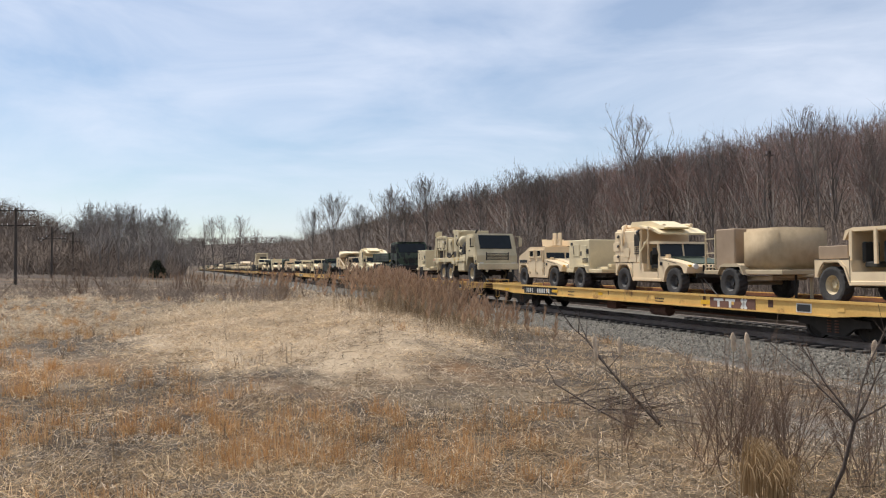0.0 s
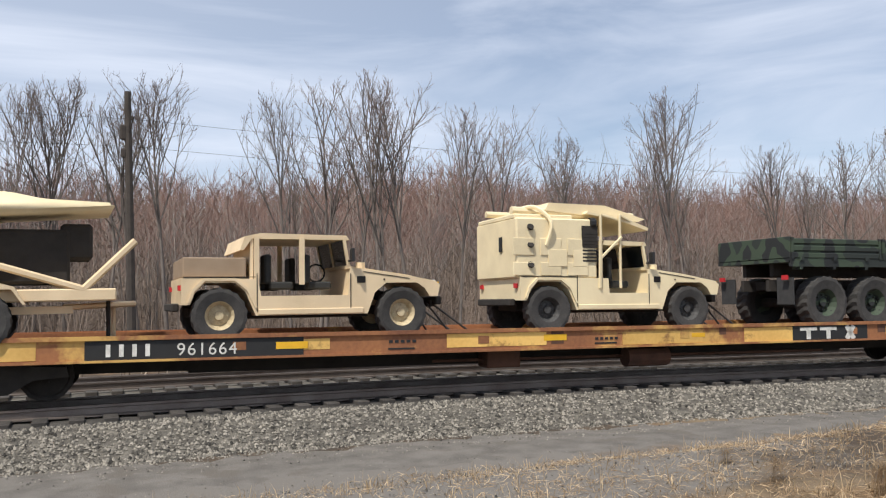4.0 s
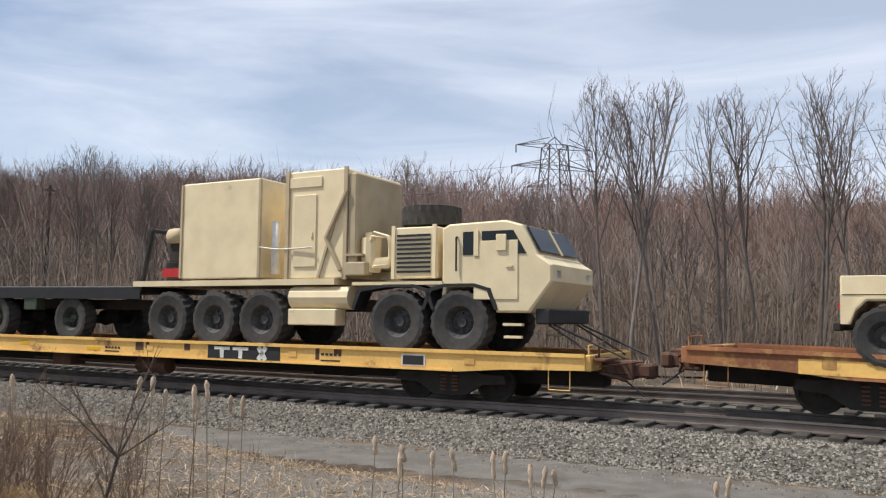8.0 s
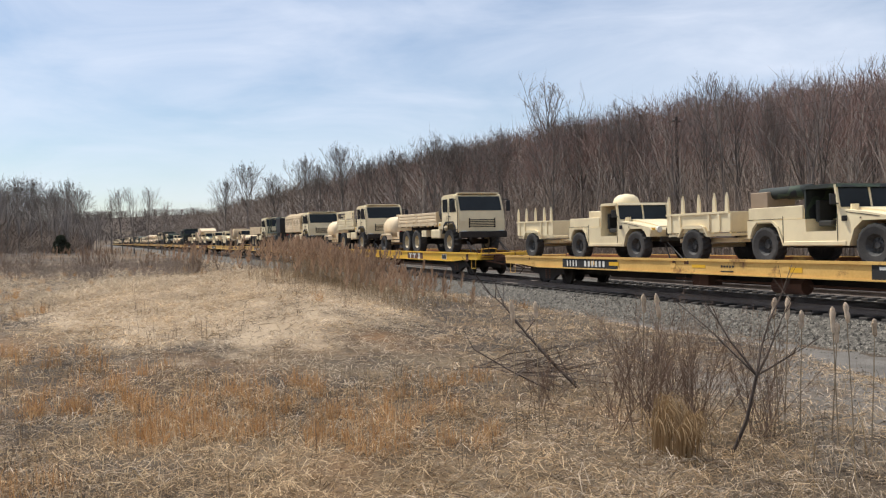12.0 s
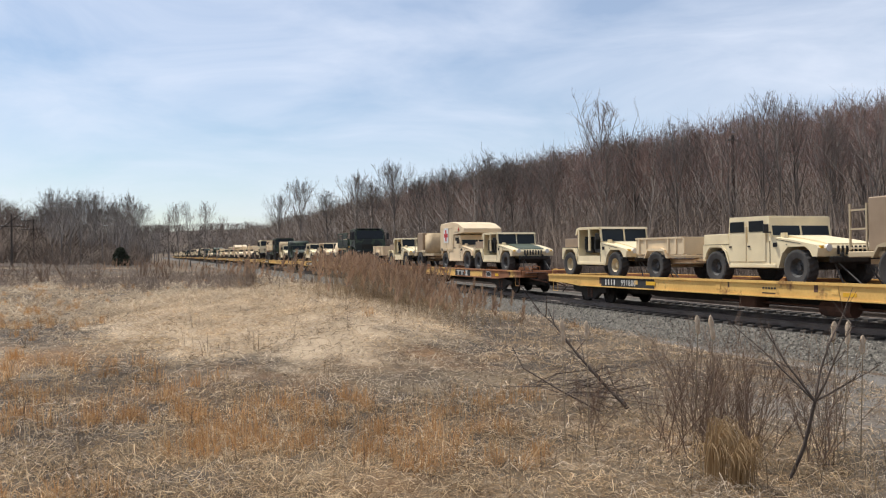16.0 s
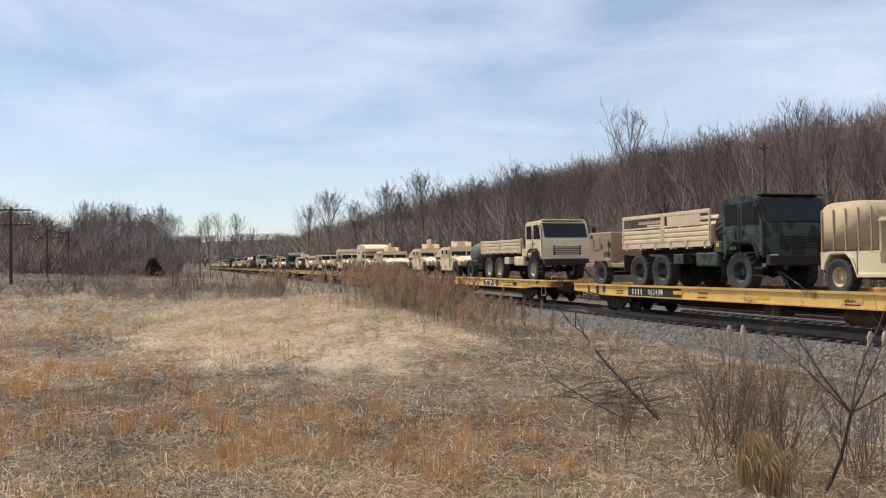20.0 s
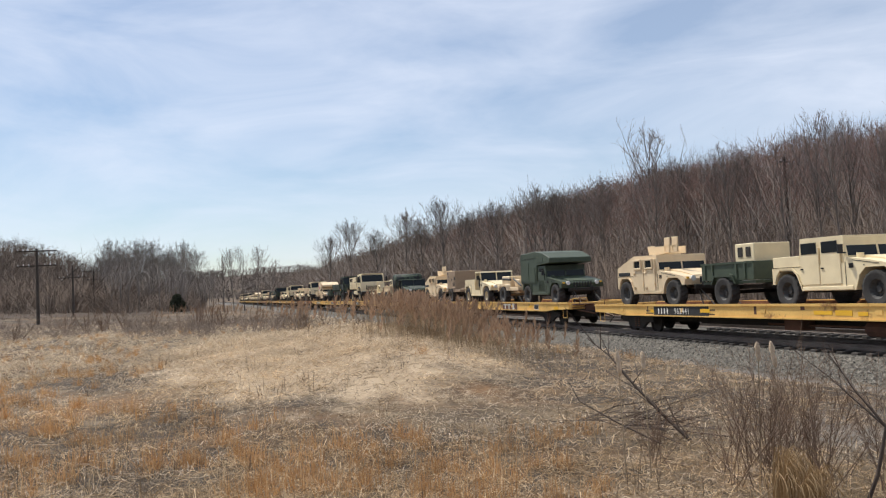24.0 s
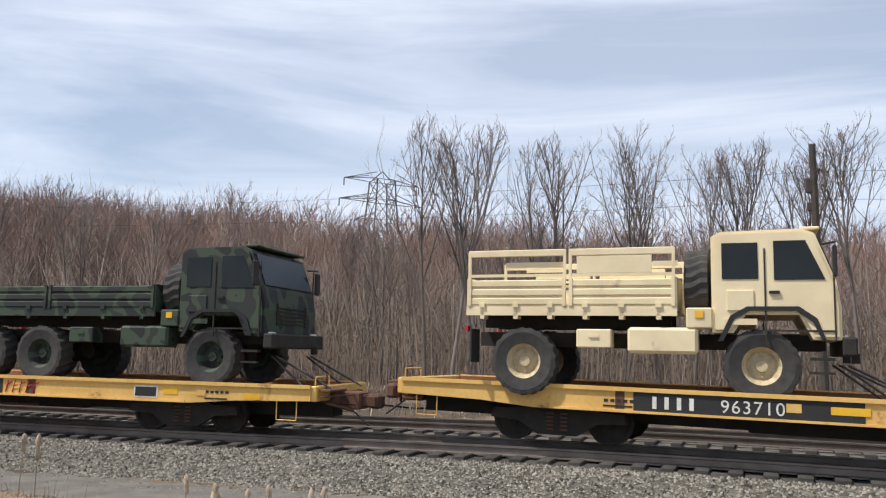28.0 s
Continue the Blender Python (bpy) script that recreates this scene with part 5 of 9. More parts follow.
def cab_over(p, paint, x, armored=False):
    """The flat-nosed cab of a medium truck, its front at x."""
    z0 = 1.12
    if armored:
        prof = [(x - 2.05, z0), (x - 2.05, 2.50), (x - 1.85, 2.74), (x - 0.66, 2.74), (x - 0.14, 1.75), (x, 1.5), (x, z0 - 0.1), (x - 0.55, z0 - 0.1), (x - 0.7, z0 + 0.35), (x - 1.5, z0 + 0.35), (x - 1.75, z0)]
    else:
        prof = [(x - 1.95, z0), (x - 1.95, 2.72), (x - 1.80, 2.80), (x - 0.55, 2.82), (x - 0.36, 2.74), (x - 0.06, 1.95), (x, 1.55), (x, z0 - 0.1), (x - 0.42, z0 - 0.1), (x - 0.62, z0 + 0.30), (x - 1.42, z0 + 0.30), (x - 1.62, z0)]
    bm = prism(B(), prof, -1.2, 1.2)
    bmesh.ops.bevel(bm, geom=[e for e in bm.edges if abs(e.verts[0].co.y - e.verts[1].co.y) < 0.01], offset=0.05, segments=2, affect="EDGES")
    cab = part("cab", bm, paint, p)
    a = math.degrees(math.atan2(0.79, 0.30))
    if armored:
        part("windscreen", box(B(), x - 0.375, 0, 2.26, 0.03, 1.9, 0.86, 0.01, rot=(0, -27, 0)), GLASS, cab, "dark sloped windscreen")
    else:
        part("windscreen", box(B(), x - 0.20, 0, 2.36, 0.03, 2.12, 0.70, 0.01, rot=(0, -21, 0)), GLASS, cab, "dark flat windscreen")
        part("visor", box(B(), x - 0.42, 0, 2.84, 0.3, 2.1, 0.05, 0.015), paint, cab)
    for s in (-1, 1):
        if armored:
            part("side_window", prism(B(), [(x - 1.22, 1.98), (x - 1.22, 2.48), (x - 0.66, 2.50), (x - 0.46, 1.98)], s * 1.215, s * 1.23), GLASS, cab, "dark thick side window")
            part("door", prism(B(), [(x - 1.40, 1.42), (x - 1.40, 2.60), (x - 0.62, 2.60), (x - 0.26, 1.90), (x - 0.24, 1.42)], s * 1.19, s * 1.217), paint, cab)
            part("door_handle", box(B(), x - 1.25, s * 1.235, 1.78, 0.16, 0.04, 0.06), BLACK, cab)
            part("bumper_vent", box(B(), x - 0.30, s * 1.205, 1.18, 0.36, 0.02, 0.12), BLACK, cab)
        else:
            part("side_window", prism(B(), [(x - 0.98, 1.98), (x - 0.98, 2.62), (x - 0.50, 2.62), (x - 0.22, 1.98)], s * 1.195, s * 1.212), GLASS, cab, "side window")
            part("rear_window", prism(B(), [(x - 1.78, 2.0), (x - 1.78, 2.6), (x - 1.22, 2.6), (x - 1.22, 2.0)], s * 1.195, s * 1.212), GLASS, cab)
            bm = B()
            for q in (x - 1.12, x - 0.10):
                box(bm, q, s * 1.205, 1.75, 0.025, 0.02, 1.5)
            box(bm, x - 0.6, s * 1.205, 1.16, 1.0, 0.02, 0.03)
            d = part("door_seam", bm, UNDER, cab)
            part("door_handle", box(B(), x - 0.98, s * 1.22, 1.78, 0.16, 0.03, 0.05), BLACK, cab)
            part("step_panel", box(box(B(), x - 1.5, s * 1.21, 1.65, 0.42, 0.03, 0.34, 0.01), x - 1.5, s * 1.21, 1.3, 0.5, 0.03, 0.1), paint, cab)
        bm = cyl(B(), (x - 0.25, s * 1.2, 2.55), (x - 0.1, s * 1.42, 2.55), 0.02, 6)
        box(bm, x - 0.1, s * 1.42, 2.25, 0.06, 0.2, 0.5, 0.02)
        part("mirror", bm, paint if armored else BLACK, cab)
        part("headlight", box(B(), x + 0.06, s * 0.95, 1.02, 0.06, 0.26, 0.16, 0.02), WHITE_PAINT, cab, "square headlight")
        part("fender", prism(B(), [(x - 1.78, 0.98), (x - 1.60, 1.34), (x - 1.36, 1.48), (x - 0.66, 1.48), (x - 0.42, 1.30), (x - 0.30, 1.02), (x - 0.24, 1.02), (x - 0.36, 1.36), (x - 0.62, 1.55), (x - 1.40, 1.55), (x - 1.66, 1.40), (x - 1.86, 0.98)],
                              s * 0.98, s * 1.235), BLACK if not armored else paint, cab)
    bm = B()
    for k in range(5):
        box(bm, x + 0.005, 0, 1.28 + k * 0.08, 0.02, 1.3, 0.035)
    for y in (-0.65, 0.65):
        box(bm, x + 0.01, y, 1.46, 0.02, 0.05, 0.44)
    part("grille", bm, UNDER, cab)
    bm = box(B(), x + 0.10, 0, 0.92, 0.22, 2.38, 0.30, 0.03)
    for y in (-0.7, 0.7):
        box(bm, x + 0.22, y, 0.74, 0.12, 0.10, 0.16)
    part("front_bumper", bm, UNDER if not armored else paint, p)
    if not armored:
        for o in [cab] + list(cab.children):
            for v in o.data.vertices:
                v.co.z = 1.0 + (v.co.z - 1.0) * 0.995
    return cab


def chassis(p, x0, x1, axles, half=0.92):
    bm = B()
    for y in (-0.42, 0.42):
        box(bm, (x0 + x1) / 2, y, 0.98, x1 - x0, 0.10, 0.26)
    for x in axles:
        cyl(bm, (x, -half + 0.1, 0.59), (x, half - 0.1, 0.59), 0.12, 8)
        cyl(bm, (x - 0.05, 0, 0.62), (x + 0.3, 0, 0.7), 0.22, 8)
    for x in np.arange(x0 + 0.4, x1, 1.1):
        box(bm, float(x), 0, 0.98, 0.1, 0.84, 0.2)
    return part("chassis", bm, UNDER, p)


def upright_spare(p, x, meshes, y=-0.55):
    w = part_of("spare_wheel", meshes[0], p, Matrix.Translation((x, y, 1.95)) @ Matrix.Rotation(radians(90), 4, "Z"))
    part_of("rim", meshes[1], w)


def cargo_bed(p, paint, x0, x1, racks=False, closed=False):
    L, c = x1 - x0, (x0 + x1) / 2
    part("bed_floor", box(B(), c, 0, 1.54, L, 2.42, 0.10), paint, p)
    part("bed_rail", box(B(), c, -1.19, 1.46, L, 0.06, 0.14), paint, p)
    part("subframe", box(box(B(), c, -0.45, 1.34, L - 0.3, 0.12, 0.30), c, 0.45, 1.34, L - 0.3, 0.12, 0.30), UNDER, p)
    for s in (-1, 1):
        for k in range(2):
            xx = x0 + L * (0.25 + 0.5 * k)
            bm = B()
            for z in (1.64, 1.80, 1.96):
                box(bm, xx, s * 1.2, z, L / 2 - 0.06, 0.05, 0.12, 0.015)
            box(bm, xx, s * 1.185, 1.80, L / 2 - 0.06, 0.02, 0.44)
            for q in (-1, 1):
                box(bm, xx + q * (L / 4 - 0.06), s * 1.215, 1.80, 0.06, 0.05, 0.48)
            d = part("drop_side", bm, paint, p)
            if racks:
                bm = B()
                box(bm, xx, s * 1.2, 2.50, L / 2 - 0.06, 0.04, 0.12, 0.01)
                box(bm, xx, s * 1.2, 2.10, L / 2 - 0.06, 0.04, 0.05)
                for q in (-1, 1):
                    box(bm, xx + q * (L / 4 - 0.05), s * 1.2, 2.28, 0.05, 0.05, 0.52)
                if closed and k:
                    box(bm, xx - 0.12, s * 1.2, 2.28, L / 2.9, 0.035, 0.30)
                    box(bm, xx + L / 5, s * 1.2, 2.28, L / 9, 0.035, 0.08)
                elif closed:
                    box(bm, xx + L / 11, s * 1.13, 2.29, L / 3.4, 0.03, 0.10)
                    box(bm, xx + L / 7, s * 1.13, 2.18, L / 5.2, 0.03, 0.05)
                part("side_rack", bm, paint, d)
    for x in (x0 + 0.03, x1 - 0.03):
        part("end_gate", box(B(), x, 0, 1.81, 0.06, 2.4, 0.5, 0.01), paint, p)


def medium_truck(paint, bed, label, axles=3, cover="", dark=False, racks=False):
    """A cab-over military truck; hubs of the rear axles at -2.85 and -1.4 (or -2.0), of the front one at 2.75 (or 2.1)."""
    p = thing("cargo_truck", label, "military truck", "vehicles on the train")
    hubs = (-2.85, -1.40, 2.75) if axles == 3 else (-1.85, 2.1)
    fx = hubs[-1] + 1.20
    wm = W_F_DARK if dark else W_F_TAN
    chassis(p, hubs[0] - 1.0, fx - 0.2, hubs)
    wheels4(p, wm, hubs, 0.98, 0.59)
    cab_over(p, paint, fx)
    upright_spare(p, fx - 2.20, wm)
    bx1, bx0 = fx - 2.50, hubs[0] - 1.05
    part("fuel_tank", box(B(), fx - 2.75, -0.98, 0.98, 1.15, 0.44, 0.44, 0.05), paint, p)
    part("battery_box", box(B(), fx - 2.15, -1.0, 1.36, 0.42, 0.40, 0.34, 0.02), paint, p)
    each("cab_step", box(box(B(), fx - 0.30, -1.12, 0.72, 0.36, 0.14, 0.05), fx - 0.30, -1.15, 0.5, 0.36, 0.1, 0.04), UNDER, p)
    cargo_bed(p, bed, bx0, bx1, racks or bool(cover), True)
    bm = B()
    for k in range(6):
        box(bm, bx0 + 0.3 + (bx1 - bx0 - 0.6) * k / 5, -1.1, 1.40, 0.08, 0.24, 0.14)
        box(bm, bx0 + 0.3 + (bx1 - bx0 - 0.6) * k / 5, -1.235, 1.57, 0.10, 0.03, 0.08)
    part("bed_bracket", bm, bed, p)
    part("tool_locker", box(box(B(), hubs[0] + 1.25 if axles == 2 else -0.35, -1.0, 1.0, 0.6, 0.36, 0.32, 0.02), hubs[0] + 1.25 if axles == 2 else -0.35, -1.19, 1.04, 0.16, 0.02, 0.05), paint, p)
    part("data_plate", box(B(), fx - 2.15, -1.21, 1.42, 0.14, 0.012, 0.12), SAFETY, p, "yellow data plate")
    part("exhaust_stack", cyl(B(), (fx - 2.0, 0.9, 1.2), (fx - 2.0, 0.9, 2.75), 0.07, 8), UNDER, p)
    for s in (-1, 1):
        part("mud_flap", box(B(), bx0 + 0.08, s * 0.95, 0.85, 0.03, 0.5, 0.6), RUBBER, p)
        part("tail_light", box(B(), bx0 - 0.02, s * 1.05, 1.15, 0.05, 0.16, 0.10), RED, p)
    if cover:
        c, L = (bx0 + bx1) / 2, bx1 - bx0
        bm = B()
        n = 10
        rings = []
        prof = [(-1.23, 1.92), (-1.24, 2.3), (-1.14, 2.70), (-0.8, 2.88), (0, 2.95), (0.8, 2.88), (1.14, 2.70), (1.24, 2.3), (1.23, 1.92)]
        for i in range(n + 1):
            sag = 0.05 * (i % 2)
            rings.append([bm.verts.new((bx0 + L * i / n + 0.02 * ((j * 7 + i * 3) % 3 - 1), y * (1 - sag * 0.5), z - (sag if z > 2 else 0) - 0.02 * ((i * 5 + j) % 3))) for j, (y, z) in enumerate(prof)])
        for i in range(n):
            for j in range(len(prof) - 1):
                bm.faces.new((rings[i][j], rings[i + 1][j], rings[i + 1][j + 1], rings[i][j + 1]))
        bm.faces.new(rings[0])
        bm.faces.new(list(reversed(rings[-1])))
        bmesh.ops.recalc_face_normals(bm, faces=list(bm.faces))
        part("canvas_cover", bm, CANVAS_TAN, p, "sagging tan canvas cover")
    each("tie_down_chain", chains(fx + 0.1, fx + 1.1, 0.8), STRAP, p)
    return p


def equipment_truck():
    p = thing("equipment_truck", "tan six-wheel military truck carrying air conditioning and radar units", "military truck", "vehicles on the train")
    hubs = (-2.85, -1.40, 2.75)
    chassis(p, -4.6, 3.5, hubs)
    wheels4(p, W_F_TAN, hubs, 0.98, 0.59)
    cab_over(p, TAN_DULL, 3.80, True)
    upright_spare(p, 1.42, W_F_TAN, -0.7)
    part("platform", box(box(B(), -1.75, 0, 1.34, 6.2, 2.5, 0.14, 0.02), -1.75, -1.24, 1.24, 6.2, 0.05, 0.12), TAN_DULL, p)
    part("fuel_tank", box(B(), 0.95, -1.0, 0.92, 1.25, 0.46, 0.50, 0.06), TAN_DULL, p)
    part("battery_box", box(B(), 1.55, -1.05, 1.38, 0.5, 0.4, 0.4, 0.02), TAN_DULL, p)
    s = part("shelter", box(B(), -3.35, 0, 2.30, 2.50, 2.3, 0.76, 0.03), TAN_DULL, p, "tan equipment shelter")
    part("shelter_base", box(box(box(B(), -4.45, 0, 1.66, 0.34, 2.2, 0.5), -2.42, 0, 1.66, 0.62, 2.2, 0.5), -3.4, 0.5, 1.66, 2.0, 1.2, 0.5), TAN_DULL, p)
    bm = B()
    for x in (-4.58, -2.75, -2.12):
        box(bm, x, -1.17, 2.05, 0.07, 0.04, 1.26)
    box(bm, -3.35, -1.17, 2.68, 2.5, 0.04, 0.06)
    box(bm, -3.35, -1.17, 1.94, 2.5, 0.04, 0.05)
    part("shelter_frame", bm, TAN_DULL, s)
    bm = B()
    for x in (-4.0, -3.35, -2.7):
        box(bm, x, -1.18, 1.98, 0.05, 0.05, 0.14)
    box(bm, -2.42, -1.18, 2.35, 0.2, 0.03, 0.2)
    each("latch", bm, UNDER, s)
    part("dome", lathe(B(), [(0.36, 2.68), (0.36, 2.86), (0.32, 3.02), (0.2, 3.14), (0.001, 3.18)], 18, "z", (-2.75, 0.2, 0)), TAN_DULL, p, "pale radar dome", True)
    m = part("corner_mast", cyl(B(), (-4.72, -1.0, 1.4), (-4.72, -1.0, 2.85), 0.10, 10), TAN_DULL, p)
    part("mast_head", box(box(cyl(B(), (-4.72, -1.0, 2.8), (-4.72, -1.0, 3.05), 0.17, 10), -4.5, -1.0, 2.98, 0.5, 0.2, 0.14, 0.02), -4.33, -1.0, 2.96, 0.18, 0.3, 0.3, 0.02), TAN_DULL, m)
    cab = part("control_cabinet", box(B(), -0.55, -0.1, 2.22, 0.98, 1.9, 1.62, 0.03), TAN_DULL, p, "tall tan control cabinet")
    part("cabinet_vent", box(box(B(), -0.6, -1.06, 1.62, 0.75, 0.03, 0.34, 0.01), -0.5, -1.06, 2.72, 0.12, 0.03, 0.08), UNDER, cab)
    part("cabinet_panel", box(box(B(), -0.75, -1.06, 2.3, 0.4, 0.025, 0.55, 0.008), -0.2, -1.06, 2.3, 0.3, 0.025, 0.55, 0.008), TAN_DULL, cab)
    part("lamp_arm", box(box(cyl(B(), (-1.0, -0.9, 1.4), (-1.0, -0.9, 3.0), 0.06, 8), -1.15, -0.9, 3.0, 0.4, 0.25, 0.22, 0.02), 0.2, -0.9, 2.95, 0.7, 0.16, 0.08), TAN_DULL, p)
    t = part("blower", cyl(cyl(B(), (0.62, -0.95, 2.35), (1.18, -0.95, 2.35), 0.33, 14), (0.35, -0.95, 2.35), (0.62, -0.95, 2.35), 0.16, 10), TAN_DULL, p, "round tan blower drum", True)
    part("blower_stand", box(box(box(B(), 0.7, -0.6, 1.65, 0.9, 1.0, 0.5, 0.02), 0.5, -0.9, 2.0, 0.08, 0.08, 0.5), 1.1, -0.9, 2.0, 0.08, 0.08, 0.5), TAN_DULL, p)
    bm = B()
    for k in range(5):
        box(bm, 0.05 + 0.06 * k, -0.9, 1.85, 0.03, 0.35, 0.9)
    part("radiator_core", bm, UNDER, p)
    for s2 in (-1, 1):
        part("mud_guard", prism(B(), [(-3.75, 0.8), (-3.45, 1.25), (-3.37, 1.25), (-3.67, 0.8)], s2 * 0.8, s2 * 1.2), TAN_DULL, p)
    part("rear_frame", box(box(B(), -4.9, 0, 1.2, 0.1, 2.4, 0.3, 0.02), -4.7, 0, 0.85, 0.3, 0.5, 0.3), TAN_DULL, p)
    each("tie_down_chain", chains(3.8, 4.9, 0.9), STRAP, p)
    for k, pts in enumerate((((-4.55, -1.05, 2.65), (-4.78, -1.12, 2.2), (-4.80, -1.14, 1.7), (-4.5, -1.12, 1.45)), ((-4.4, -1.15, 2.70), (-3.4, -1.12, 2.76), (-2.3, -1.15, 2.72)),
                             ((0.15, -1.0, 2.3), (0.35, -1.12, 1.85), (0.75, -1.1, 1.75), (1.0, -0.95, 2.1)), ((0.25, -1.0, 2.2), (0.5, -1.15, 1.7), (0.9, -1.12, 1.62), (1.15, -0.9, 1.9)),
                             ((-2.05, -1.1, 1.75), (-1.85, -1.18, 1.5), (-1.4, -1.15, 1.48), (-1.1, -1.0, 1.75)), ((-0.1, -1.08, 2.5), (0.0, -1.18, 2.3), (-0.15, -1.1, 2.1)))):
        part("hose", hose(pts, (0.06, 0.045, 0.05, 0.04, 0.05, 0.035)[k]), TAN_DULL if k < 3 else UNDER, p)
    # dark panel closes the gap below the shelter, its colour standing in for shade
    part("shelter_recess", box(B(), -3.35, -1.02, 1.66, 1.3, 0.06, 0.44), UNDER, p, "dark panel painted as shade under the shelter")
    b = part("middle_cabinet", box(B(), -1.62, -0.1, 1.98, 0.84, 2.0, 1.14, 0.025), TAN_DULL, p)
    part("cabinet_hatch", box(B(), -1.62, -1.11, 2.1, 0.58, 0.025, 0.66, 0.008), TAN_DULL, b)
    part("hatch_window", box(B(), -1.36, -1.125, 2.28, 0.12, 0.02, 0.24), BLACK, b)
    part("side_vent", box(B(), -1.7, -1.115, 1.62, 0.5, 0.02, 0.16), UNDER, b)
    part("roof_box", box(B(), -1.75, -0.5, 2.68, 0.36, 0.4, 0.26, 0.02), TAN_DULL, p)
    part("lifting_bar", cyl(cyl(B(), (-1.55, -0.8, 2.60), (-0.6, -0.8, 2.72), 0.05, 8), (-0.6, -0.8, 2.72), (-0.6, -0.8, 2.5), 0.04, 6), TAN_DULL, p)
    for x in (-4.75, -0.02, 0.12):
        part("outrigger_leg", cyl(cyl(B(), (x, -1.14, 1.0), (x, -1.14, 1.95 if x > -1 else 1.5), 0.07, 8), (x, -1.14, 0.96), (x, -1.14, 1.02), 0.14, 10), TAN_DULL, p)
    for x, w in ((-3.9, 0.5), (-2.3, 0.3), (-0.5, 0.6), (0.2, 0.3)):
        part("side_locker", box(box(B(), x, -1.2, 1.14, w, 0.16, 0.20, 0.015), x, -1.285, 1.14, w * 0.5, 0.02, 0.05), TAN_DULL, p)
    for x in (-4.6, -3.3, -0.2, 0.6):
        part("side_reflector", cyl(B(), (x, -1.27, 1.3), (x, -1.29, 1.3), 0.05, 8), RED if x < -4 else SAFETY, p)
    for x0, x1 in ((-3.75, -4.25), (-0.55, -0.85)):
        part("mud_strut", cyl(B(), (x0, -1.15, 1.25), (x1, -1.15, 0.62), 0.05, 6), TAN_DULL, p)
    part("air_pipe", cyl(cyl(B(), (0.95, -0.3, 2.0), (0.95, -0.3, 2.9), 0.06, 8), (0.95, -0.3, 2.9), (1.2, -0.3, 3.0), 0.05, 8), UNDER, p)
    part("antenna_rod", cyl(B(), (-4.3, -0.9, 3.0), (-4.3, -0.9, 3.35), 0.02, 5), BLACK, p)
    bm = B()
    for x in (-4.2, -3.8, -3.0, -2.6):
        box(bm, x, -1.155, 2.32, 0.012, 0.012, 0.62)
    for z in (2.05, 2.58):
        box(bm, -3.4, -1.155, z, 1.9, 0.012, 0.012)
    part("panel_seam", bm, UNDER, p)
    part("warning_plate", box(box(B(), -2.9, -1.16, 2.42, 0.16, 0.012, 0.10), -0.35, -1.07, 2.62, 0.10, 0.012, 0.08), WHITE, p)
    # the whole body is a little shorter along the line
    for o in p.children_recursive:
        if o.name.split(".")[0] in ("wheel", "spare_wheel"):
            o.matrix_basis.translation.x *= 0.93
        elif o.name.split(".")[0] != "rim":
            for v in o.data.vertices:
                v.co.x *= 0.93
                v.co.z += 0.08 * min(1.0, max(0.0, v.co.z - 0.6) / 0.5)
    return p


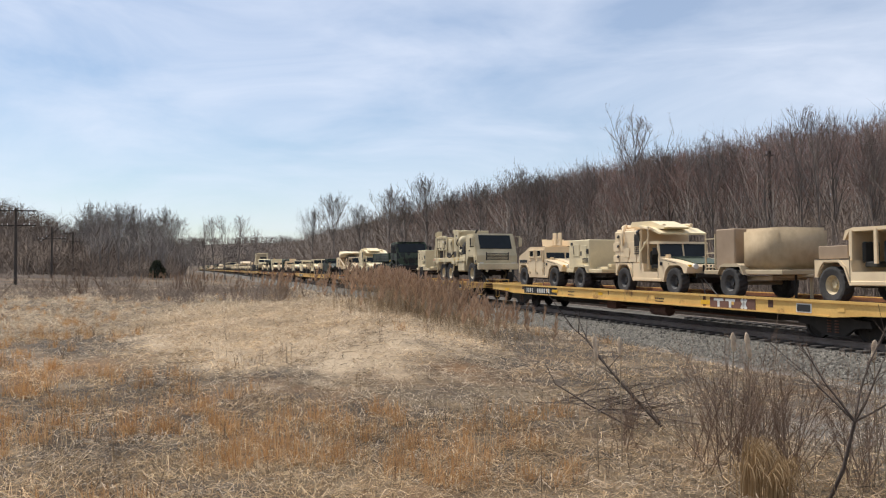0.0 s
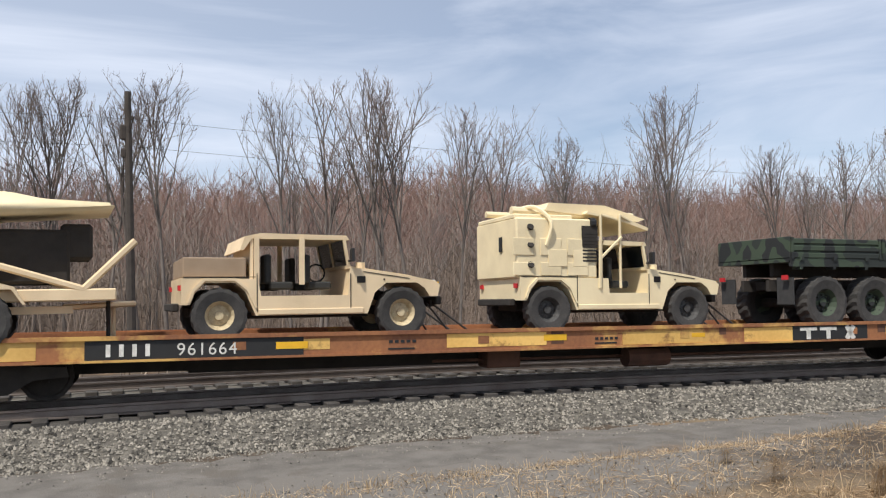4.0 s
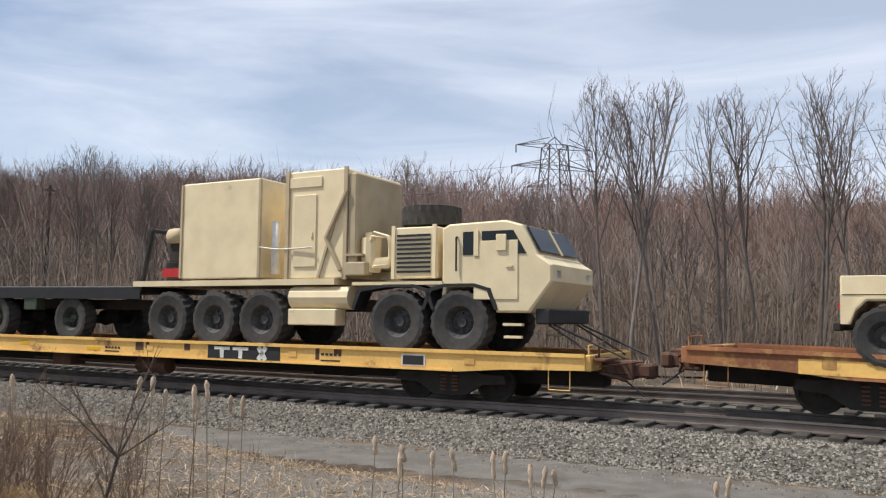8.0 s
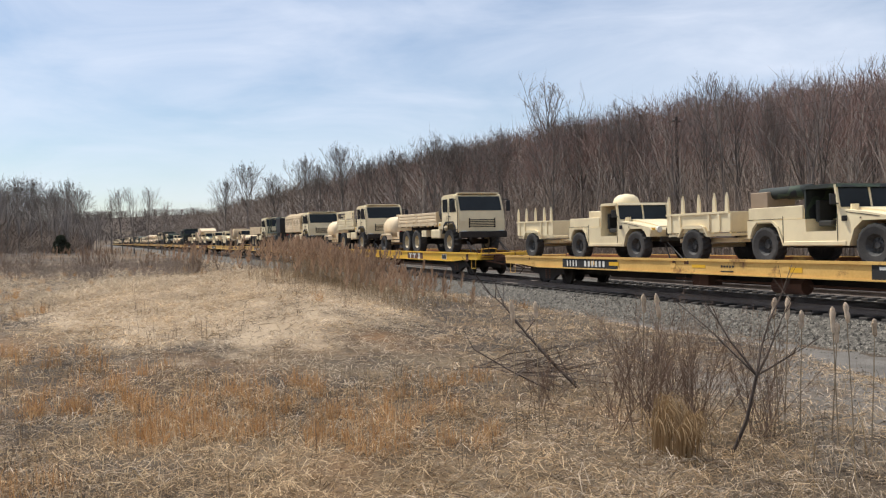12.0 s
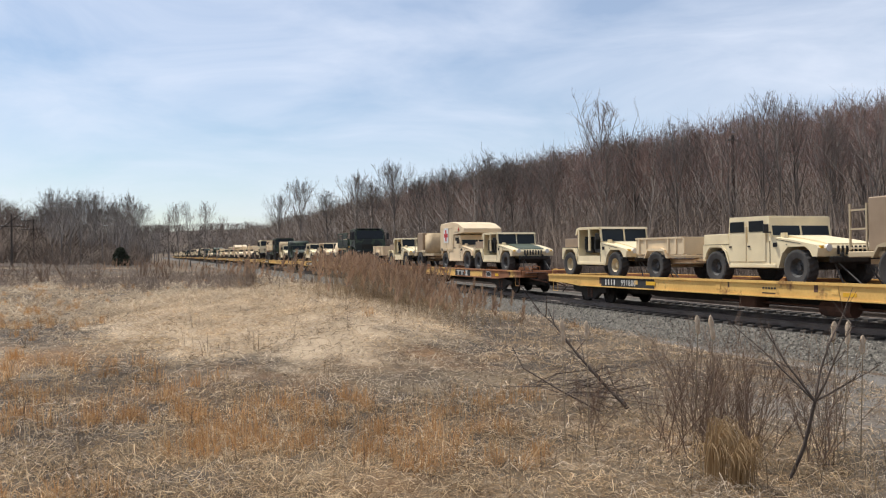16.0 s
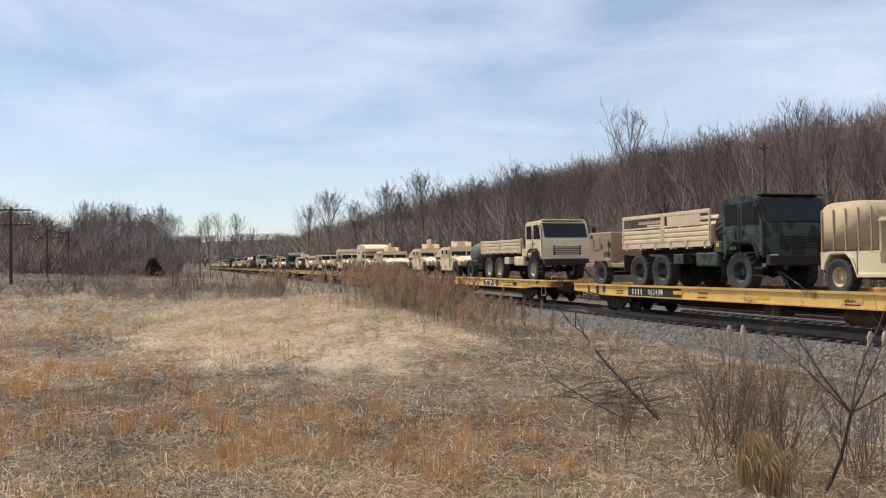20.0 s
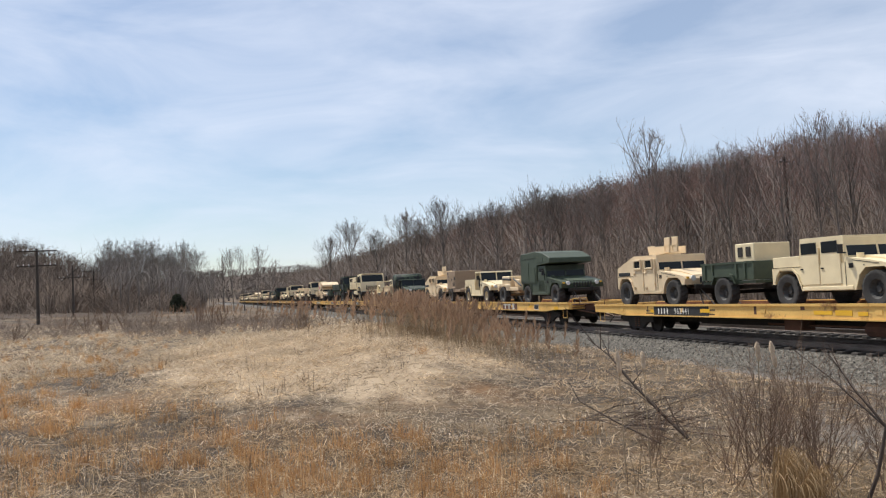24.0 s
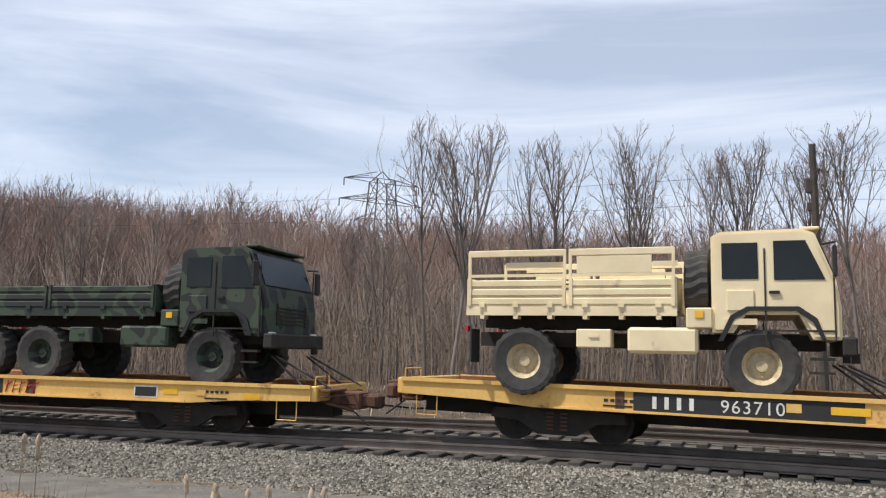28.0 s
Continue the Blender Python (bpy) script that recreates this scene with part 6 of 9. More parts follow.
def heavy_truck():
    p = thing("heavy_truck", "tan ten-wheel heavy military truck with shelter boxes", "military truck", "vehicles on the train")
    hubs = (-3.35, -1.85, -0.40, 2.90, 4.35)
    chassis(p, -4.4, 5.6, hubs, 1.0)
    wheels4(p, W_BIG, hubs, 1.02, 0.65)
    c = 5.9
    prof = [(c - 1.95, 1.0), (c - 1.95, 2.72), (c - 1.80, 2.82), (c - 0.55, 2.86), (c - 0.20, 2.74), (c + 0.12, 2.05), (c + 0.42, 1.82), (c + 0.42, 1.45), (c - 0.05, 0.85), (c - 0.75, 0.85), (c - 0.9, 1.35), (c - 1.85, 1.35)]
    bm = prism(B(), prof, -1.22, 1.22)
    bmesh.ops.bevel(bm, geom=[e for e in bm.edges if abs(e.verts[0].co.y - e.verts[1].co.y) < 0.01], offset=0.04, segments=1, affect="EDGES")
    cab = part("cab", bm, TAN_PALE, p)
    for s in (-1, 1):
        part("side_window", prism(B(), [(c - 1.05, 2.08), (c - 1.05, 2.62), (c - 0.38, 2.62), (c - 0.10, 2.08)], s * 1.215, s * 1.235), GLASS, cab, "side window")
        part("rear_window", box(B(), c - 1.35, s * 1.225, 2.35, 0.24, 0.015, 0.54), GLASS, cab)
        part("headlight", box(B(), c + 0.36, s * 0.85, 1.62, 0.12, 0.28, 0.2, 0.02), WHITE_PAINT, cab)
        part("step", box(box(B(), c - 0.4, s * 1.15, 0.62, 0.4, 0.12, 0.05), c - 0.4, s * 1.15, 0.38, 0.36, 0.1, 0.05), TAN_PALE, cab)
    part("door", box(box(B(), c - 0.75, -1.225, 1.75, 0.95, 0.03, 1.3, 0.01), c - 0.45, -1.25, 1.8, 0.14, 0.03, 0.05), TAN_PALE, cab)
    part("windscreen", box(B(), c - 0.0, 0, 2.42, 0.03, 2.2, 0.66, 0.01, rot=(0, -26, 0)), GLASS, cab, "two-part dark windscreen")
    part("windscreen_post", box(B(), c + 0.02, 0, 2.42, 0.04, 0.07, 0.68, rot=(0, -26, 0)), TAN_PALE, cab)
    e = part("engine_cover", box(B(), 3.25, 0, 2.18, 1.1, 2.3, 1.25, 0.03), TAN_PALE, p)
    bm = B()
    for k in range(9):
        box(bm, 3.25, -1.165, 1.72 + k * 0.11, 0.8, 0.02, 0.05)
    part("radiator_grille", bm, BLACK, e)
    w = part_of("spare_wheel", W_BIG[0], p, Matrix.Translation((3.05, 0.0, 3.20)) @ Matrix.Rotation(radians(90), 4, "X"))
    part_of("rim", W_BIG[1], w)
    part("running_board", box(box(B(), 3.2, -1.1, 1.44, 2.2, 0.3, 0.07), -1.5, 0, 1.5, 6.2, 2.4, 0.14), TAN_PALE, p)
    bm = B()
    for x in (2.95, 4.35):
        prism(bm, [(x - 0.85, 0.9), (x - 0.7, 1.32), (x - 0.35, 1.42), (x + 0.35, 1.42), (x + 0.7, 1.32), (x + 0.85, 0.9), (x + 0.78, 0.9), (x + 0.62, 1.27), (x + 0.3, 1.36), (x - 0.3, 1.36), (x - 0.62, 1.27), (x - 0.78, 0.9)], -1.25, -0.8)
    each("fender", bm, BLACK, p)
    part("fuel_tank", cyl(B(), (0.35, -0.95, 1.15), (1.95, -0.95, 1.15), 0.26, 12), TAN_PALE, p)
    part("tool_box", box(B(), 1.0, -1.0, 0.72, 1.3, 0.4, 0.36, 0.02), TAN_PALE, p)
    s = part("shelter", box(B(), -1.75, 0, 2.83, 2.45, 2.4, 2.45, 0.03), TAN_PALE, p, "large plain tan shelter box")
    each("corner_post", box(box(B(), -2.98, -1.2, 2.83, 0.06, 0.06, 2.4), -0.53, -1.2, 2.83, 0.06, 0.06, 2.4), TAN_DUSTY, s)
    g = part("generator_cabinet", box(B(), 1.05, 0, 2.85, 1.55, 2.3, 2.55, 0.03), TAN_PALE, p, "tan generator cabinet with door")
    part("cabinet_door", box(box(box(B(), 0.75, -1.165, 2.7, 0.62, 0.03, 1.7, 0.01), 0.95, -1.19, 2.6, 0.05, 0.03, 0.12), 0.75, -1.165, 3.85, 0.9, 0.03, 0.25, 0.01), TAN_PALE, g)
    bm = B()
    for x in (0.25, 1.85):
        box(bm, x, -1.17, 2.85, 0.09, 0.05, 2.6)
    box(bm, 1.4, -1.17, 2.4, 0.06, 0.05, 1.7, rot=(0, 18, 0))
    each("cabinet_brace", bm, TAN_DUSTY, g)
    part("hatch", box(B(), 2.0, -0.2, 2.9, 0.25, 1.9, 2.2, 0.04), TAN_DUSTY, p)
    part("gas_bottle", cyl(B(), (-0.25, -0.95, 1.7), (-0.25, -0.95, 3.0), 0.11, 10, 0.09), WHITE_PAINT, p, "pale gas bottle", True)
    part("rear_winch", box(box(box(B(), -3.35, -0.4, 1.85, 0.7, 1.2, 0.5, 0.03), -3.4, -0.8, 2.5, 0.4, 0.4, 0.9, 0.04), -3.3, -0.85, 2.0, 0.6, 0.3, 0.1), UNDER, p)
    part("rear_panel", box(B(), -3.35, -1.15, 1.78, 0.55, 0.04, 0.22), RED, p, "red rear panel")
    part("bumper", box(B(), c + 0.2, 0, 0.78, 0.3, 2.3, 0.3, 0.03), BLACK, p)
    each("tie_down_chain", chains(c + 0.3, c + 1.5, 0.8), STRAP, p)
    part("window_frame", box(B(), c - 1.17, -1.245, 2.35, 0.10, 0.03, 0.60), TAN_PALE, cab)
    part("window_mirror", box(B(), c - 0.62, -1.26, 2.34, 0.22, 0.03, 0.38, 0.01), TAN_PALE, cab)
    part("air_cleaner", cyl(cyl(B(), (2.32, -0.85, 1.7), (2.32, -0.85, 2.5), 0.22, 12), (2.32, -0.85, 2.5), (2.32, -0.85, 2.62), 0.14, 12), TAN_PALE, p)
    part("side_step", box(box(B(), 2.15, -1.05, 1.78, 0.5, 0.35, 0.30, 0.02), 2.1, -1.05, 2.1, 0.4, 0.3, 0.05), TAN_DUSTY, p)
    part("hose", hose(((2.4, -1.0, 2.4), (2.6, -1.1, 2.6), (2.62, -1.05, 2.1), (2.5, -1.0, 1.8)), 0.05), TAN_PALE, p)
    part("load_strap", hose(((-0.5, -1.22, 2.35), (0.1, -1.2, 2.28), (1.0, -1.24, 2.30)), 0.02, 4), WHITE, p)
    part("engine_frame", box(box(B(), 2.76, -1.16, 2.2, 0.08, 0.05, 1.3), 3.74, -1.16, 2.2, 0.08, 0.05, 1.3), TAN_PALE, e)
    part("rear_drum", cyl(B(), (-3.6, -0.9, 2.75), (-3.15, -0.9, 2.75), 0.22, 12), TAN_DUSTY, p, "", True)
    part("cabinet_strap", cyl(cyl(B(), (1.75, -1.2, 1.75), (1.35, -1.2, 2.5), 0.05, 6), (1.35, -1.2, 2.5), (1.9, -1.2, 3.6), 0.05, 6), TAN_DUSTY, g)
    part("grab_rail", cyl(cyl(B(), (c - 1.6, -1.27, 1.7), (c - 1.6, -1.27, 2.5), 0.02, 5), (c - 1.6, -1.22, 2.5), (c - 1.6, -1.27, 2.5), 0.02, 5), BLACK, cab)
    squash(p, 1.45, 0.95)
    # the front end stands a little further forward and lower
    for o in p.children_recursive:
        kind = o.name.split(".")[0]
        if kind == "wheel":
            o.matrix_basis.translation.x += 0.32 if o.matrix_basis.translation.x > 2.2 else 0.0
        elif kind not in ("rim", "spare_wheel", "running_board", "chassis"):
            for v in o.data.vertices:
                if v.co.x > 2.55:
                    v.co.x += 0.32
                    v.co.z = min(v.co.z, 1.45) + max(0.0, v.co.z - 1.45) * 0.90
        elif kind == "spare_wheel":
            o.matrix_basis.translation += Vector((0.30, 0, -0.17))
    return p


def trailer(kind, paint, label, load=None):
    """A one-axle trailer; its wheel stands at x 0, its drawbar points forward."""
    p = thing("trailer", label, "trailer", "vehicles on the train")
    tan = paint in (TAN, TAN_PALE, TAN_DUSTY)
    wheels4(p, W_H_DARK, (0.0,), 0.92, 0.47)
    bm = box(B(), 0.1, 0, 0.62, 2.5, 1.2, 0.12)
    for s in (-1, 1):
        cyl(bm, (1.2, s * 0.5, 0.66), (2.35, 0, 0.70), 0.05, 6)
    cyl(bm, (0, -0.8, 0.47), (0, 0.8, 0.47), 0.06, 8)
    cyl(bm, (2.0, 0.2, 0.7), (2.0, 0.2, 0.05), 0.05, 6)
    part("drawbar", bm, UNDER if not tan else paint, p)
    part("support_leg", cyl(B(), (1.9, -0.25, 0.05), (1.9, -0.25, 0.85), 0.04, 6), UNDER, p)
    for s in (-1, 1):
        part("fender", prism(B(), [(-0.66, 0.72), (-0.5, 1.0), (-0.3, 1.06), (0.3, 1.06), (0.5, 1.0), (0.66, 0.72), (0.62, 0.72), (0.46, 0.96), (-0.46, 0.96), (-0.62, 0.72)], s * 0.78, s * 1.07), paint, p)
    if kind in ("cargo", "stakes", "canvas"):
        x0, x1 = -1.25, 1.45
        part("bed_floor", box(B(), (x0 + x1) / 2, 0, 0.78, x1 - x0, 1.86, 0.08), paint, p)
        for s in (-1, 1):
            bm = box(B(), (x0 + x1) / 2, s * 0.96, 1.12, x1 - x0, 0.05, 0.56, 0.01)
            for k in range(7):
                xx = x0 + 0.2 + k * 0.42
                if abs(xx) > 0.55:
                    box(bm, xx, s * 0.995, 1.12, 0.09, 0.05, 0.46)
            box(bm, (x0 + x1) / 2, s * 0.985, 1.38, x1 - x0, 0.08, 0.06)
            part("side_panel", bm, paint, p)
        for x in (x0, x1):
            part("end_panel", box(B(), x, 0, 1.12, 0.05, 1.9, 0.56, 0.01), paint, p)
        if kind == "stakes":
            for x in (-1.15, -0.5, 0.2, 0.85, 1.35):
                part("stake", prism(B(), [(x - 0.07, 1.36), (x - 0.05, 1.75), (x, 1.92), (x + 0.05, 1.75), (x + 0.07, 1.36)], -1.0, -0.95), paint, p)
        if kind == "canvas":
            bm = prism(B(), [(x0 - 0.05, 1.2), (x0 - 0.05, 2.12), (x0 + 0.12, 2.24), (x1 - 0.12, 2.20), (x1 + 0.03, 2.08), (x1 + 0.03, 1.2)], -1.0, 1.0)
            bmesh.ops.bevel(bm, geom=list(bm.edges), offset=0.05, segments=2, affect="EDGES")
            part("canvas_cover", bm, CAMO if paint is GREEN else CANVAS_TAN, p, "camouflaged canvas cover", True)
            w = part_of("spare_wheel", W_H_DARK[0], p, Matrix.Translation((1.75, -0.3, 1.28)) @ Matrix.Rotation(radians(70), 4, "Z"))
            part_of("rim", W_H_DARK[1], w)
        if load == "box":
            b = part("cargo_case", box(B(), 0.75, -0.1, 1.66, 0.95, 1.3, 0.6, 0.02), TAN_PALE, p, "pale equipment case")
            part("case_panel", box(box(B(), 0.55, -0.76, 1.7, 0.22, 0.02, 0.3), 0.95, -0.76, 1.7, 0.22, 0.02, 0.3), UNDER, b)
        elif load == "junk":
            bm = B()
            for k in range(6):
                box(bm, -0.9 + 0.4 * k, -0.3 + 0.1 * (k % 3), 1.40 + 0.05 * (k % 2), 0.3, 0.4, 0.22 + 0.1 * (k % 3), 0.03, rot=(5 * k, 8, 20 * k))
            part("packed_gear", bm, TAN_PALE, p)
    elif kind == "gen":
        part("platform", box(B(), 0.1, 0, 0.80, 3.1, 1.9, 0.16, 0.02), paint, p)
        b = part("generator_housing", box(B(), -0.38, 0, 1.49, 1.84, 1.80, 1.20, 0.03), paint, p)
        bm = box(B(), -0.62, -0.91, 1.66, 0.56, 0.02, 0.52, 0.008)
        box(bm, 0.1, -0.91, 1.5, 0.44, 0.02, 0.7, 0.008)
        each("service_door", bm, paint, b)
        bm = B()
        for x, z, a, c in ((-1.02, 1.93, 0.16, 0.12), (-0.16, 1.52, 0.12, 0.18), (0.38, 1.60, 0.18, 0.2), (-0.82, 1.66, 0.05, 0.34)):
            box(bm, x, -0.915, z, a, 0.02, c)
        for k in range(4):
            box(bm, 0.2, -0.915, 1.16 + 0.05 * k, 0.46, 0.02, 0.025)
        each("vent", bm, BLACK, b)
        part("drawbar_box", box(box(B(), 1.15, 0, 0.86, 0.9, 1.3, 0.22, 0.02), 1.2, -0.2, 1.02, 0.3, 0.3, 0.12, 0.02), paint, p)
    elif kind == "shelter":
        part("platform", box(B(), 0.35, 0, 0.80, 3.7, 1.9, 0.14, 0.02), paint, p)
        b = part("unit_housing", box(B(), -0.45, 0, 1.50, 0.95, 1.8, 1.26, 0.03), BROWN_BOX, p, "brown unit housing")
        bm = B()
        for z in (0.95, 1.4, 1.85):
            box(bm, -1.2, -0.9, z, 0.56, 0.04, 0.04)
        for x in (-1.46, -0.95):
            box(bm, x, -0.9, 1.45, 0.04, 0.04, 1.1)
            box(bm, x, 0.9, 1.45, 0.04, 0.04, 1.1)
        part("ladder_rack", bm, paint, p)
        bm = box(B(), 1.15, 0, 1.48, 1.6, 1.75, 1.2)
        bmesh.ops.bevel(bm, geom=list(bm.edges), offset=0.09, segments=2, affect="EDGES")
        part("tarp", bm, CANVAS_TAN if load != "pale" else TAN_PALE, p, "tarpaulin over the load", True)
    elif kind == "tank":
        part("frame_rail", box(B(), 0.1, 0, 0.80, 2.9, 1.1, 0.14), paint, p)
        bm = cyl(B(), (-1.25, 0, 1.38), (1.2, 0, 1.38), 0.66, 20)
        bmesh.ops.bevel(bm, geom=[e for e in bm.edges if abs(e.verts[0].co.x - e.verts[1].co.x) < 0.01], offset=0.10, segments=2, affect="EDGES")
        t = part("tank", bm, paint, p, "", True)
        part("manhole", cyl(B(), (-0.1, 0, 2.0), (-0.1, 0, 2.14), 0.22, 12), paint, t)
        part("tap_box", box(B(), 1.3, -0.4, 0.98, 0.4, 0.5, 0.3, 0.02), paint, p)
    elif kind == "equip":
        part("platform", box(B(), 0.2, 0, 0.80, 3.1, 1.7, 0.2, 0.02), paint, p)
        part("engine_unit", box(box(B(), -0.4, 0, 1.2, 1.2, 1.4, 0.6, 0.04), 0.7, 0.1, 1.1, 0.7, 1.2, 0.4, 0.04), paint, p)
        part("exhaust_pipe", cyl(B(), (-0.1, 0.3, 1.4), (-0.2, 0.3, 2.1), 0.05, 8), UNDER, p)
        each("hose", cyl(cyl(B(), (0.5, -0.6, 1.35), (1.3, -0.5, 0.95), 0.05, 6), (0.3, -0.7, 1.3), (-0.9, -0.7, 1.35), 0.06, 6), BLACK, p)
    elif kind == "boom":
        part("platform", box(B(), -0.1, 0, 0.86, 4.2, 1.7, 0.2, 0.02), paint, p)
        b = part("generator_housing", box(B(), -1.85, 0, 1.42, 1.75, 1.8, 1.0, 0.04), paint, p, "tan generator housing")
        part("panel", box(box(B(), -2.35, -0.91, 1.45, 0.42, 0.02, 0.5, 0.008), -1.5, -0.91, 1.4, 0.32, 0.02, 0.6, 0.008), TAN_PALE, b)
        each("fitting", box(box(B(), -1.35, -0.92, 1.6, 0.14, 0.03, 0.14), -1.35, -0.92, 1.25, 0.14, 0.03, 0.2), BLACK, b)
        bm = B()
        for s in (-1, 1):
            cyl(bm, (-0.9, s * 0.8, 1.7), (1.5, s * 0.8, 0.95), 0.06, 6)
            cyl(bm, (1.5, s * 0.8, 0.95), (2.3, s * 0.8, 1.75), 0.06, 6)
            cyl(bm, (-0.9, s * 0.8, 0.9), (-0.9, s * 0.8, 2.2), 0.06, 6)
        part("support_frame", bm, paint, p)
        part("dark_machinery", box(box(B(), 0.5, 0.1, 1.5, 1.6, 1.2, 0.9, 0.05), 1.4, 0, 1.75, 0.5, 0.9, 0.6, 0.05), UNDER, p)
        bm = prism(B(), [(-1.5, 1.95), (-1.55, 2.3), (-1.2, 2.52), (0.4, 2.52), (0.9, 2.42), (1.95, 2.38), (2.0, 2.28), (0.2, 2.16), (-0.3, 1.95)], -0.85, 0.85)
        bmesh.ops.bevel(bm, geom=list(bm.edges), offset=0.05, segments=2, affect="EDGES")
        part("boom_cover", bm, TAN_PALE, p, "pale boom hood", True)
    return p


def tank_module():
    p = thing("tank_trailer", "dark green tank trailer with twin axles and black hose cabinet", "trailer", "vehicles on the train")
    chassis(p, -2.6, 3.2, (-0.72, 0.72))
    wheels4(p, W_F_DARK, (-0.72, 0.72), 0.98, 0.59)
    bm = cyl(B(), (-1.4, 0, 2.05), (1.3, 0, 2.05), 0.62, 18)
    bmesh.ops.bevel(bm, geom=[e for e in bm.edges if abs(e.verts[0].co.x - e.verts[1].co.x) < 0.01], offset=0.1, segments=2, affect="EDGES")
    part("tank", bm, GREEN, p, "dark green steel tank", True)
    bm = B()
    for s in (-1, 1):
        box(bm, 0.3, s * 1.1, 1.42, 5.0, 0.08, 0.14)
        for x in (-2.1, -1.2, 1.3):
            cyl(bm, (x, s * 1.1, 1.4), (x + 0.3, s * 1.0, 2.6), 0.05, 6)
        cyl(bm, (-1.8, s * 1.0, 2.65), (3.0, s * 1.0, 2.72), 0.05, 6)
    part("frame", bm, GREEN, p)
    part("hose_cabinet", box(B(), 2.35, 0, 2.0, 1.5, 2.3, 1.3, 0.03), BLACK, p, "black hose cabinet")
    part("lower_cabinet", box(B(), 2.2, 0, 1.0, 1.6, 2.1, 0.7, 0.03), BLACK, p)
    return p


def flatbed():
    p = thing("flatbed_trailer", "long black flatbed trailer with three axles", "trailer", "vehicles on the train")
    part("deck", box(box(B(), 0, 0, 1.36, 8.2, 2.4, 0.16, 0.02), 0, -1.2, 1.22, 8.2, 0.06, 0.2), BLACK, p)
    chassis(p, -3.9, 3.9, (-2.75, -1.45, 1.55))
    wheels4(p, W_F_DARK, (-2.75, -1.45, 1.55), 0.98, 0.59)
    bm = B()
    for s in (-1, 1):
        cyl(bm, (3.6, s * 0.7, 1.4), (3.9, s * 0.7, 2.9), 0.06, 6)
    cyl(bm, (3.9, -0.7, 2.9), (3.9, 0.7, 2.9), 0.06, 6)
    part("hoop", bm, BLACK, p)
    part("drawbar", cyl(cyl(B(), (3.8, -0.5, 1.0), (5.4, 0, 0.9), 0.07, 6), (3.8, 0.5, 1.0), (5.4, 0, 0.9), 0.07, 6), UNDER, p)
    part("side_box", box(B(), 0.0, -1.05, 0.98, 0.5, 0.3, 0.34, 0.02), GREEN, p, "green side box")
    return p


def forklift():
    p = thing("forklift_tractor", "tan rough-terrain forklift with open canopy frame", "forklift", "vehicles on the train")
    wheels4(p, W_SMALL_TAN, (-1.2, 1.2), 0.95, 0.43)
    bm = prism(B(), [(-2.0, 0.75), (-2.0, 1.45), (-1.2, 1.75), (-0.2, 1.75), (0.0, 1.25), (1.6, 1.2), (1.9, 0.9), (1.8, 0.5), (-1.7, 0.5)], -0.7, 0.7)
    part("body", bm, TAN_PALE, p)
    part("side_tank", box(B(), 0.0, -0.95, 0.8, 1.0, 0.5, 0.75, 0.05), TAN_PALE, p)
    bm = B()
    for s in (-1, 1):
        cyl(bm, (-0.25, s * 0.75, 1.2), (-0.25, s * 0.75, 2.6), 0.05, 6)
        cyl(bm, (1.15, s * 0.75, 1.2), (1.0, s * 0.75, 2.6), 0.05, 6)
    box(bm, 0.4, 0, 2.62, 1.6, 1.7, 0.08, 0.02)
    part("canopy", bm, TAN_PALE, p)
    part("seat", box(box(B(), 0.1, 0, 1.45, 0.5, 0.5, 0.2, 0.04), -0.15, 0, 1.75, 0.14, 0.5, 0.5, 0.04), SEAT, p)
    part("lifting_arm", cyl(cyl(B(), (-1.9, -0.4, 1.2), (-1.3, -0.4, 2.2), 0.07, 6), (-1.3, -0.4, 2.2), (-0.9, -0.4, 2.0), 0.07, 6), TAN_PALE, p)
    part("fork_mast", box(box(B(), 2.2, -0.4, 1.2, 0.12, 0.12, 1.8), 2.2, 0.4, 1.2, 0.12, 0.12, 1.8), TAN, p)
    part("fender", prism(B(), [(-1.85, 1.15), (-1.5, 1.32), (-0.8, 1.32), (-0.45, 1.15), (-0.5, 1.1), (-0.8, 1.25), (-1.5, 1.25), (-1.8, 1.1)], -1.2, -0.6), TAN_PALE, p)
    part("steering_column", cyl(B(), (0.75, 0, 1.2), (0.55, 0, 1.75), 0.03, 6), BLACK, p)
    part("exhaust_stack", cyl(B(), (-0.9, 0.3, 1.7), (-0.9, 0.3, 2.3), 0.05, 8), BLACK, p)
    part("hydraulic_hose", hose(((-1.2, -0.5, 1.8), (-1.0, -0.6, 2.1), (-0.7, -0.5, 1.9)), 0.03), BLACK, p)
    for o in p.children:
        if o.name.split(".")[0] != "wheel":
            for v in o.data.vertices:
                v.co.z *= 0.72
    return p


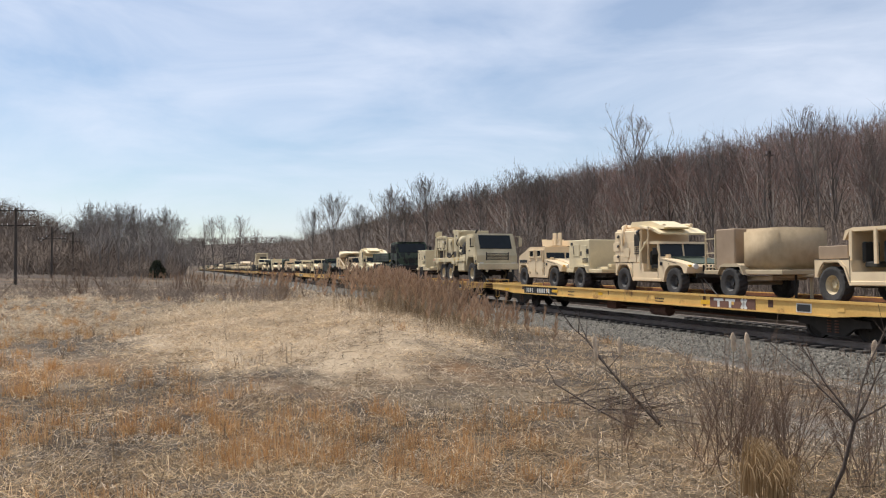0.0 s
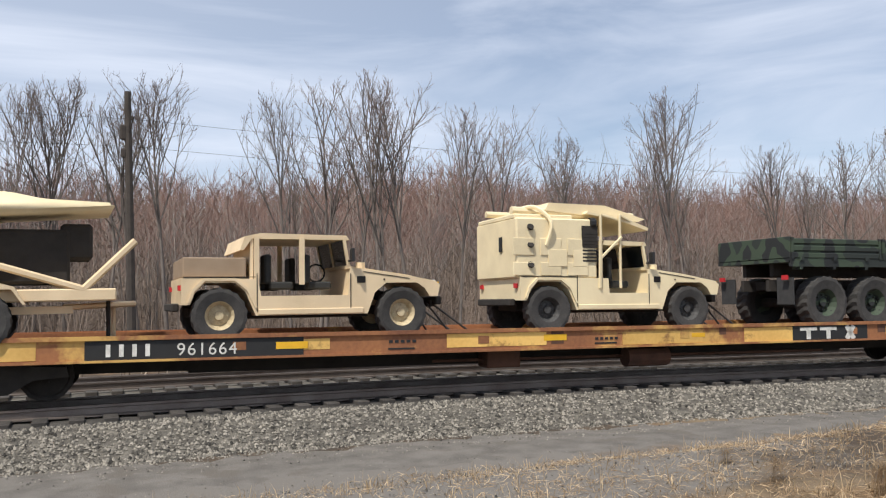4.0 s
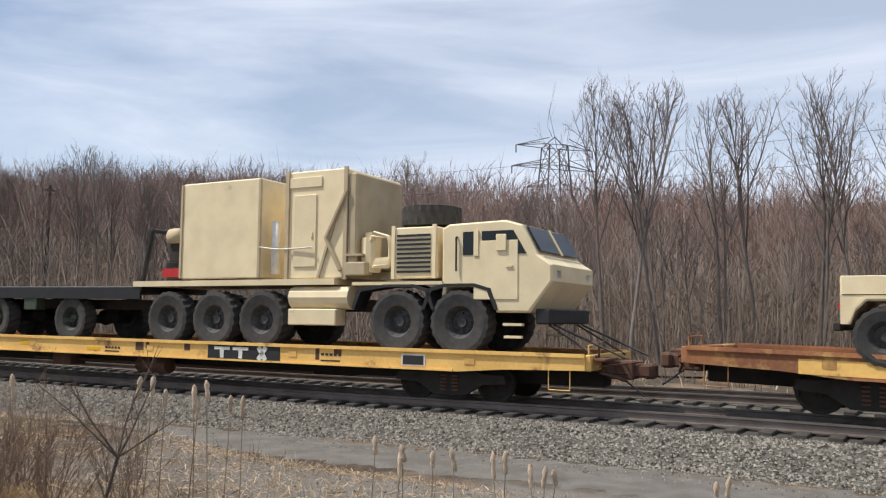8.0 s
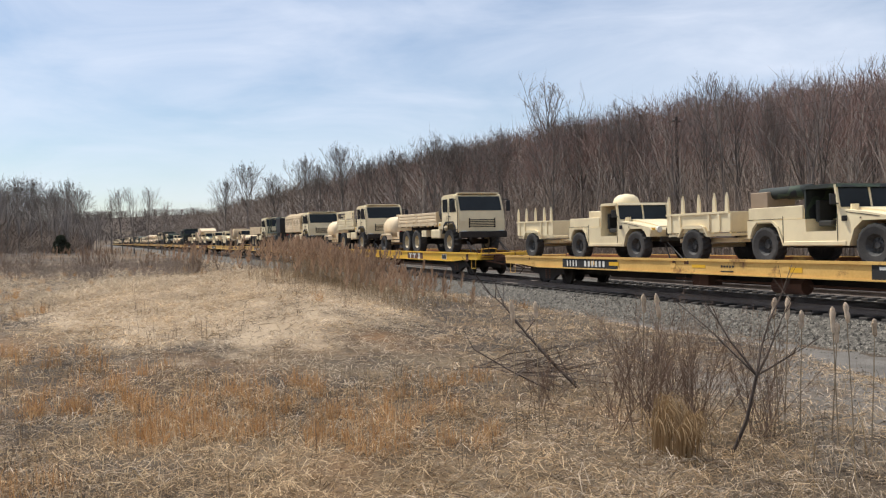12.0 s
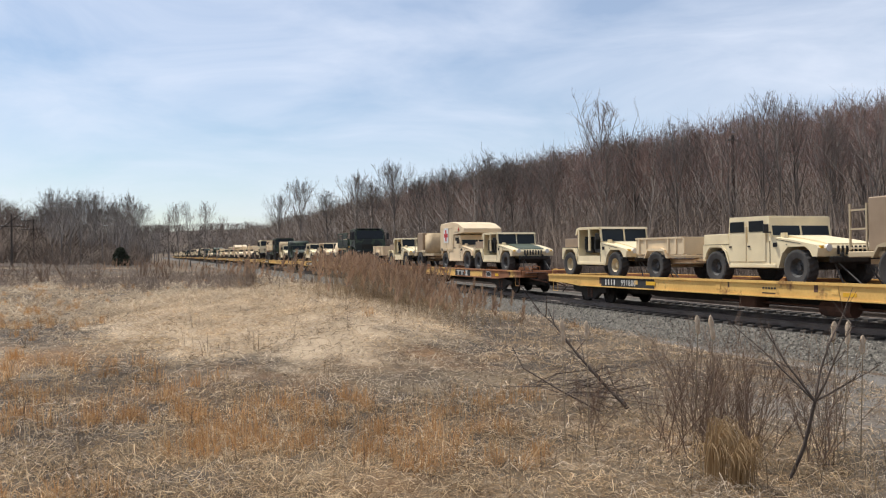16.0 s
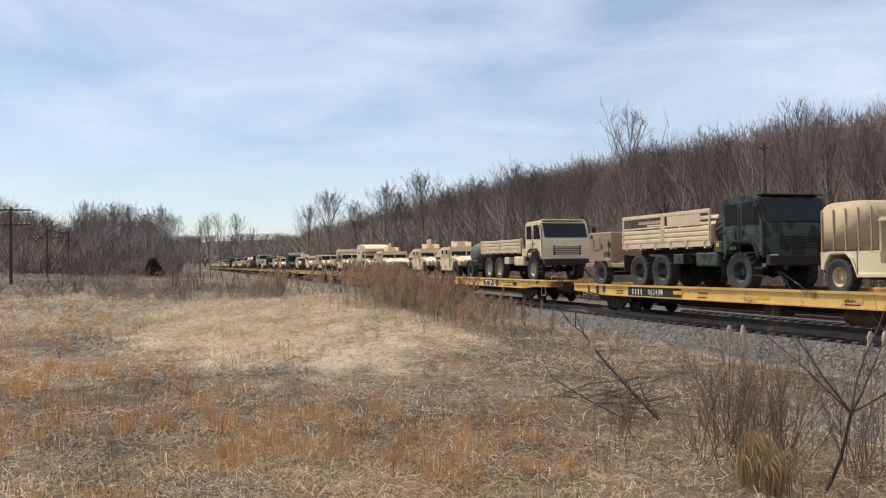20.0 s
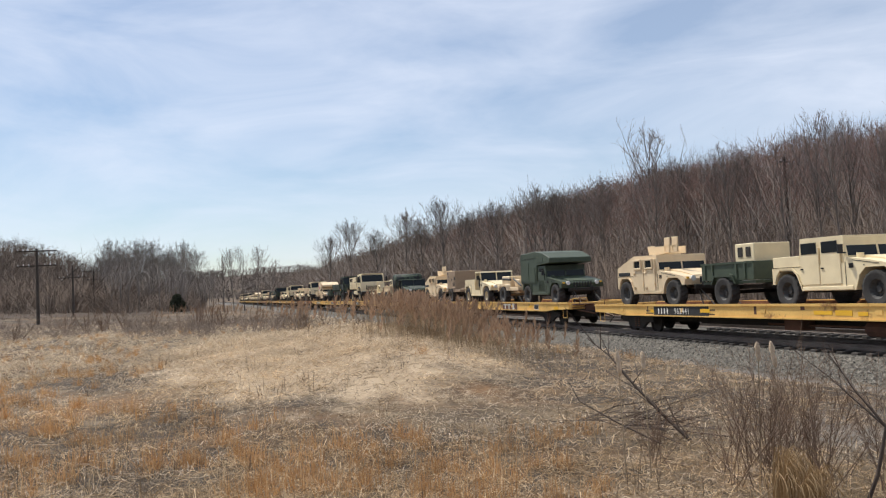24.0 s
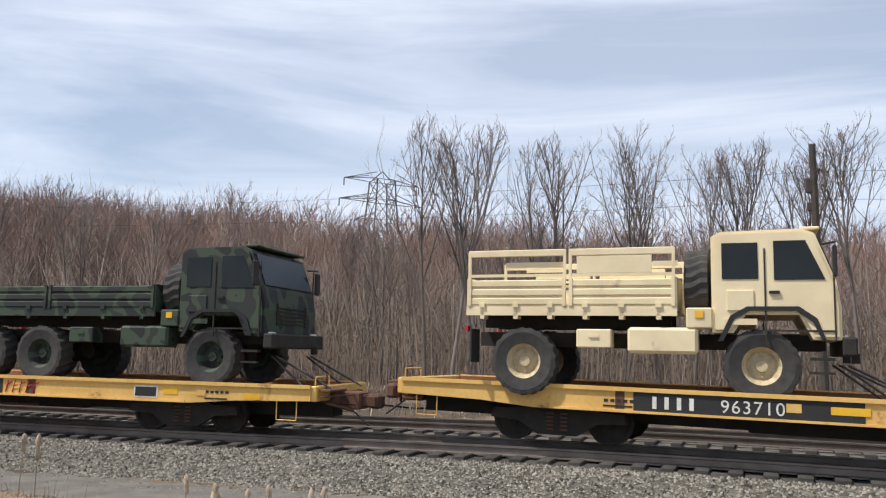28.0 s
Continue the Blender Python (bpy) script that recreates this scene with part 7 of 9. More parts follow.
# ---- flat cars ----
def bogie_parts(parent, x):
    b = part("bogie", box(box(B(), 0, 0, 0.50, 0.36, 2.1, 0.26), 0, 0, 0.72, 0.7, 0.7, 0.2), UNDER, parent)
    b.matrix_basis = Matrix.Translation((x, 0, 0.18))
    for s in (-1, 1):
        bm = prism(B(), [(-1.25, 0.42), (-1.2, 0.58), (-0.7, 0.60), (-0.36, 0.72), (0.36, 0.72), (0.7, 0.60), (1.2, 0.58), (1.25, 0.42), (0.72, 0.38), (0.36, 0.16), (-0.36, 0.16), (-0.72, 0.38)], s * 1.04 - 0.06, s * 1.04 + 0.06)
        sf = part("side_frame", bm, UNDER, b)
        bm = B()
        for k in (-0.13, 0.13):
            for q in range(5):
                cyl(bm, (k, s * 1.06, 0.24 + 0.07 * q), (k, s * 1.06, 0.275 + 0.07 * q), 0.085, 8)
        part("spring_nest", bm, RUST, sf)
    for x2 in (-0.89, 0.89):
        w = new("wheelset", WHEELSET)
        w.parent = b
        w.matrix_basis = Matrix.Translation((x2, 0, 0.42))
    return b


bm = B()
for s in (-1, 1):
    lathe(bm, [(0.001, s * 0.70), (0.14, s * 0.70), (0.36, s * 0.715), (0.42, s * 0.69), (0.42, s * 0.80), (0.36, s * 0.80), (0.33, s * 0.76), (0.14, s * 0.80), (0.001, s * 0.86)], 14)
    for k in range(5):
        a = k * 2 * math.pi / 5
        cyl(bm, (0.10 * math.cos(a), s * 0.83, 0.10 * math.sin(a)), (0.10 * math.cos(a), s * 0.87, 0.10 * math.sin(a)), 0.02, 5)
cyl(bm, (0, -0.75, 0), (0, 0.75, 0), 0.08, 10)
WHEELSET = mesh_of("wheelset", bm, UNDER)


def text_mesh(body, size):
    cu = bpy.data.curves.new("stencil", "FONT")
    cu.body, cu.size, cu.extrude = body, size, 0.002
    cu.space_character = 1.15
    ob = bpy.data.objects.new("stencil", cu)
    me = bpy.data.meshes.new_from_object(ob)
    bpy.data.objects.remove(ob)
    me.materials.append(WHITE)
    return me


def draft_gear(s, L, top):
    """The rusty clutter on a car's end: coupler pocket, platform bars, pipes and levers."""
    x = s * (L / 2 + 0.11)
    bm = box(B(), x + s * 0.24, 0, top - 0.33, 0.48, 0.52, 0.36, 0.03)
    box(bm, x + s * 0.12, -0.85, top - 0.10, 0.24, 0.9, 0.05, 0.01)
    box(bm, x + s * 0.06, -0.48, top - 0.26, 0.12, 0.50, 0.30, 0.02)
    box(bm, x + s * 0.05, 0.58, top - 0.28, 0.10, 0.74, 0.26, 0.02)
    cyl(bm, (x + s * 0.10, -1.35, top - 0.22), (x + s * 0.34, -0.25, top - 0.20), 0.018, 5)
    cyl(bm, (x + s * 0.34, -0.25, top - 0.20), (x + s * 0.62, -0.10, top - 0.16), 0.018, 5)
    cyl(bm, (x + s * 0.08, -1.10, top - 0.34), (x + s * 0.40, -0.42, top - 0.52), 0.030, 6)
    cyl(bm, (x + s * 0.02, -0.95, top - 0.11), (x + s * 0.02, -0.95, top + 0.20), 0.02, 5)
    cyl(bm, (x + s * 0.02, -0.95, top + 0.19), (x + s * 0.02, -0.70, top + 0.22), 0.02, 5)
    return bm


def flat_car(length, paint, label, number="", heavy=False, seed=0):
    """A flat car of that length over its couplers; z 0 is the top of the ties, x 0 its middle."""
    rnd = random.Random(seed)
    p = thing("flat_car", label, "flat car", "cars of the train")
    L = length - (1.1 if heavy else 1.9)
    top = DECK_UP
    part("deck", box(B(), 0, 0, top - DECK_DROP - 0.05, L, 2.76, 0.09, 0.01), DECK, p, "worn rusty deck")
    bel = 0.42 if not heavy else 0.50
    for s in (-1, 1):
        y = s * 1.40
        prof = [(-L / 2, top - 0.02), (L / 2, top - 0.02), (L / 2, top - 0.30), (L / 2 - 1.6, top - 0.34), (L / 2 - 2.6, top - bel), (-L / 2 + 2.6, top - bel), (-L / 2 + 1.6, top - 0.34), (-L / 2, top - 0.30)]
        sill = part("side_sill", prism(B(), prof, y - 0.03, y + 0.03), paint if s < 0 else CAR_RUST, p)
        part("rub_rail", box(box(B(), 0, y + s * 0.045, top - 0.03, L, 0.05, 0.07), 0, y + s * 0.03, top - bel + 0.02, L - 5.4, 0.06, 0.04), paint, sill)
        bm = B()
        n = 18 if not heavy else 13
        for k in range(n):
            x = -L / 2 + 0.9 + (L - 1.8) * k / (n - 1)
            if heavy:
                box(bm, x, y + s * 0.05, top - 0.13, 0.10, 0.07, 0.16)
                box(bm, x, y + s * 0.03, top - 0.34, 0.03, 0.05, 0.26)
            elif k % 3 == 1:
                box(bm, x, y + s * 0.032, top - 0.20, 0.22, 0.02, 0.14)
        each("stake_pocket", bm, paint, sill)
    rail = B()
    for s in (-1, 1):
        box(rail, 0, s * 0.62, top - DECK_DROP + 0.02, L - 0.6, 0.05, 0.05)
    part("tie_down_channel", rail, RUST, p)
    part("centre_sill", box(box(B(), 0, 0, top - 0.40, L, 0.6, 0.55), 0, 0, top - 0.62, L * 0.55, 0.5, 0.2), UNDER, p)
    bm = B()
    for k in range(15):
        box(bm, -L / 2 + 1.2 + (L - 2.4) * k / 14, 0, top - 0.24, 0.10, 2.7, 0.26)
    part("underframe", bm, UNDER, p)
    part("brake_rigging", box(cyl(cyl(B(), (-3.0, -0.7, top - 0.62), (6.5, -0.7, top - 0.66), 0.03, 6), (1.2, -0.8, top - 0.66), (2.2, -0.8, top - 0.66), 0.20, 10), -1.6, -0.7, top - 0.6, 0.7, 0.5, 0.34, 0.02), RUST, p)
    bx = L / 2 - (2.95 if length > 20 else 2.6)
    for s in (-1, 1):
        bogie_parts(p, s * bx)
    for s in (-1, 1):
        e = part("end_sill", box(B(), s * (L / 2 + 0.05), 0, top - 0.16, 0.12, 2.8, 0.30, 0.02), paint, p)
        part("draft_gear", draft_gear(s, L, top), RUST, e, "rusty draft gear with pipes and levers")
        bm = box(box(B(), s * (L / 2 + 0.66), 0, top - 0.34, 0.5, 0.3, 0.26, 0.04), s * (L / 2 + 0.86), 0.06 * s, top - 0.34, 0.22, 0.36, 0.3, 0.05)
        part("coupler", bm, RUST, e, "rusty knuckle coupler")
        bm = cyl(B(), (s * (L / 2 + 0.16), -1.32, top - 0.30), (s * (L / 2 + 0.5), -0.2, top - 0.42), 0.013, 5)
        cyl(bm, (s * (L / 2 + 0.45), -0.35, top - 0.5), (s * (L / 2 + 0.85), -0.4, top - 0.80), 0.018, 6)
        part("brake_hose", bm, BLACK, e)
        bm = B()
        for q in (-1.38, 1.38):
            for dx in (0.0, -0.42):
                cyl(bm, (s * (L / 2 - 0.3 + dx), q, top - 0.3), (s * (L / 2 - 0.3 + dx), q, top - 0.68), 0.011, 5)
            cyl(bm, (s * (L / 2 - 0.3), q, top - 0.68), (s * (L / 2 - 0.72), q, top - 0.68), 0.011, 5)
        part("stirrup_step", bm, paint, e)
        bm = B()
        for q in (0.55, 1.25):
            cyl(bm, (s * (L / 2 + 0.02), -q, top), (s * (L / 2 + 0.02), -q, top + 0.16), 0.015, 5)
        cyl(bm, (s * (L / 2 + 0.02), -0.55, top + 0.16), (s * (L / 2 + 0.02), -1.25, top + 0.16), 0.015, 5)
        part("grab_iron", bm, paint, e)
    # lettering panels on the near side
    y = -1.434
    f = -L * 0.26 + rnd.uniform(-0.6, 0.6)
    zc = top - bel / 2 - 0.02
    hgt = bel - 0.10
    if heavy:
        part("number_panel", box(B(), f + 0.9, y, zc, 4.3, 0.012, hgt * 0.9), PANEL_BLACK, p, "worn black number panel")
        nm = part_of("car_number", text_mesh(number, 0.30), p, Matrix.Translation((f + 1.2, y - 0.012, zc - 0.11)) @ Matrix.Rotation(radians(90), 4, "X"), "white stencilled car number")
        bm = B()
        for k, w in enumerate((0.10, 0.10, 0.10, 0.10)):
            box(bm, f - 0.75 + 0.28 * k, y - 0.012, zc, w, 0.006, 0.22)
        part("owner_mark", bm, WHITE, p)
    else:
        part("number_panel", box(B(), f, y, zc, 3.5, 0.012, hgt), PANEL_BLACK, p, "black number panel")
        bm = B()
        for k in range(4):
            box(bm, f - 1.4 + 0.2 * k, y - 0.010, zc, 0.07, 0.006, 0.20)
        part("owner_mark", bm, WHITE, p, "white stencilled bars")
        if number:
            part_of("car_number", text_mesh(number, 0.29), p, Matrix.Translation((f - 0.35, y - 0.012, zc - 0.10)) @ Matrix.Rotation(radians(90), 4, "X"), "white stencilled car number")
        else:
            bm = B()
            for k in range(6):
                box(bm, f - 0.2 + 0.23 * k, y - 0.010, zc, 0.12, 0.006, 0.19)
            part("car_number", bm, WHITE, p, "faded white number bars")
        part("safety_stripe", box(B(), f + 1.55, y - 0.008, zc + 0.02, 0.55, 0.006, 0.12), SAFETY, p, "yellow stripe")
    g = L * 0.22 + rnd.uniform(-1, 1)
    if not heavy:
        part("logo_panel", box(B(), g, y, zc, 2.1, 0.012, hgt), PANEL_BLACK if rnd.random() < 0.75 else DECK, p, "black owner panel")
    bm = B()
    for k in range(2):
        box(bm, g - 0.62 + 0.55 * k, y - 0.010, zc + 0.09, 0.46, 0.006, 0.07)
        box(bm, g - 0.62 + 0.55 * k, y - 0.010, zc - 0.03, 0.11, 0.006, 0.20)
    for a in (-35, 35):
        box(bm, g + 0.55, y - 0.010, zc, 0.12, 0.006, 0.36, rot=(0, a, 0))
    part("owner_mark", bm, RUST if heavy else WHITE, p, "brown block shapes" if heavy else "white block shapes")
    bm = B()
    for k in range(5):
        x = -L / 2 + 1.2 + rnd.random() * (L - 2.4)
        box(bm, x, y, zc + rnd.uniform(-0.04, 0.06), rnd.uniform(0.3, 0.7), 0.010, rnd.uniform(0.08, 0.14))
    each("reflector_strip", bm, SAFETY, p, "yellow reflector strips")
    part("test_plate", box(B(), L / 2 - 3.6, y, zc, 0.55, 0.012, 0.24), WHITE, p, "small white bordered plate")
    part("test_plate_field", box(B(), L / 2 - 3.6, y - 0.008, zc, 0.48, 0.008, 0.18), PANEL_BLACK, p)
    bm = B()
    for k in range(4):
        x = -L / 2 + 2.0 + (L - 4.0) * (k + rnd.random()) / 4
        for j in range(5):
            box(bm, x + 0.11 * j, y, zc + 0.04 * (k % 2), 0.07, 0.008, 0.05)
        box(bm, x + 0.2, y, zc - 0.09, 0.5, 0.008, 0.03)
    part("small_stencil", bm, PANEL_BLACK, p, "small dark stencilled bars")
    bm = B()
    for k in range(7):
        x = -L / 2 + 1.0 + (L - 2.0) * rnd.random()
        h = rnd.uniform(0.08, hgt)
        box(bm, x, y + 0.004, top - 0.06 - h / 2, rnd.uniform(0.04, 0.30), 0.008, h)
    part("rust_streak", bm, RUST, p, "rust run-down marks")
    if seed == 22:
        bm = B()
        for k in range(5):
            cyl(bm, (L / 2 - 7.0 + 0.17 * k, y - 0.004, zc - 0.12), (L / 2 - 6.94 + 0.17 * k, y - 0.004, zc + 0.13), 0.014, 4)
            cyl(bm, (L / 2 - 7.0 + 0.17 * k, y - 0.004, zc + 0.02 * (k % 3)), (L / 2 - 6.86 + 0.17 * k, y - 0.004, zc + 0.10 - 0.06 * (k % 2)), 0.012, 4)
        part("graffiti", bm, RED, p, "red sprayed scrawl")
    if paint is CAR_RUST:
        bm = B()
        for k in range(6):
            x = -L / 2 + 1.5 + (L - 3) * (k + rnd.random() * 0.6) / 6
            box(bm, x, y + 0.003, zc + rnd.uniform(-0.02, 0.03), rnd.uniform(0.5, 2.2), 0.010, hgt * rnd.uniform(0.5, 1.0))
        each("repainted_patch", bm, CAR_YELLOW, p, "patches of yellow repaint")
    return p


COUPLINGS = [-13.3, -41.1, -59.1, -88.1, -116.7, -145.2, -173.5, -201.6, -230.2, -258.5, -286.8, -315.3, -343.8, -372.7, -401.1, -429.4, -458.2, -486.5, -515.0, -543.6, -572.4, -601.5]
COUPLINGS = [14.5] + COUPLINGS + [-601.5 - 28.4 * k for k in range(1, 11)]
NUMBERS = {2: "92769", 3: "961664", 5: "961726", 6: "961720", 7: "961330", 8: "962443", 9: "961351", 13: "991880", 16: "962451", 17: "931359", 19: "962441", 21: "963710"}
RUSTY = (0, 3, 5, 6, 9, 14, 23, 26)
for i in range(len(COUPLINGS) - 1):
    a, b = COUPLINGS[i], COUPLINGS[i + 1]
    heavy = i == 2
    paint = CAR_AGED if i == 2 else CAR_BRIGHT if i == 11 else CAR_RUST if i in RUSTY else CAR_YELLOW
    lab = ("short heavy-duty yellow flat car with stake pockets" if heavy else "fresh yellow long flat car carrying trucks" if i == 11 else
           "rusted orange-brown long flat car with yellow patches" if i in RUSTY else "faded yellow long flat car with worn lettering")
    c = flat_car(a - b, paint, lab, NUMBERS.get(i, ""), heavy, i)
    MOVING.append((c, (a + b) / 2 - 0.35, 0.0, 0.0))

# ---- vehicles: kind, place along the train ----
H = {
    "open4": lambda: humvee("open4", TAN, "tan open-sided military truck with soft roof, no doors", True),
    "open4p": lambda: humvee("open4", TAN_PALE, "pale tan four-seat military truck without doors", True),
    "open2": lambda: humvee("open2", TAN_PALE, "pale tan two-seat military pickup without doors", True),
    "crew": lambda: humvee("crew", TAN_PALE, "tan four-door military truck with cargo bed"),
    "arm": lambda: humvee("arm", TAN, "tan armoured military truck with slanted back and turret"),
    "armw": lambda: humvee("arm", TAN, "tan armoured military truck with roof sight screens on turret"),
    "armg": lambda: humvee("arm", TAN, "tan armoured military truck with green hood and sight screens", hood=GREEN),
    "amb": lambda: humvee("amb", TAN, "plain tan box-bodied military ambulance"),
    "ambx": lambda: humvee("amb", TAN, "tan military ambulance with red cross on white"),
    "gbox": lambda: humvee("gbox", GREEN, "olive green box-bodied military truck"),
    "box": lambda: humvee("boxtruck", TAN_PALE, "tan military truck with square shelter box"),
    "rig": lambda: humvee("rig", TAN_PALE, "tan military truck with equipment shelter and folded mast"),
    "rigd": lambda: humvee("rig", TAN, "tan shelter truck with dark green hood and ladders", hood=GREEN),
    "camo": lambda: humvee("crew", DARKGREEN, "dark camouflaged four-door military truck"),
    "canvc": lambda: humvee("canvas", TAN_PALE, "tan military truck with camouflaged canvas rear", True, top=CAMO),
    "canvt": lambda: humvee("canvas", TAN_PALE, "tan military truck with tan canvas rear", True),
    "canvd": lambda: humvee("canvas", DARKGREEN, "dark green military truck with green canvas rear", top=DARKGREEN),
    "loadt": lambda: humvee("open2", TAN_PALE, "tan two-seat military truck with rolled tarpaulins on its bed", top=DARKGREEN, load=True),
    "ghood": lambda: humvee("open4", TAN_PALE, "tan doorless military truck with dark green hood", hood=GREEN),
    "dome": lambda: humvee("dome", TAN_PALE, "tan military pickup carrying a domed antenna"),
    "trl": lambda: trailer("cargo", TAN, "tan ribbed single-axle cargo trailer"),
    "trlj": lambda: trailer("cargo", TAN, "tan cargo trailer loaded with packed gear", "junk"),
    "trlb": lambda: trailer("cargo", TAN, "tan cargo trailer carrying an equipment case", "box"),
    "trls": lambda: trailer("stakes", TAN_PALE, "pale tan cargo trailer with pointed stakes"),
    "trlg": lambda: trailer("cargo", GREEN, "dark green ribbed cargo trailer"),
    "trlgb": lambda: trailer("cargo", GREEN, "dark green trailer with pale equipment case", "box"),
    "trlc": lambda: trailer("canvas", GREEN, "green trailer with camouflaged canvas cover"),
    "gen": lambda: trailer("gen", TAN_DULL, "tan enclosed generator trailer"),
    "genb": lambda: trailer("gen", BROWN_BOX, "brown enclosed generator trailer"),
    "sh": lambda: trailer("shelter", TAN_DUSTY, "brown and tan support trailer with tarpaulin load"),
    "water": lambda: trailer("tank", TAN, "tan water tank trailer"),
    "tankg": lambda: trailer("tank", GREEN, "dark green tank trailer"),
    "equip": lambda: trailer("equip", TAN, "tan machinery trailer with hoses"),
    "boom": lambda: trailer("boom", TAN, "tan boom trailer with pale hood and generator"),
    "eqt": equipment_truck,
    "hemtt": heavy_truck,
    "flat": flatbed,
    "tankm": tank_module,
    "fork": forklift,
    "f6": lambda: medium_truck(TAN_PALE, TAN, "tan six-wheel cab-over cargo truck"),
    "f6c": lambda: medium_truck(TAN_PALE, TAN, "tan six-wheel truck with canvas-covered bed", cover="tan"),
    "f6d": lambda: medium_truck(DARKGREEN, DARKGREEN, "dark camouflaged six-wheel cargo truck", dark=True),
    "f6dt": lambda: medium_truck(DARKGREEN, TAN, "dark green six-wheel truck with tan cargo bed", dark=True, racks=True),
    "f4": lambda: medium_truck(TAN_PALE, TAN_PALE, "tan four-wheel cab-over cargo truck with side racks", 2, racks=True),
    "f4d": lambda: medium_truck(DARKGREEN, DARKGREEN, "dark green four-wheel cab-over cargo truck", 2, dark=True, racks=True),
}
PLACED = """open4 -15.40;sh -21.30;rigd -26.00;gen -31.20;armw -35.30;gen -54.70;eqt -46.69;f6d -64.50;rig -72.60;open4 -79.00;boom -84.30;camo -92.60;trl -97.35;open4p -102.71;
trl -107.46;crew -112.52;open2 -120.77;trl -125.42;arm -129.55;trlc -134.50;arm -139.00;box -149.30;trlg -154.40;canvc -158.40;trl -162.60;crew -167.80;
hemtt -181.70;flat -190.20;armg -196.90;arm -206.30;trlj -211.20;open4p -215.70;trl -220.80;amb -225.80;ambx -234.40;open4p -240.90;trl -246.00;crew -250.20;
trl -255.20;arm -263.60;loadt -269.90;trls -274.40;dome -278.80;trls -283.80;f6 -294.09;water -300.87;f4 -306.84;water -313.11;f6c -321.34;tankm -330.60;
f6 -337.30;open4 -348.40;sh -354.60;crew -359.40;trl -364.20;open4p -368.40;ghood -377.80;ambx -382.60;sh -388.70;open4p -393.30;trl -398.50;f4d -407.40;
water -412.70;open4 -417.90;open4p -424.40;canvd -434.50;canvt -441.00;f6dt -449.30;genb -455.10;f6 -464.00;tankg -470.00;arm -474.30;armw -480.70;armw -491.42;
ambx -497.60;trl -503.06;canvt -508.00;trl -512.74;open4 -519.95;trlb -524.90;crew -529.20;trlgb -533.90;armw -538.50;gbox -548.40;equip -553.60;open2 -558.00;
genb -563.20;armw -567.30;canvd -577.50;trlb -582.50;fork -587.00;f4 -596.30;f6d -607.38;trlg -615.81;ambx -621.99;trl -627.14;f6 -635.88;trl -642.06;crew -647.21;
arm -654.41;f4 -664.70;water -669.85;crew -674.99;open4 -681.17;f6d -693.52;trl -699.69;open2 -704.84;canvd -709.99;trl -716.16;arm -723.37;crew -729.54;
f6 -738.80;open4 -747.04;trl -752.18;crew -757.33;amb -766.59;trl -771.74;open4 -776.88;open2 -783.06;arm -794.38;trl -799.53;f4 -805.70;water -811.88;
crew -823.20;trl -828.34;open4p -833.49;f6c -841.72;arm -852.02;crew -862.31;f6 -870.54;open4 -880.83"""
MADE = {}
for item in PLACED.replace("\n", "").split(";"):
    k, u = item.split()
    if k in MADE:
        ob = copy_thing(MADE[k], Matrix())
    else:
        ob = MADE[k] = H[k]()
    MOVING.append((ob, float(u) - 0.35, 0.0, DECK_UP - DECK_DROP))

# ---- grass, reeds, shrubs, poles ----
def blade_mat(name, cols, rough=0.9):
    """Colour of each blade picked by island from a short ramp."""
    m = bpy.data.materials.new(name)
    m.use_nodes = True
    n, l = m.node_tree.nodes, m.node_tree.links
    b = n["Principled BSDF"]
    b.inputs["Roughness"].default_value = rough
    g, r = n.new("ShaderNodeNewGeometry"), n.new("ShaderNodeValToRGB")
    e = r.color_ramp.elements
    e[0].color, e[1].color = (*cols[0], 1), (*cols[-1], 1)
    for i, c in enumerate(cols[1:-1]):
        x = e.new((i + 1) / (len(cols) - 1))
        x.color = (*c, 1)
    l.new(g.outputs["Random Per Island"], r.inputs[0])
    t, q, h, mr = n.new("ShaderNodeTexCoord"), n.new("ShaderNodeTexNoise"), n.new("ShaderNodeHueSaturation"), n.new("ShaderNodeMapRange")
    q.inputs["Scale"].default_value, q.inputs["Detail"].default_value = 0.7, 4.0
    l.new(t.outputs["Object"], q.inputs["Vector"])
    mr.inputs[1].default_value, mr.inputs[2].default_value, mr.inputs[3].default_value, mr.inputs[4].default_value = 0.3, 0.7, 0.72, 1.2
    l.new(q.outputs["Fac"], mr.inputs[0])
    l.new(mr.outputs[0], h.inputs["Value"])
    l.new(r.outputs[0], h.inputs["Color"])
    l.new(h.outputs[0], b.inputs["Base Color"])
    tr, ms = n.new("ShaderNodeBsdfTranslucent"), n.new("ShaderNodeMixShader")
    ms.inputs[0].default_value = 0.38
    l.new(h.outputs[0], tr.inputs["Color"])
    l.new(b.outputs[0], ms.inputs[1])
    l.new(tr.outputs[0], ms.inputs[2])
    l.new(ms.outputs[0], n["Material Output"].inputs["Surface"])
    return m


STRAW = blade_mat("straw_blades", ((0.11, 0.076, 0.045), (0.42, 0.30, 0.17), (0.72, 0.56, 0.36), (0.27, 0.17, 0.09)))
PALE = blade_mat("pale_straw", ((0.28, 0.215, 0.145), (0.60, 0.48, 0.335), (0.42, 0.325, 0.22), (0.68, 0.555, 0.40)))
RUSSET = blade_mat("russet_blades", ((0.28, 0.135, 0.05), (0.58, 0.33, 0.14), (0.44, 0.23, 0.09), (0.70, 0.48, 0.26)))
LITTER = blade_mat("grey_litter", ((0.045, 0.033, 0.024), (0.21, 0.158, 0.11), (0.84, 0.69, 0.52), (0.08, 0.058, 0.04), (0.42, 0.32, 0.22)))
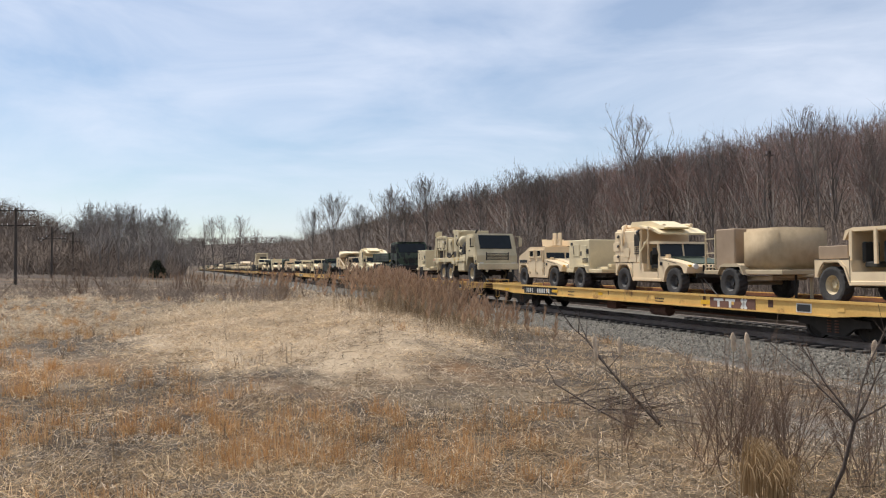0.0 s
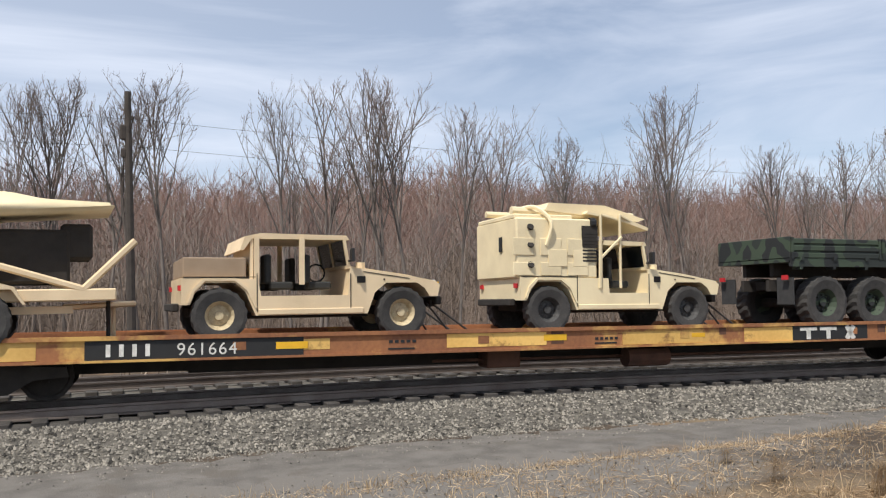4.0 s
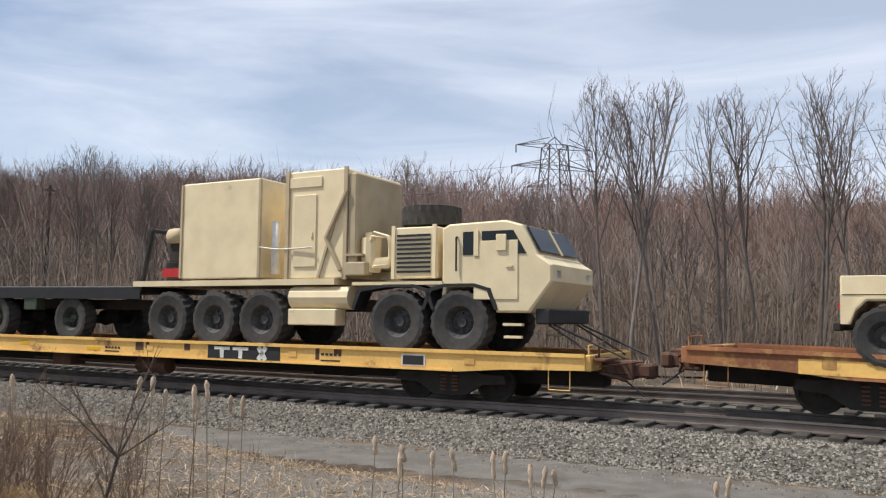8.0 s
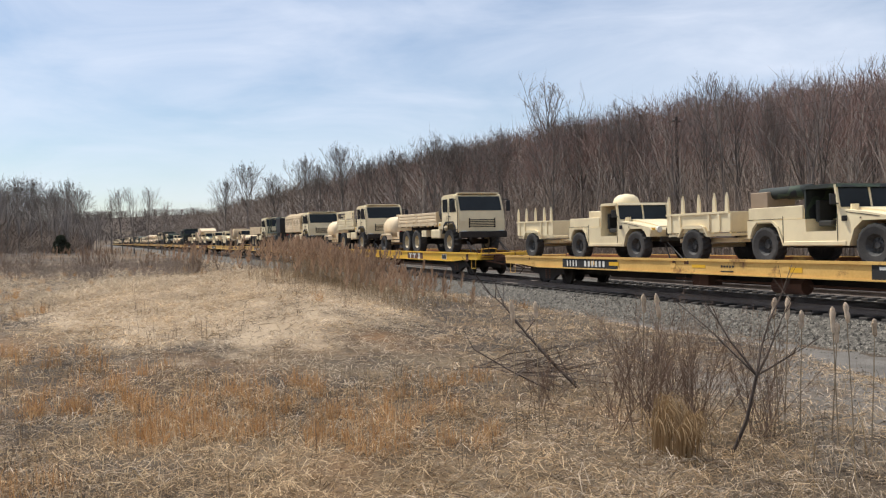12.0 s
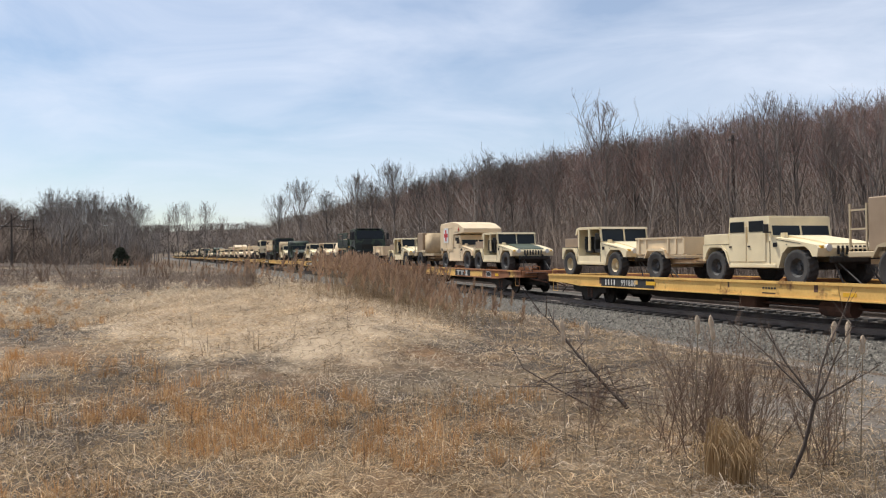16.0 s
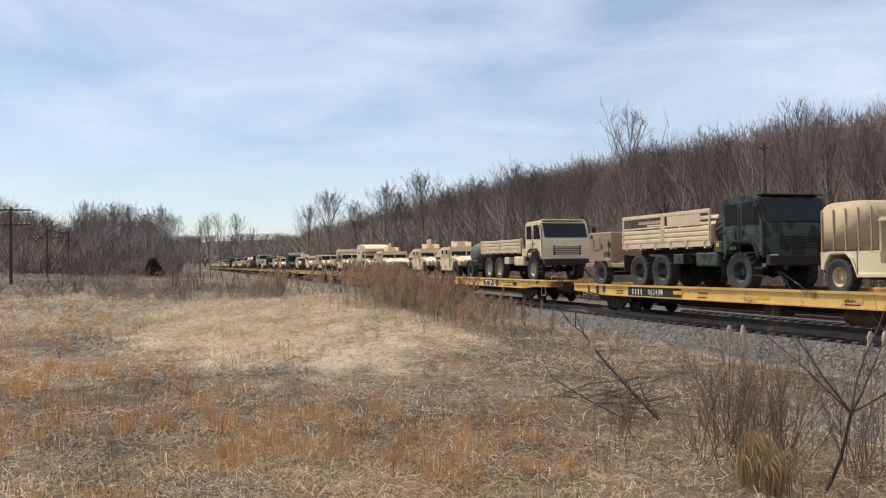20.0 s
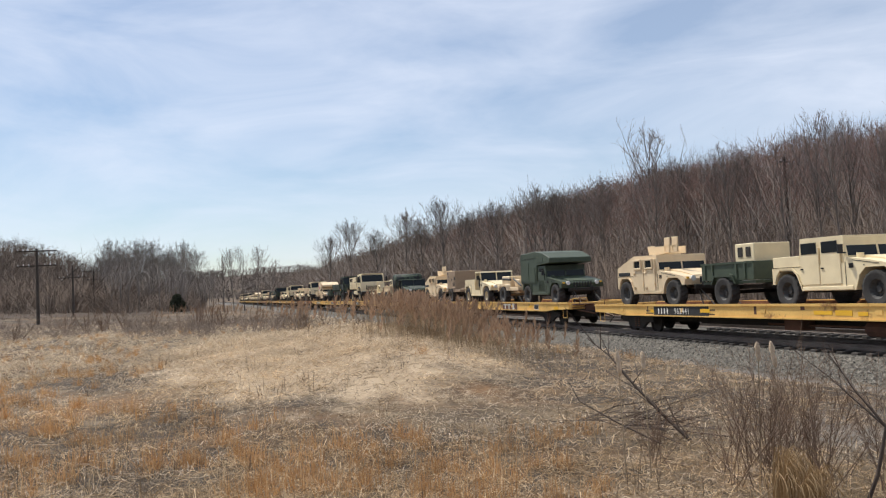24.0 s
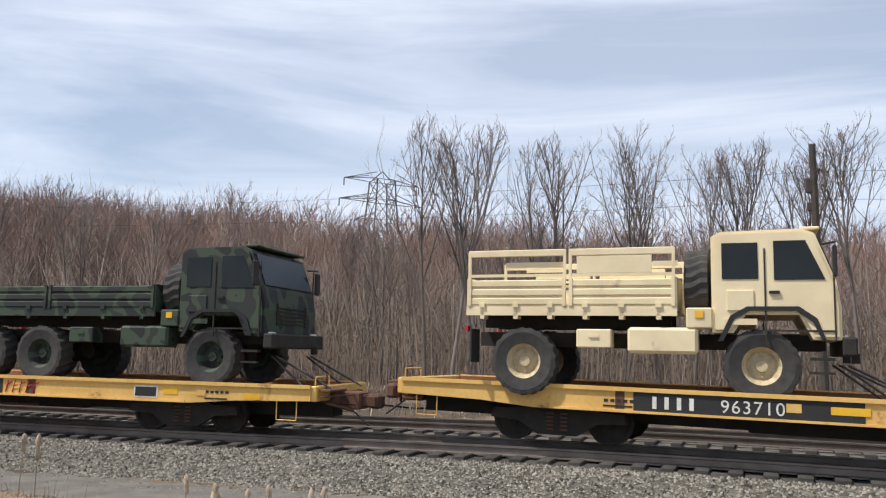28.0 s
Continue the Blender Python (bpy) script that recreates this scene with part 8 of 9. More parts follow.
STRAW_LITTER = blade_mat("straw_litter", ((0.065, 0.042, 0.024), (0.42, 0.285, 0.155), (0.90, 0.69, 0.44), (0.17, 0.103, 0.054), (0.60, 0.42, 0.24)))
WEED = blade_mat("dead_weed", ((0.09, 0.065, 0.045), (0.16, 0.115, 0.08), (0.12, 0.08, 0.055)))
CLUMP = blade_mat("clump_straw", ((0.20, 0.125, 0.06), (0.46, 0.31, 0.16), (0.30, 0.19, 0.09), (0.62, 0.46, 0.27)))
REED = blade_mat("reed_straw", ((0.29, 0.205, 0.118), (0.44, 0.33, 0.205), (0.24, 0.165, 0.095)))
PLUME = blade_mat("reed_plume", ((0.29, 0.185, 0.12), (0.43, 0.30, 0.20), (0.24, 0.145, 0.095)))
FLUFF = mat("cattail_fluff", (0.62, 0.50, 0.37), (0.42, 0.31, 0.21), rough=1.0, scale=14, fine=80, vary=0.15, bump=0.8)
STEM = mat("dry_stem", (0.30, 0.23, 0.15), (0.2, 0.15, 0.1), rough=0.95, vary=0.2)
DEADWOOD = mat("dark_dead_wood", (0.115, 0.085, 0.066), (0.05, 0.037, 0.03), rough=0.95, scale=6, vary=0.2, bump=0.3)
SHRUB = mat("grey_brown_stems", (0.26, 0.175, 0.12), (0.125, 0.083, 0.058), rough=0.95, scale=4, vary=0.2)


def patch(x, y, s, seed):
    """Smooth uneven patches between about -1 and 1."""
    x, y = np.asarray(x) * s * 1.9 + seed * 3.1, np.asarray(y) * s * 1.9 - seed * 1.7
    return (np.sin(x + 1.3 * np.sin(y * 0.7 + seed)) + np.sin(y * 1.1 + 1.1 * np.sin(x * 0.8 - seed)) + 0.6 * np.sin(2.3 * x - 1.7 * y + seed) + 0.5 * np.sin(3.1 * y + 2.2 * x)) / 2.4


def blades(name, x, y, size, height, width, lean, material, label, seed):
    """Bent grass blades at the given places, three faces each."""
    r = np.random.RandomState(seed)
    n = len(x)
    z = land(x, y) - 0.01
    h = r.uniform(*height, n) * size
    w = r.uniform(*width, n) * (0.7 + 0.04 * np.hypot(x, y))
    a, t = r.rand(n) * 6.283, r.rand(n) * 6.283
    ln = h * np.abs(r.normal(0, lean, n))
    dx, dy, cx, cy = ln * np.cos(t), ln * np.sin(t), w * np.cos(a), w * np.sin(a)
    zz = h * np.maximum(0.12, 1 - 0.45 * (ln / h) ** 2)
    P = np.empty((n, 5, 3))
    for k, (f, g, u) in enumerate(((0, -1, 0), (0, 1, 0), (0.35, 0.8, 0.62), (0.35, -0.8, 0.62), (1, 0, 1))):
        P[:, k, 0], P[:, k, 1], P[:, k, 2] = x + dx * f + cx * g, y + dy * f + cy * g, z + zz * u
    T = np.array([(0, 1, 2), (0, 2, 3), (3, 2, 4)][:2 if lean > 2 else 3])[None] + 5 * np.arange(n)[:, None, None]
    if lean > 2:
        P[:, 2], P[:, 3] = P[:, 4], P[:, 4] - 0.6 * np.stack((cx, cy, 0 * cx), 1)
    return tagged(new(name, raw_np(name, P.reshape(-1, 3), T.reshape(-1, 3), (material,))), label, "grass", kind="stuff")


def litter(name, x, y, length, width, lift, material, label, seed):
    """Bent straws that lie across one another on the ground, four faces each."""
    r = np.random.RandomState(seed)
    n = len(x)
    clump = 0.5 + 0.5 * patch(x, y, 2.6, seed * 0.7)
    z = land(x, y) + 0.004 + lift * r.rand(n) * (0.25 + 0.75 * clump)
    ln = r.uniform(*length, n)
    w = r.uniform(*width, n) * (0.75 + 0.045 * np.hypot(x, y))
    a, b = r.rand(n) * 6.283, r.normal(0, 0.5, n)
    rise, dip = ln * r.normal(0.10, 0.16, n), ln * r.normal(-0.05, 0.12, n)
    twist = r.normal(0, 0.5, n)
    P = np.empty((n, 6, 3))
    px, py, pz = x, y, z
    for k, (f, ang, up) in enumerate(((0.0, a, 0 * z), (0.5, a, rise), (0.5, a + b, dip))):
        px, py = px + f * ln * np.cos(ang), py + f * ln * np.sin(ang)
        pz = np.maximum(z * 0 + land(px, py) + 0.003, z + up)
        for q, g in ((0, -1), (1, 1)):
            wk = w * (1.0, 0.9, 0.45)[k] * g
            P[:, 2 * k + q, 0], P[:, 2 * k + q, 1], P[:, 2 * k + q, 2] = px - wk * np.sin(ang) * np.cos(twist), py + wk * np.cos(ang) * np.cos(twist), pz + wk * np.sin(twist)
    T = np.array([(0, 1, 3), (0, 3, 2), (2, 3, 5), (2, 5, 4)])[None] + 6 * np.arange(n)[:, None, None]
    return tagged(new(name, raw_np(name, P.reshape(-1, 3), T.reshape(-1, 3), (material,))), label, "grass", kind="stuff")


def polar(r, n, r0, r1, a0=-118.0, a1=75.0):
    d = r0 * (r1 / r0) ** r.rand(n)
    a = np.radians(r.uniform(a0, a1, n))
    return d * np.sin(a), d * np.cos(a)


def field_only(x, y, keep=None):
    d = edge_y(x) - y
    ok = d > 4.3 + 0.5 * patch(x, y, 0.5, 2.0)
    # bare trodden gravel reaches further up the bank by the middle of the way
    bare = np.exp(-((x + 1.0) / 8.0) ** 2)
    ok &= np.random.RandomState(len(x)).rand(len(x)) > bare * np.clip((8.6 - d) / 2.2, 0, 0.92)
    if keep is not None:
        ok &= keep
    return x[ok], y[ok]


def off_ridge(x, y):
    return ((x + 23) / 13.0) ** 2 + ((y - 2.5) / 4.2) ** 2 > 1.0 + 0.5 * patch(x, y, 0.4, 5.0)


r = np.random.RandomState(1)
x, y = polar(r, 9000, 5.4, 70, -112, -22)
k = r.randint(0, len(x), 34000)
x, y = x[k] + 0.07 * r.normal(size=len(k)), y[k] + 0.07 * r.normal(size=len(k))
x, y = field_only(x, y, (patch(x, y, 0.22, 4.0) > -0.5) & off_ridge(x, y))
blades("straw_grass", x, y, 1.0 + 0.35 * patch(x, y, 0.3, 9.0), (0.07, 0.22), (0.0016, 0.0034), 1.3, STRAW, "dry straw-coloured grass", 1)
x, y = polar(r, 3000, 5.4, 30, -22, 76)
k = r.randint(0, len(x), 26000)
x, y = field_only(x[k] + 0.08 * r.normal(size=len(k)), y[k] + 0.08 * r.normal(size=len(k)))
blades("bank_grass", x, y, 1.0, (0.06, 0.24), (0.0022, 0.0045), 1.4, STRAW, "dry straw-coloured grass on the bank", 21)
# matted litter, grey where it lies wet and straw-coloured elsewhere
for nm, mt, lab, sign, sd in (("grass_litter", LITTER, "flattened grey-brown grass litter", 1, 3), ("straw_litter", STRAW_LITTER, "flattened straw-coloured grass litter", -1, 23)):
    x, y = polar(r, 16000, 5.2, 40, -112, -18)
    k = r.randint(0, len(x), 120000)
    x, y = x[k] + 0.12 * r.normal(size=len(k)), y[k] + 0.12 * r.normal(size=len(k))
    x, y = field_only(x, y, sign * (patch(x, y, 0.36, 31.0) + 0.5 * patch(x, y, 1.3, 12.0) + 0.35 * r.normal(size=len(x))) > -0.25)
    litter(nm, x, y, (0.06, 0.23), (0.0015, 0.0032), 0.075, mt, lab, sd)
x, y = polar(r, 5000, 5.2, 22, -18, 68)
k = r.randint(0, len(x), 46000)
x, y = field_only(x[k] + 0.12 * r.normal(size=len(k)), y[k] + 0.12 * r.normal(size=len(k)))
litter("bank_litter", x, y, (0.05, 0.20), (0.0014, 0.0030), 0.06, STRAW_LITTER, "flattened straw-coloured litter on the bank", 33)
# russet tufts: blades gathered round scattered roots
x, y = polar(r, 1500, 5.6, 55, -114, -52)
x, y = field_only(x, y, (patch(x, y, 0.42, 21.0) + 0.55 * np.clip((-78 - np.degrees(np.arctan2(x, y))) / 12, -1.2, 1) > 0.10) & off_ridge(x, y))
k = r.randint(0, len(x), 30000)
x, y = field_only(x[k] + 0.06 * r.normal(size=len(k)), y[k] + 0.06 * r.normal(size=len(k)))
blades("russet_grass", x, y, 1.0, (0.08, 0.30), (0.0014, 0.0030), 0.75, RUSSET, "russet tufts of dry grass", 2)
# dark dead weeds standing singly
x, y = polar(r, 260, 6.0, 45, -112, -30)
k = np.repeat(np.arange(len(x)), 7)
x, y = field_only(x[k] + 0.05 * r.normal(size=len(k)), y[k] + 0.05 * r.normal(size=len(k)))
blades("dead_weeds", x, y, 1.0, (0.12, 0.42), (0.0016, 0.003), 0.4, WEED, "thin dark dead weeds", 22)
x, y = -24 + 7.5 * r.normal(size=36000), 2.8 + 2.6 * r.normal(size=36000)
x, y = field_only(x, y, (np.hypot(x, y) > 10) & ~off_ridge(x, y) & (patch(x, y, 0.8, 41.0) > -0.75))
litter("pale_grass", x, y, (0.10, 0.34), (0.002, 0.004), 0.07, PALE, "pale flattened straw on the low ridge", 4)
x, y = polar(r, 24000, 22, 75, -114, -78)
x, y = field_only(x, y, patch(x, y, 0.5, 17.0) > -0.7)
litter("far_straw", x, y, (0.2, 0.6), (0.003, 0.006), 0.10, PALE, "pale dry grass across the field", 44)
x = r.uniform(-90, 70, 10000)
blades("wood_edge_grass", x, edge_y(x) + 9 + 14 * r.rand(10000), 1.0, (0.2, 0.6), (0.006, 0.012), 0.7, LITTER, "dead grass at the foot of the wood", 5)


def reed_bed(cx, cy, sx, sy, n, h, seed):
    """Tall dry reeds with feathery plumes."""
    r = np.random.RandomState(seed)
    vs, fs, pv, pf = [], [], [], []
    for _ in range(n):
        x, y = cx + sx * r.normal(), cy + sy * r.normal()
        z, k = ground_z(x, y), h * r.uniform(0.65, 1.05)
        dy = 0.08 * r.normal()
        dx = 0.10 * r.normal()
        w = 0.008
        n0 = len(vs)
        vs += [(x - w, y, z), (x + w, y, z), (x, y + w, z), (x + dx, y + dy, z + k)]
        fs += [(n0, n0 + 1, n0 + 3), (n0 + 1, n0 + 2, n0 + 3), (n0 + 2, n0, n0 + 3)]
        for j in range(4):
            f, t = r.uniform(0.15, 0.7), r.rand() * 6.28
            bx, by, bz = x + dx * f, y + dy * f, z + k * f
            n0 = len(vs)
            L = r.uniform(0.10, 0.24)
            vs += [(bx - 0.005, by, bz), (bx + 0.005, by, bz), (bx + L * math.cos(t), by + L * math.sin(t), bz + L * 1.9)]
            fs.append((n0, n0 + 1, n0 + 2))
        if r.rand() < 0.6:
            for j in range(14):
                t, q = r.rand() * 6.28, r.rand()
                bx, by, bz = x + dx + 0.06 * q, y + dy + 0.03 * q, z + k - 0.12 + 0.30 * q
                n0 = len(pv)
                L = 0.04 + 0.07 * (1 - q)
                pv += [(bx - 0.010, by - 0.01, bz - 0.04), (bx + 0.010, by + 0.01, bz - 0.04), (bx + L * math.cos(t) + 0.04, by + L * math.sin(t), bz + 0.09)]
                pf.append((n0, n0 + 1, n0 + 2))
    p = thing("reed_bed", "tall orange-brown dry reeds with feathery plumes", "reeds")
    for nm, v, f, m in (("reed_stem", vs, fs, REED), ("reed_plume", pv, pf, PLUME)):
        ob = new(nm, raw(nm, v, f, m))
        ob.parent = p
        ob["kind"] = "stuff"


reed_bed(*at_bearing(-75.8, 21.5), 1.4, 0.8, 600, 0.88, 8)
reed_bed(*at_bearing(-71.5, 18.5), 1.4, 0.7, 200, 0.6, 9)
reed_bed(*at_bearing(-83.5, 33.0), 2.6, 1.0, 110, 1.1, 10)
reed_bed(*at_bearing(-90.0, 60.0), 7.0, 2.5, 160, 1.2, 14)


def shrub(az, dist, n, h, spread, seed, label, name="shrub", r0=0.0045):
    """Many thin stems that spring from a few roots and branch twice."""
    x, y = at_bearing(az, dist)
    rnd = random.Random(seed)
    ob = thing(name, label, "shrub")
    ob.matrix_basis = Matrix.Translation((x, y, ground_z(x, y) - 0.03))
    near = dist < 30
    roots = [Vector((rnd.gauss(0, spread * 0.30), rnd.gauss(0, spread * 0.24), 0)) for _ in range(max(3, n // 7))]
    V, F = [], []
    for _ in range(n):
        if near:
            V, F = [], []
        p = rnd.choice(roots) + Vector((rnd.gauss(0, 0.05), rnd.gauss(0, 0.05), 0))
        a, t = rnd.uniform(0, 6.28), abs(rnd.gauss(0, 0.5))
        d = Vector((math.cos(a) * t, math.sin(a) * t, 1)).normalized()
        k, q = h * rnd.uniform(0.5, 1.05), p
        for i in range(4):
            d = (d + Vector((rnd.gauss(0, 0.07), rnd.gauss(0, 0.07), 0.03))).normalized()
            e = q + d * k / 4
            tube(V, F, q, e, r0 * (1 - 0.2 * i), r0 * (0.8 - 0.2 * i) + 0.0007, 3)
            for _j in range(4 if i and near else 3 if i else 0):
                at = q.lerp(e, rnd.random())
                nd = (side_way(d, rnd.uniform(0.35, 0.7), rnd) + Vector((0, 0, 0.25))).normalized()
                ln = k * rnd.uniform(0.12, 0.32)
                spike(V, F, at, at + nd * ln, r0 * 0.40)
                for _m in range(4 if near else 1):
                    o = at + nd * ln * rnd.uniform(0.2, 0.9)
                    wisp(V, F, o, o + side_way(nd, rnd.uniform(0.3, 0.6), rnd) * ln * rnd.uniform(0.3, 0.7), r0 * 0.32, rnd)
            q = e
        if near or _ == n - 1:
            st = new("stem", raw("stem", [tuple(v) for v in V], F, SHRUB))
            st.parent = ob
            if not near:
                st["kind"] = "stuff"
    return ob


shrub(-55.0, 8.2, 50, 1.05, 1.5, 3, "dense leafless shrub of thin brown stems")
shrub(-52.0, 8.3, 44, 1.15, 1.4, 4, "dense leafless shrub with upright twigs")
shrub(-48.5, 7.8, 34, 1.1, 1.4, 13, "leafless shrub behind the sapling")
shrub(-58.0, 8.9, 14, 0.7, 1.0, 5, "low leafless shrub beside the bank")
shrub(-84.0, 42.0, 40, 1.5, 5.0, 6, "grey leafless bush at the field edge", r0=0.02)
shrub(-90.0, 52.0, 50, 1.7, 7.0, 7, "brown leafless bush across the field", r0=0.02)
shrub(-97.0, 60.0, 60, 1.8, 9.0, 8, "low brown brush under the poles", r0=0.02)
shrub(-104.0, 50.0, 50, 1.7, 8.0, 9, "low brown brush beside the poles", r0=0.02)
shrub(-80.0, 36.0, 30, 1.0, 4.0, 12, "low scrub beside the gravel road", r0=0.015)


def sapling():
    """The small forked sapling in front of the shrub."""
    x, y = at_bearing(-47.6, 7.2)
    V, F = [], []
    rnd = random.Random(2)
    z0 = ground_z(x, y)
    side = Vector((math.cos(radians(47.6)), math.sin(radians(47.6)), 0))
    fork = Vector((0, 0, 0)) + side * 0.10 + Vector((0, 0, 0.72))
    root = side * -0.12
    ob = thing("sapling", "small forked leafless sapling by the shrub", "sapling")
    ob.matrix_basis = Matrix.Translation((x, y, z0 - 0.04))
    tube(V, F, root, root.lerp(fork, 0.5) + side * 0.03, 0.017, 0.015, 6)
    tube(V, F, root.lerp(fork, 0.5) + side * 0.03, fork, 0.015, 0.013, 6)
    for sx, up, ln in ((-0.9, 0.45, 0.75), (-0.45, 0.9, 0.7), (0.15, 1.0, 0.95), (0.5, 0.75, 0.7), (0.95, 0.35, 0.6)):
        if V:
            limb = new("trunk", raw("trunk", [tuple(v) for v in V], F, DEADWOOD))
            limb.parent = ob
        V, F = [], []
        q, d = fork, (side * sx + Vector((0, 0, up)) + Vector((0, 0.2 * rnd.gauss(0, 1), 0))).normalized()
        for i in range(4):
            d = (d + Vector((rnd.gauss(0, 0.10), rnd.gauss(0, 0.10), 0.10))).normalized()
            e = q + d * ln / 4
            tube(V, F, q, e, 0.010 - 0.002 * i, 0.008 - 0.002 * i, 4)
            for _ in range(2):
                nd = (d + Vector((rnd.gauss(0, 0.6), rnd.gauss(0, 0.6), 0.3))).normalized()
                at = q.lerp(e, rnd.random())
                tube(V, F, at, at + nd * ln * rnd.uniform(0.15, 0.4), 0.0035, 0.0015, 3)
            q = e
        bm = B()
        vv = [bm.verts.new(v) for v in V]
        for f in F:
            bm.faces.new([vv[i] for i in f])
        bmesh.ops.remove_doubles(bm, verts=list(bm.verts), dist=0.0005)
        each("twig", bm, DEADWOOD, ob)
        V = []


def dead_branch():
    V, F = [], []
    rnd = random.Random(6)
    pts = [(-58.2, 9.4, 0.02), (-60.0, 9.5, 0.30), (-61.6, 9.6, 0.58), (-63.2, 9.8, 0.90), (-64.6, 10.0, 1.08)]
    P = [Vector((*at_bearing(a, d), 0)) for a, d, _ in pts]
    P = [Vector((p.x, p.y, ground_z(p.x, p.y) + h)) for p, (_, _, h) in zip(P, pts)]
    for i in range(4):
        tube(V, F, P[i], P[i + 1], 0.021 - 0.004 * i, 0.017 - 0.004 * i, 5)
        for k in range(3):
            at = P[i].lerp(P[i + 1], rnd.random())
            tube(V, F, at, at + Vector((rnd.gauss(-0.1, 0.2), rnd.gauss(0, 0.15), rnd.uniform(0.1, 0.45))), 0.008, 0.003, 3)
    q = [Vector((*at_bearing(a, d), 0)) for a, d in ((-60.3, 9.2), (-63.0, 9.4), (-65.3, 9.6), (-66.0, 9.7))]
    q = [Vector((p.x, p.y, ground_z(p.x, p.y) + h)) for p, h in zip(q, (0.05, 0.22, 0.40, 0.62))]
    for i in range(3):
        tube(V, F, q[i], q[i + 1], 0.011 - 0.002 * i, 0.009 - 0.002 * i, 4)
    db = thing("dead_branch", "fallen dead branch leaning out of the grass", "branch")
    bm = B()
    vv = [bm.verts.new(v) for v in V]
    for f in F:
        bm.faces.new([vv[i] for i in f])
    bmesh.ops.remove_doubles(bm, verts=list(bm.verts), dist=0.0005)
    each("twig", bm, DEADWOOD, db)
    V, F = [], []
    c = Vector((*at_bearing(-61.5, 10.0), 0))
    for k in range(60):
        a = Vector((c.x + rnd.gauss(0, 0.4), c.y + rnd.gauss(0, 0.3), 0))
        a.z = ground_z(a.x, a.y) + rnd.uniform(0.02, 0.22)
        tube(V, F, a, a + Vector((rnd.gauss(0, 0.35), rnd.gauss(0, 0.3), rnd.gauss(0, 0.08))), 0.007, 0.004, 3)
    tagged(new("brush_pile", raw("brush_pile", [tuple(v) for v in V], F, DEADWOOD)), "small pile of dark dead twigs", "brush pile", kind="stuff")


sapling()
dead_branch()


def grass_clump(az, dist, h, seed, n=130):
    """Thin dry blades that rise together and arch over to one side."""
    x, y = at_bearing(az, dist)
    r = np.random.RandomState(seed)
    vs, fs = [], []
    for _ in range(n):
        t, out = r.normal(0.1, 0.55), r.uniform(0.06, 0.34) * h
        k = h * r.uniform(0.55, 1.0)
        bx, by = 0.055 * r.normal(), 0.05 * r.normal()
        n0, w = len(vs), 0.0019
        P = [(bx + out * f * math.cos(t), by + out * f * math.sin(t), k * g) for f, g in ((0, 0), (0.12, 0.5), (0.4, 0.88), (0.8, 1.0), (1.25, 0.9), (1.5, 0.72))]
        for q in P:
            vs += [(q[0] - w, q[1] - w, q[2]), (q[0] + w, q[1] + w, q[2])]
        fs += [(n0 + 2 * i, n0 + 2 * i + 1, n0 + 2 * i + 3, n0 + 2 * i + 2) for i in range(5)]
    ob = new("grass_clump", raw("grass_clump", vs, fs, CLUMP))
    ob.matrix_basis = Matrix.Translation((x, y, ground_z(x, y) - 0.02))
    tagged(ob, "arching golden clump of dry grass", "grass clump", "grass clumps")


for az, d, h, s, n in ((-52.9, 7.1, 0.55, 1, 120), (-51.3, 7.0, 0.44, 2, 110), (52.0, 8.6, 0.28, 8, 120), (58.0, 8.2, 0.34, 9, 120), (49.0, 9.4, 0.25, 10, 120)):
    grass_clump(az, d, h, s, n)


# ---- cattails ----
def cattail_heads():
    bm = B()
    lathe(bm, [(0.004, -0.11), (0.022, -0.09), (0.030, -0.03), (0.026, 0.02), (0.034, 0.06), (0.020, 0.11), (0.003, 0.13)], 8, "z")
    for v in bm.verts:
        v.co += Vector((noise.noise(v.co * 30), noise.noise(v.co * 31 + Vector((5, 0, 0))), 0)) * 0.012
    return mesh_of("seed_head", bm, FLUFF, True)


HEAD = cattail_heads()
rnd = random.Random(9)
CATS = [(-45.7, -5.1), (-44.9, -5.1), (-44.1, -5.8), (-42.3, -5.8), (-41.5, -5.3), (-40.0, -6.2), (-39.2, -6.5), (-42.1, -6.6), (-30.4, -8.9), (-28.5, -9.4), (-28.7, -10.2), (-26.5, -9.8), (-25.1, -9.8), (-22.4, -10.1), (-21.6, -9.9),
        (-19.9, -10.7), (-19.0, -10.7), (-18.3, -10.7), (-8.0, -11.0), (-7.3, -10.8), (-53.8, -4.8), (-52.9, -5.0), (-61.0, -5.2), (-62.6, -5.4)]
for az, el in CATS:
    d = 7.9 if az < -35 else 7.2
    x, y = at_bearing(az, d)
    zh = EYE[2] + d * math.tan(radians(el))
    z0 = ground_z(x, y)
    c = thing("cattail", "dry cattail with burst pale seed head", "cattail", "cattails by the road")
    c.matrix_basis = Matrix.Translation((x, y, z0))
    k = zh - z0
    lx = rnd.gauss(0, 0.04)
    part("stalk", cyl(B(), (-lx, 0, -0.03), (0, 0, k - 0.08), 0.006, 5, 0.004), STEM, c)
    h = part_of("seed_head", HEAD, c, Matrix.Translation((0, 0, k)) @ Euler((rnd.gauss(0, 0.12), rnd.gauss(0, 0.12), rnd.random() * 6)).to_matrix().to_4x4() @ Matrix.Diagonal((0.72, 0.72, rnd.uniform(0.65, 1.0), 1)))


a, d = np.radians(r.uniform(-50, -18, 190)), r.uniform(6.4, 8.2, 190)
blades("cattail_leaves", d * np.sin(a), d * np.cos(a), 1.0, (0.12, 0.5), (0.003, 0.005), 0.45, STRAW, "dry upright cattail leaves", 12)


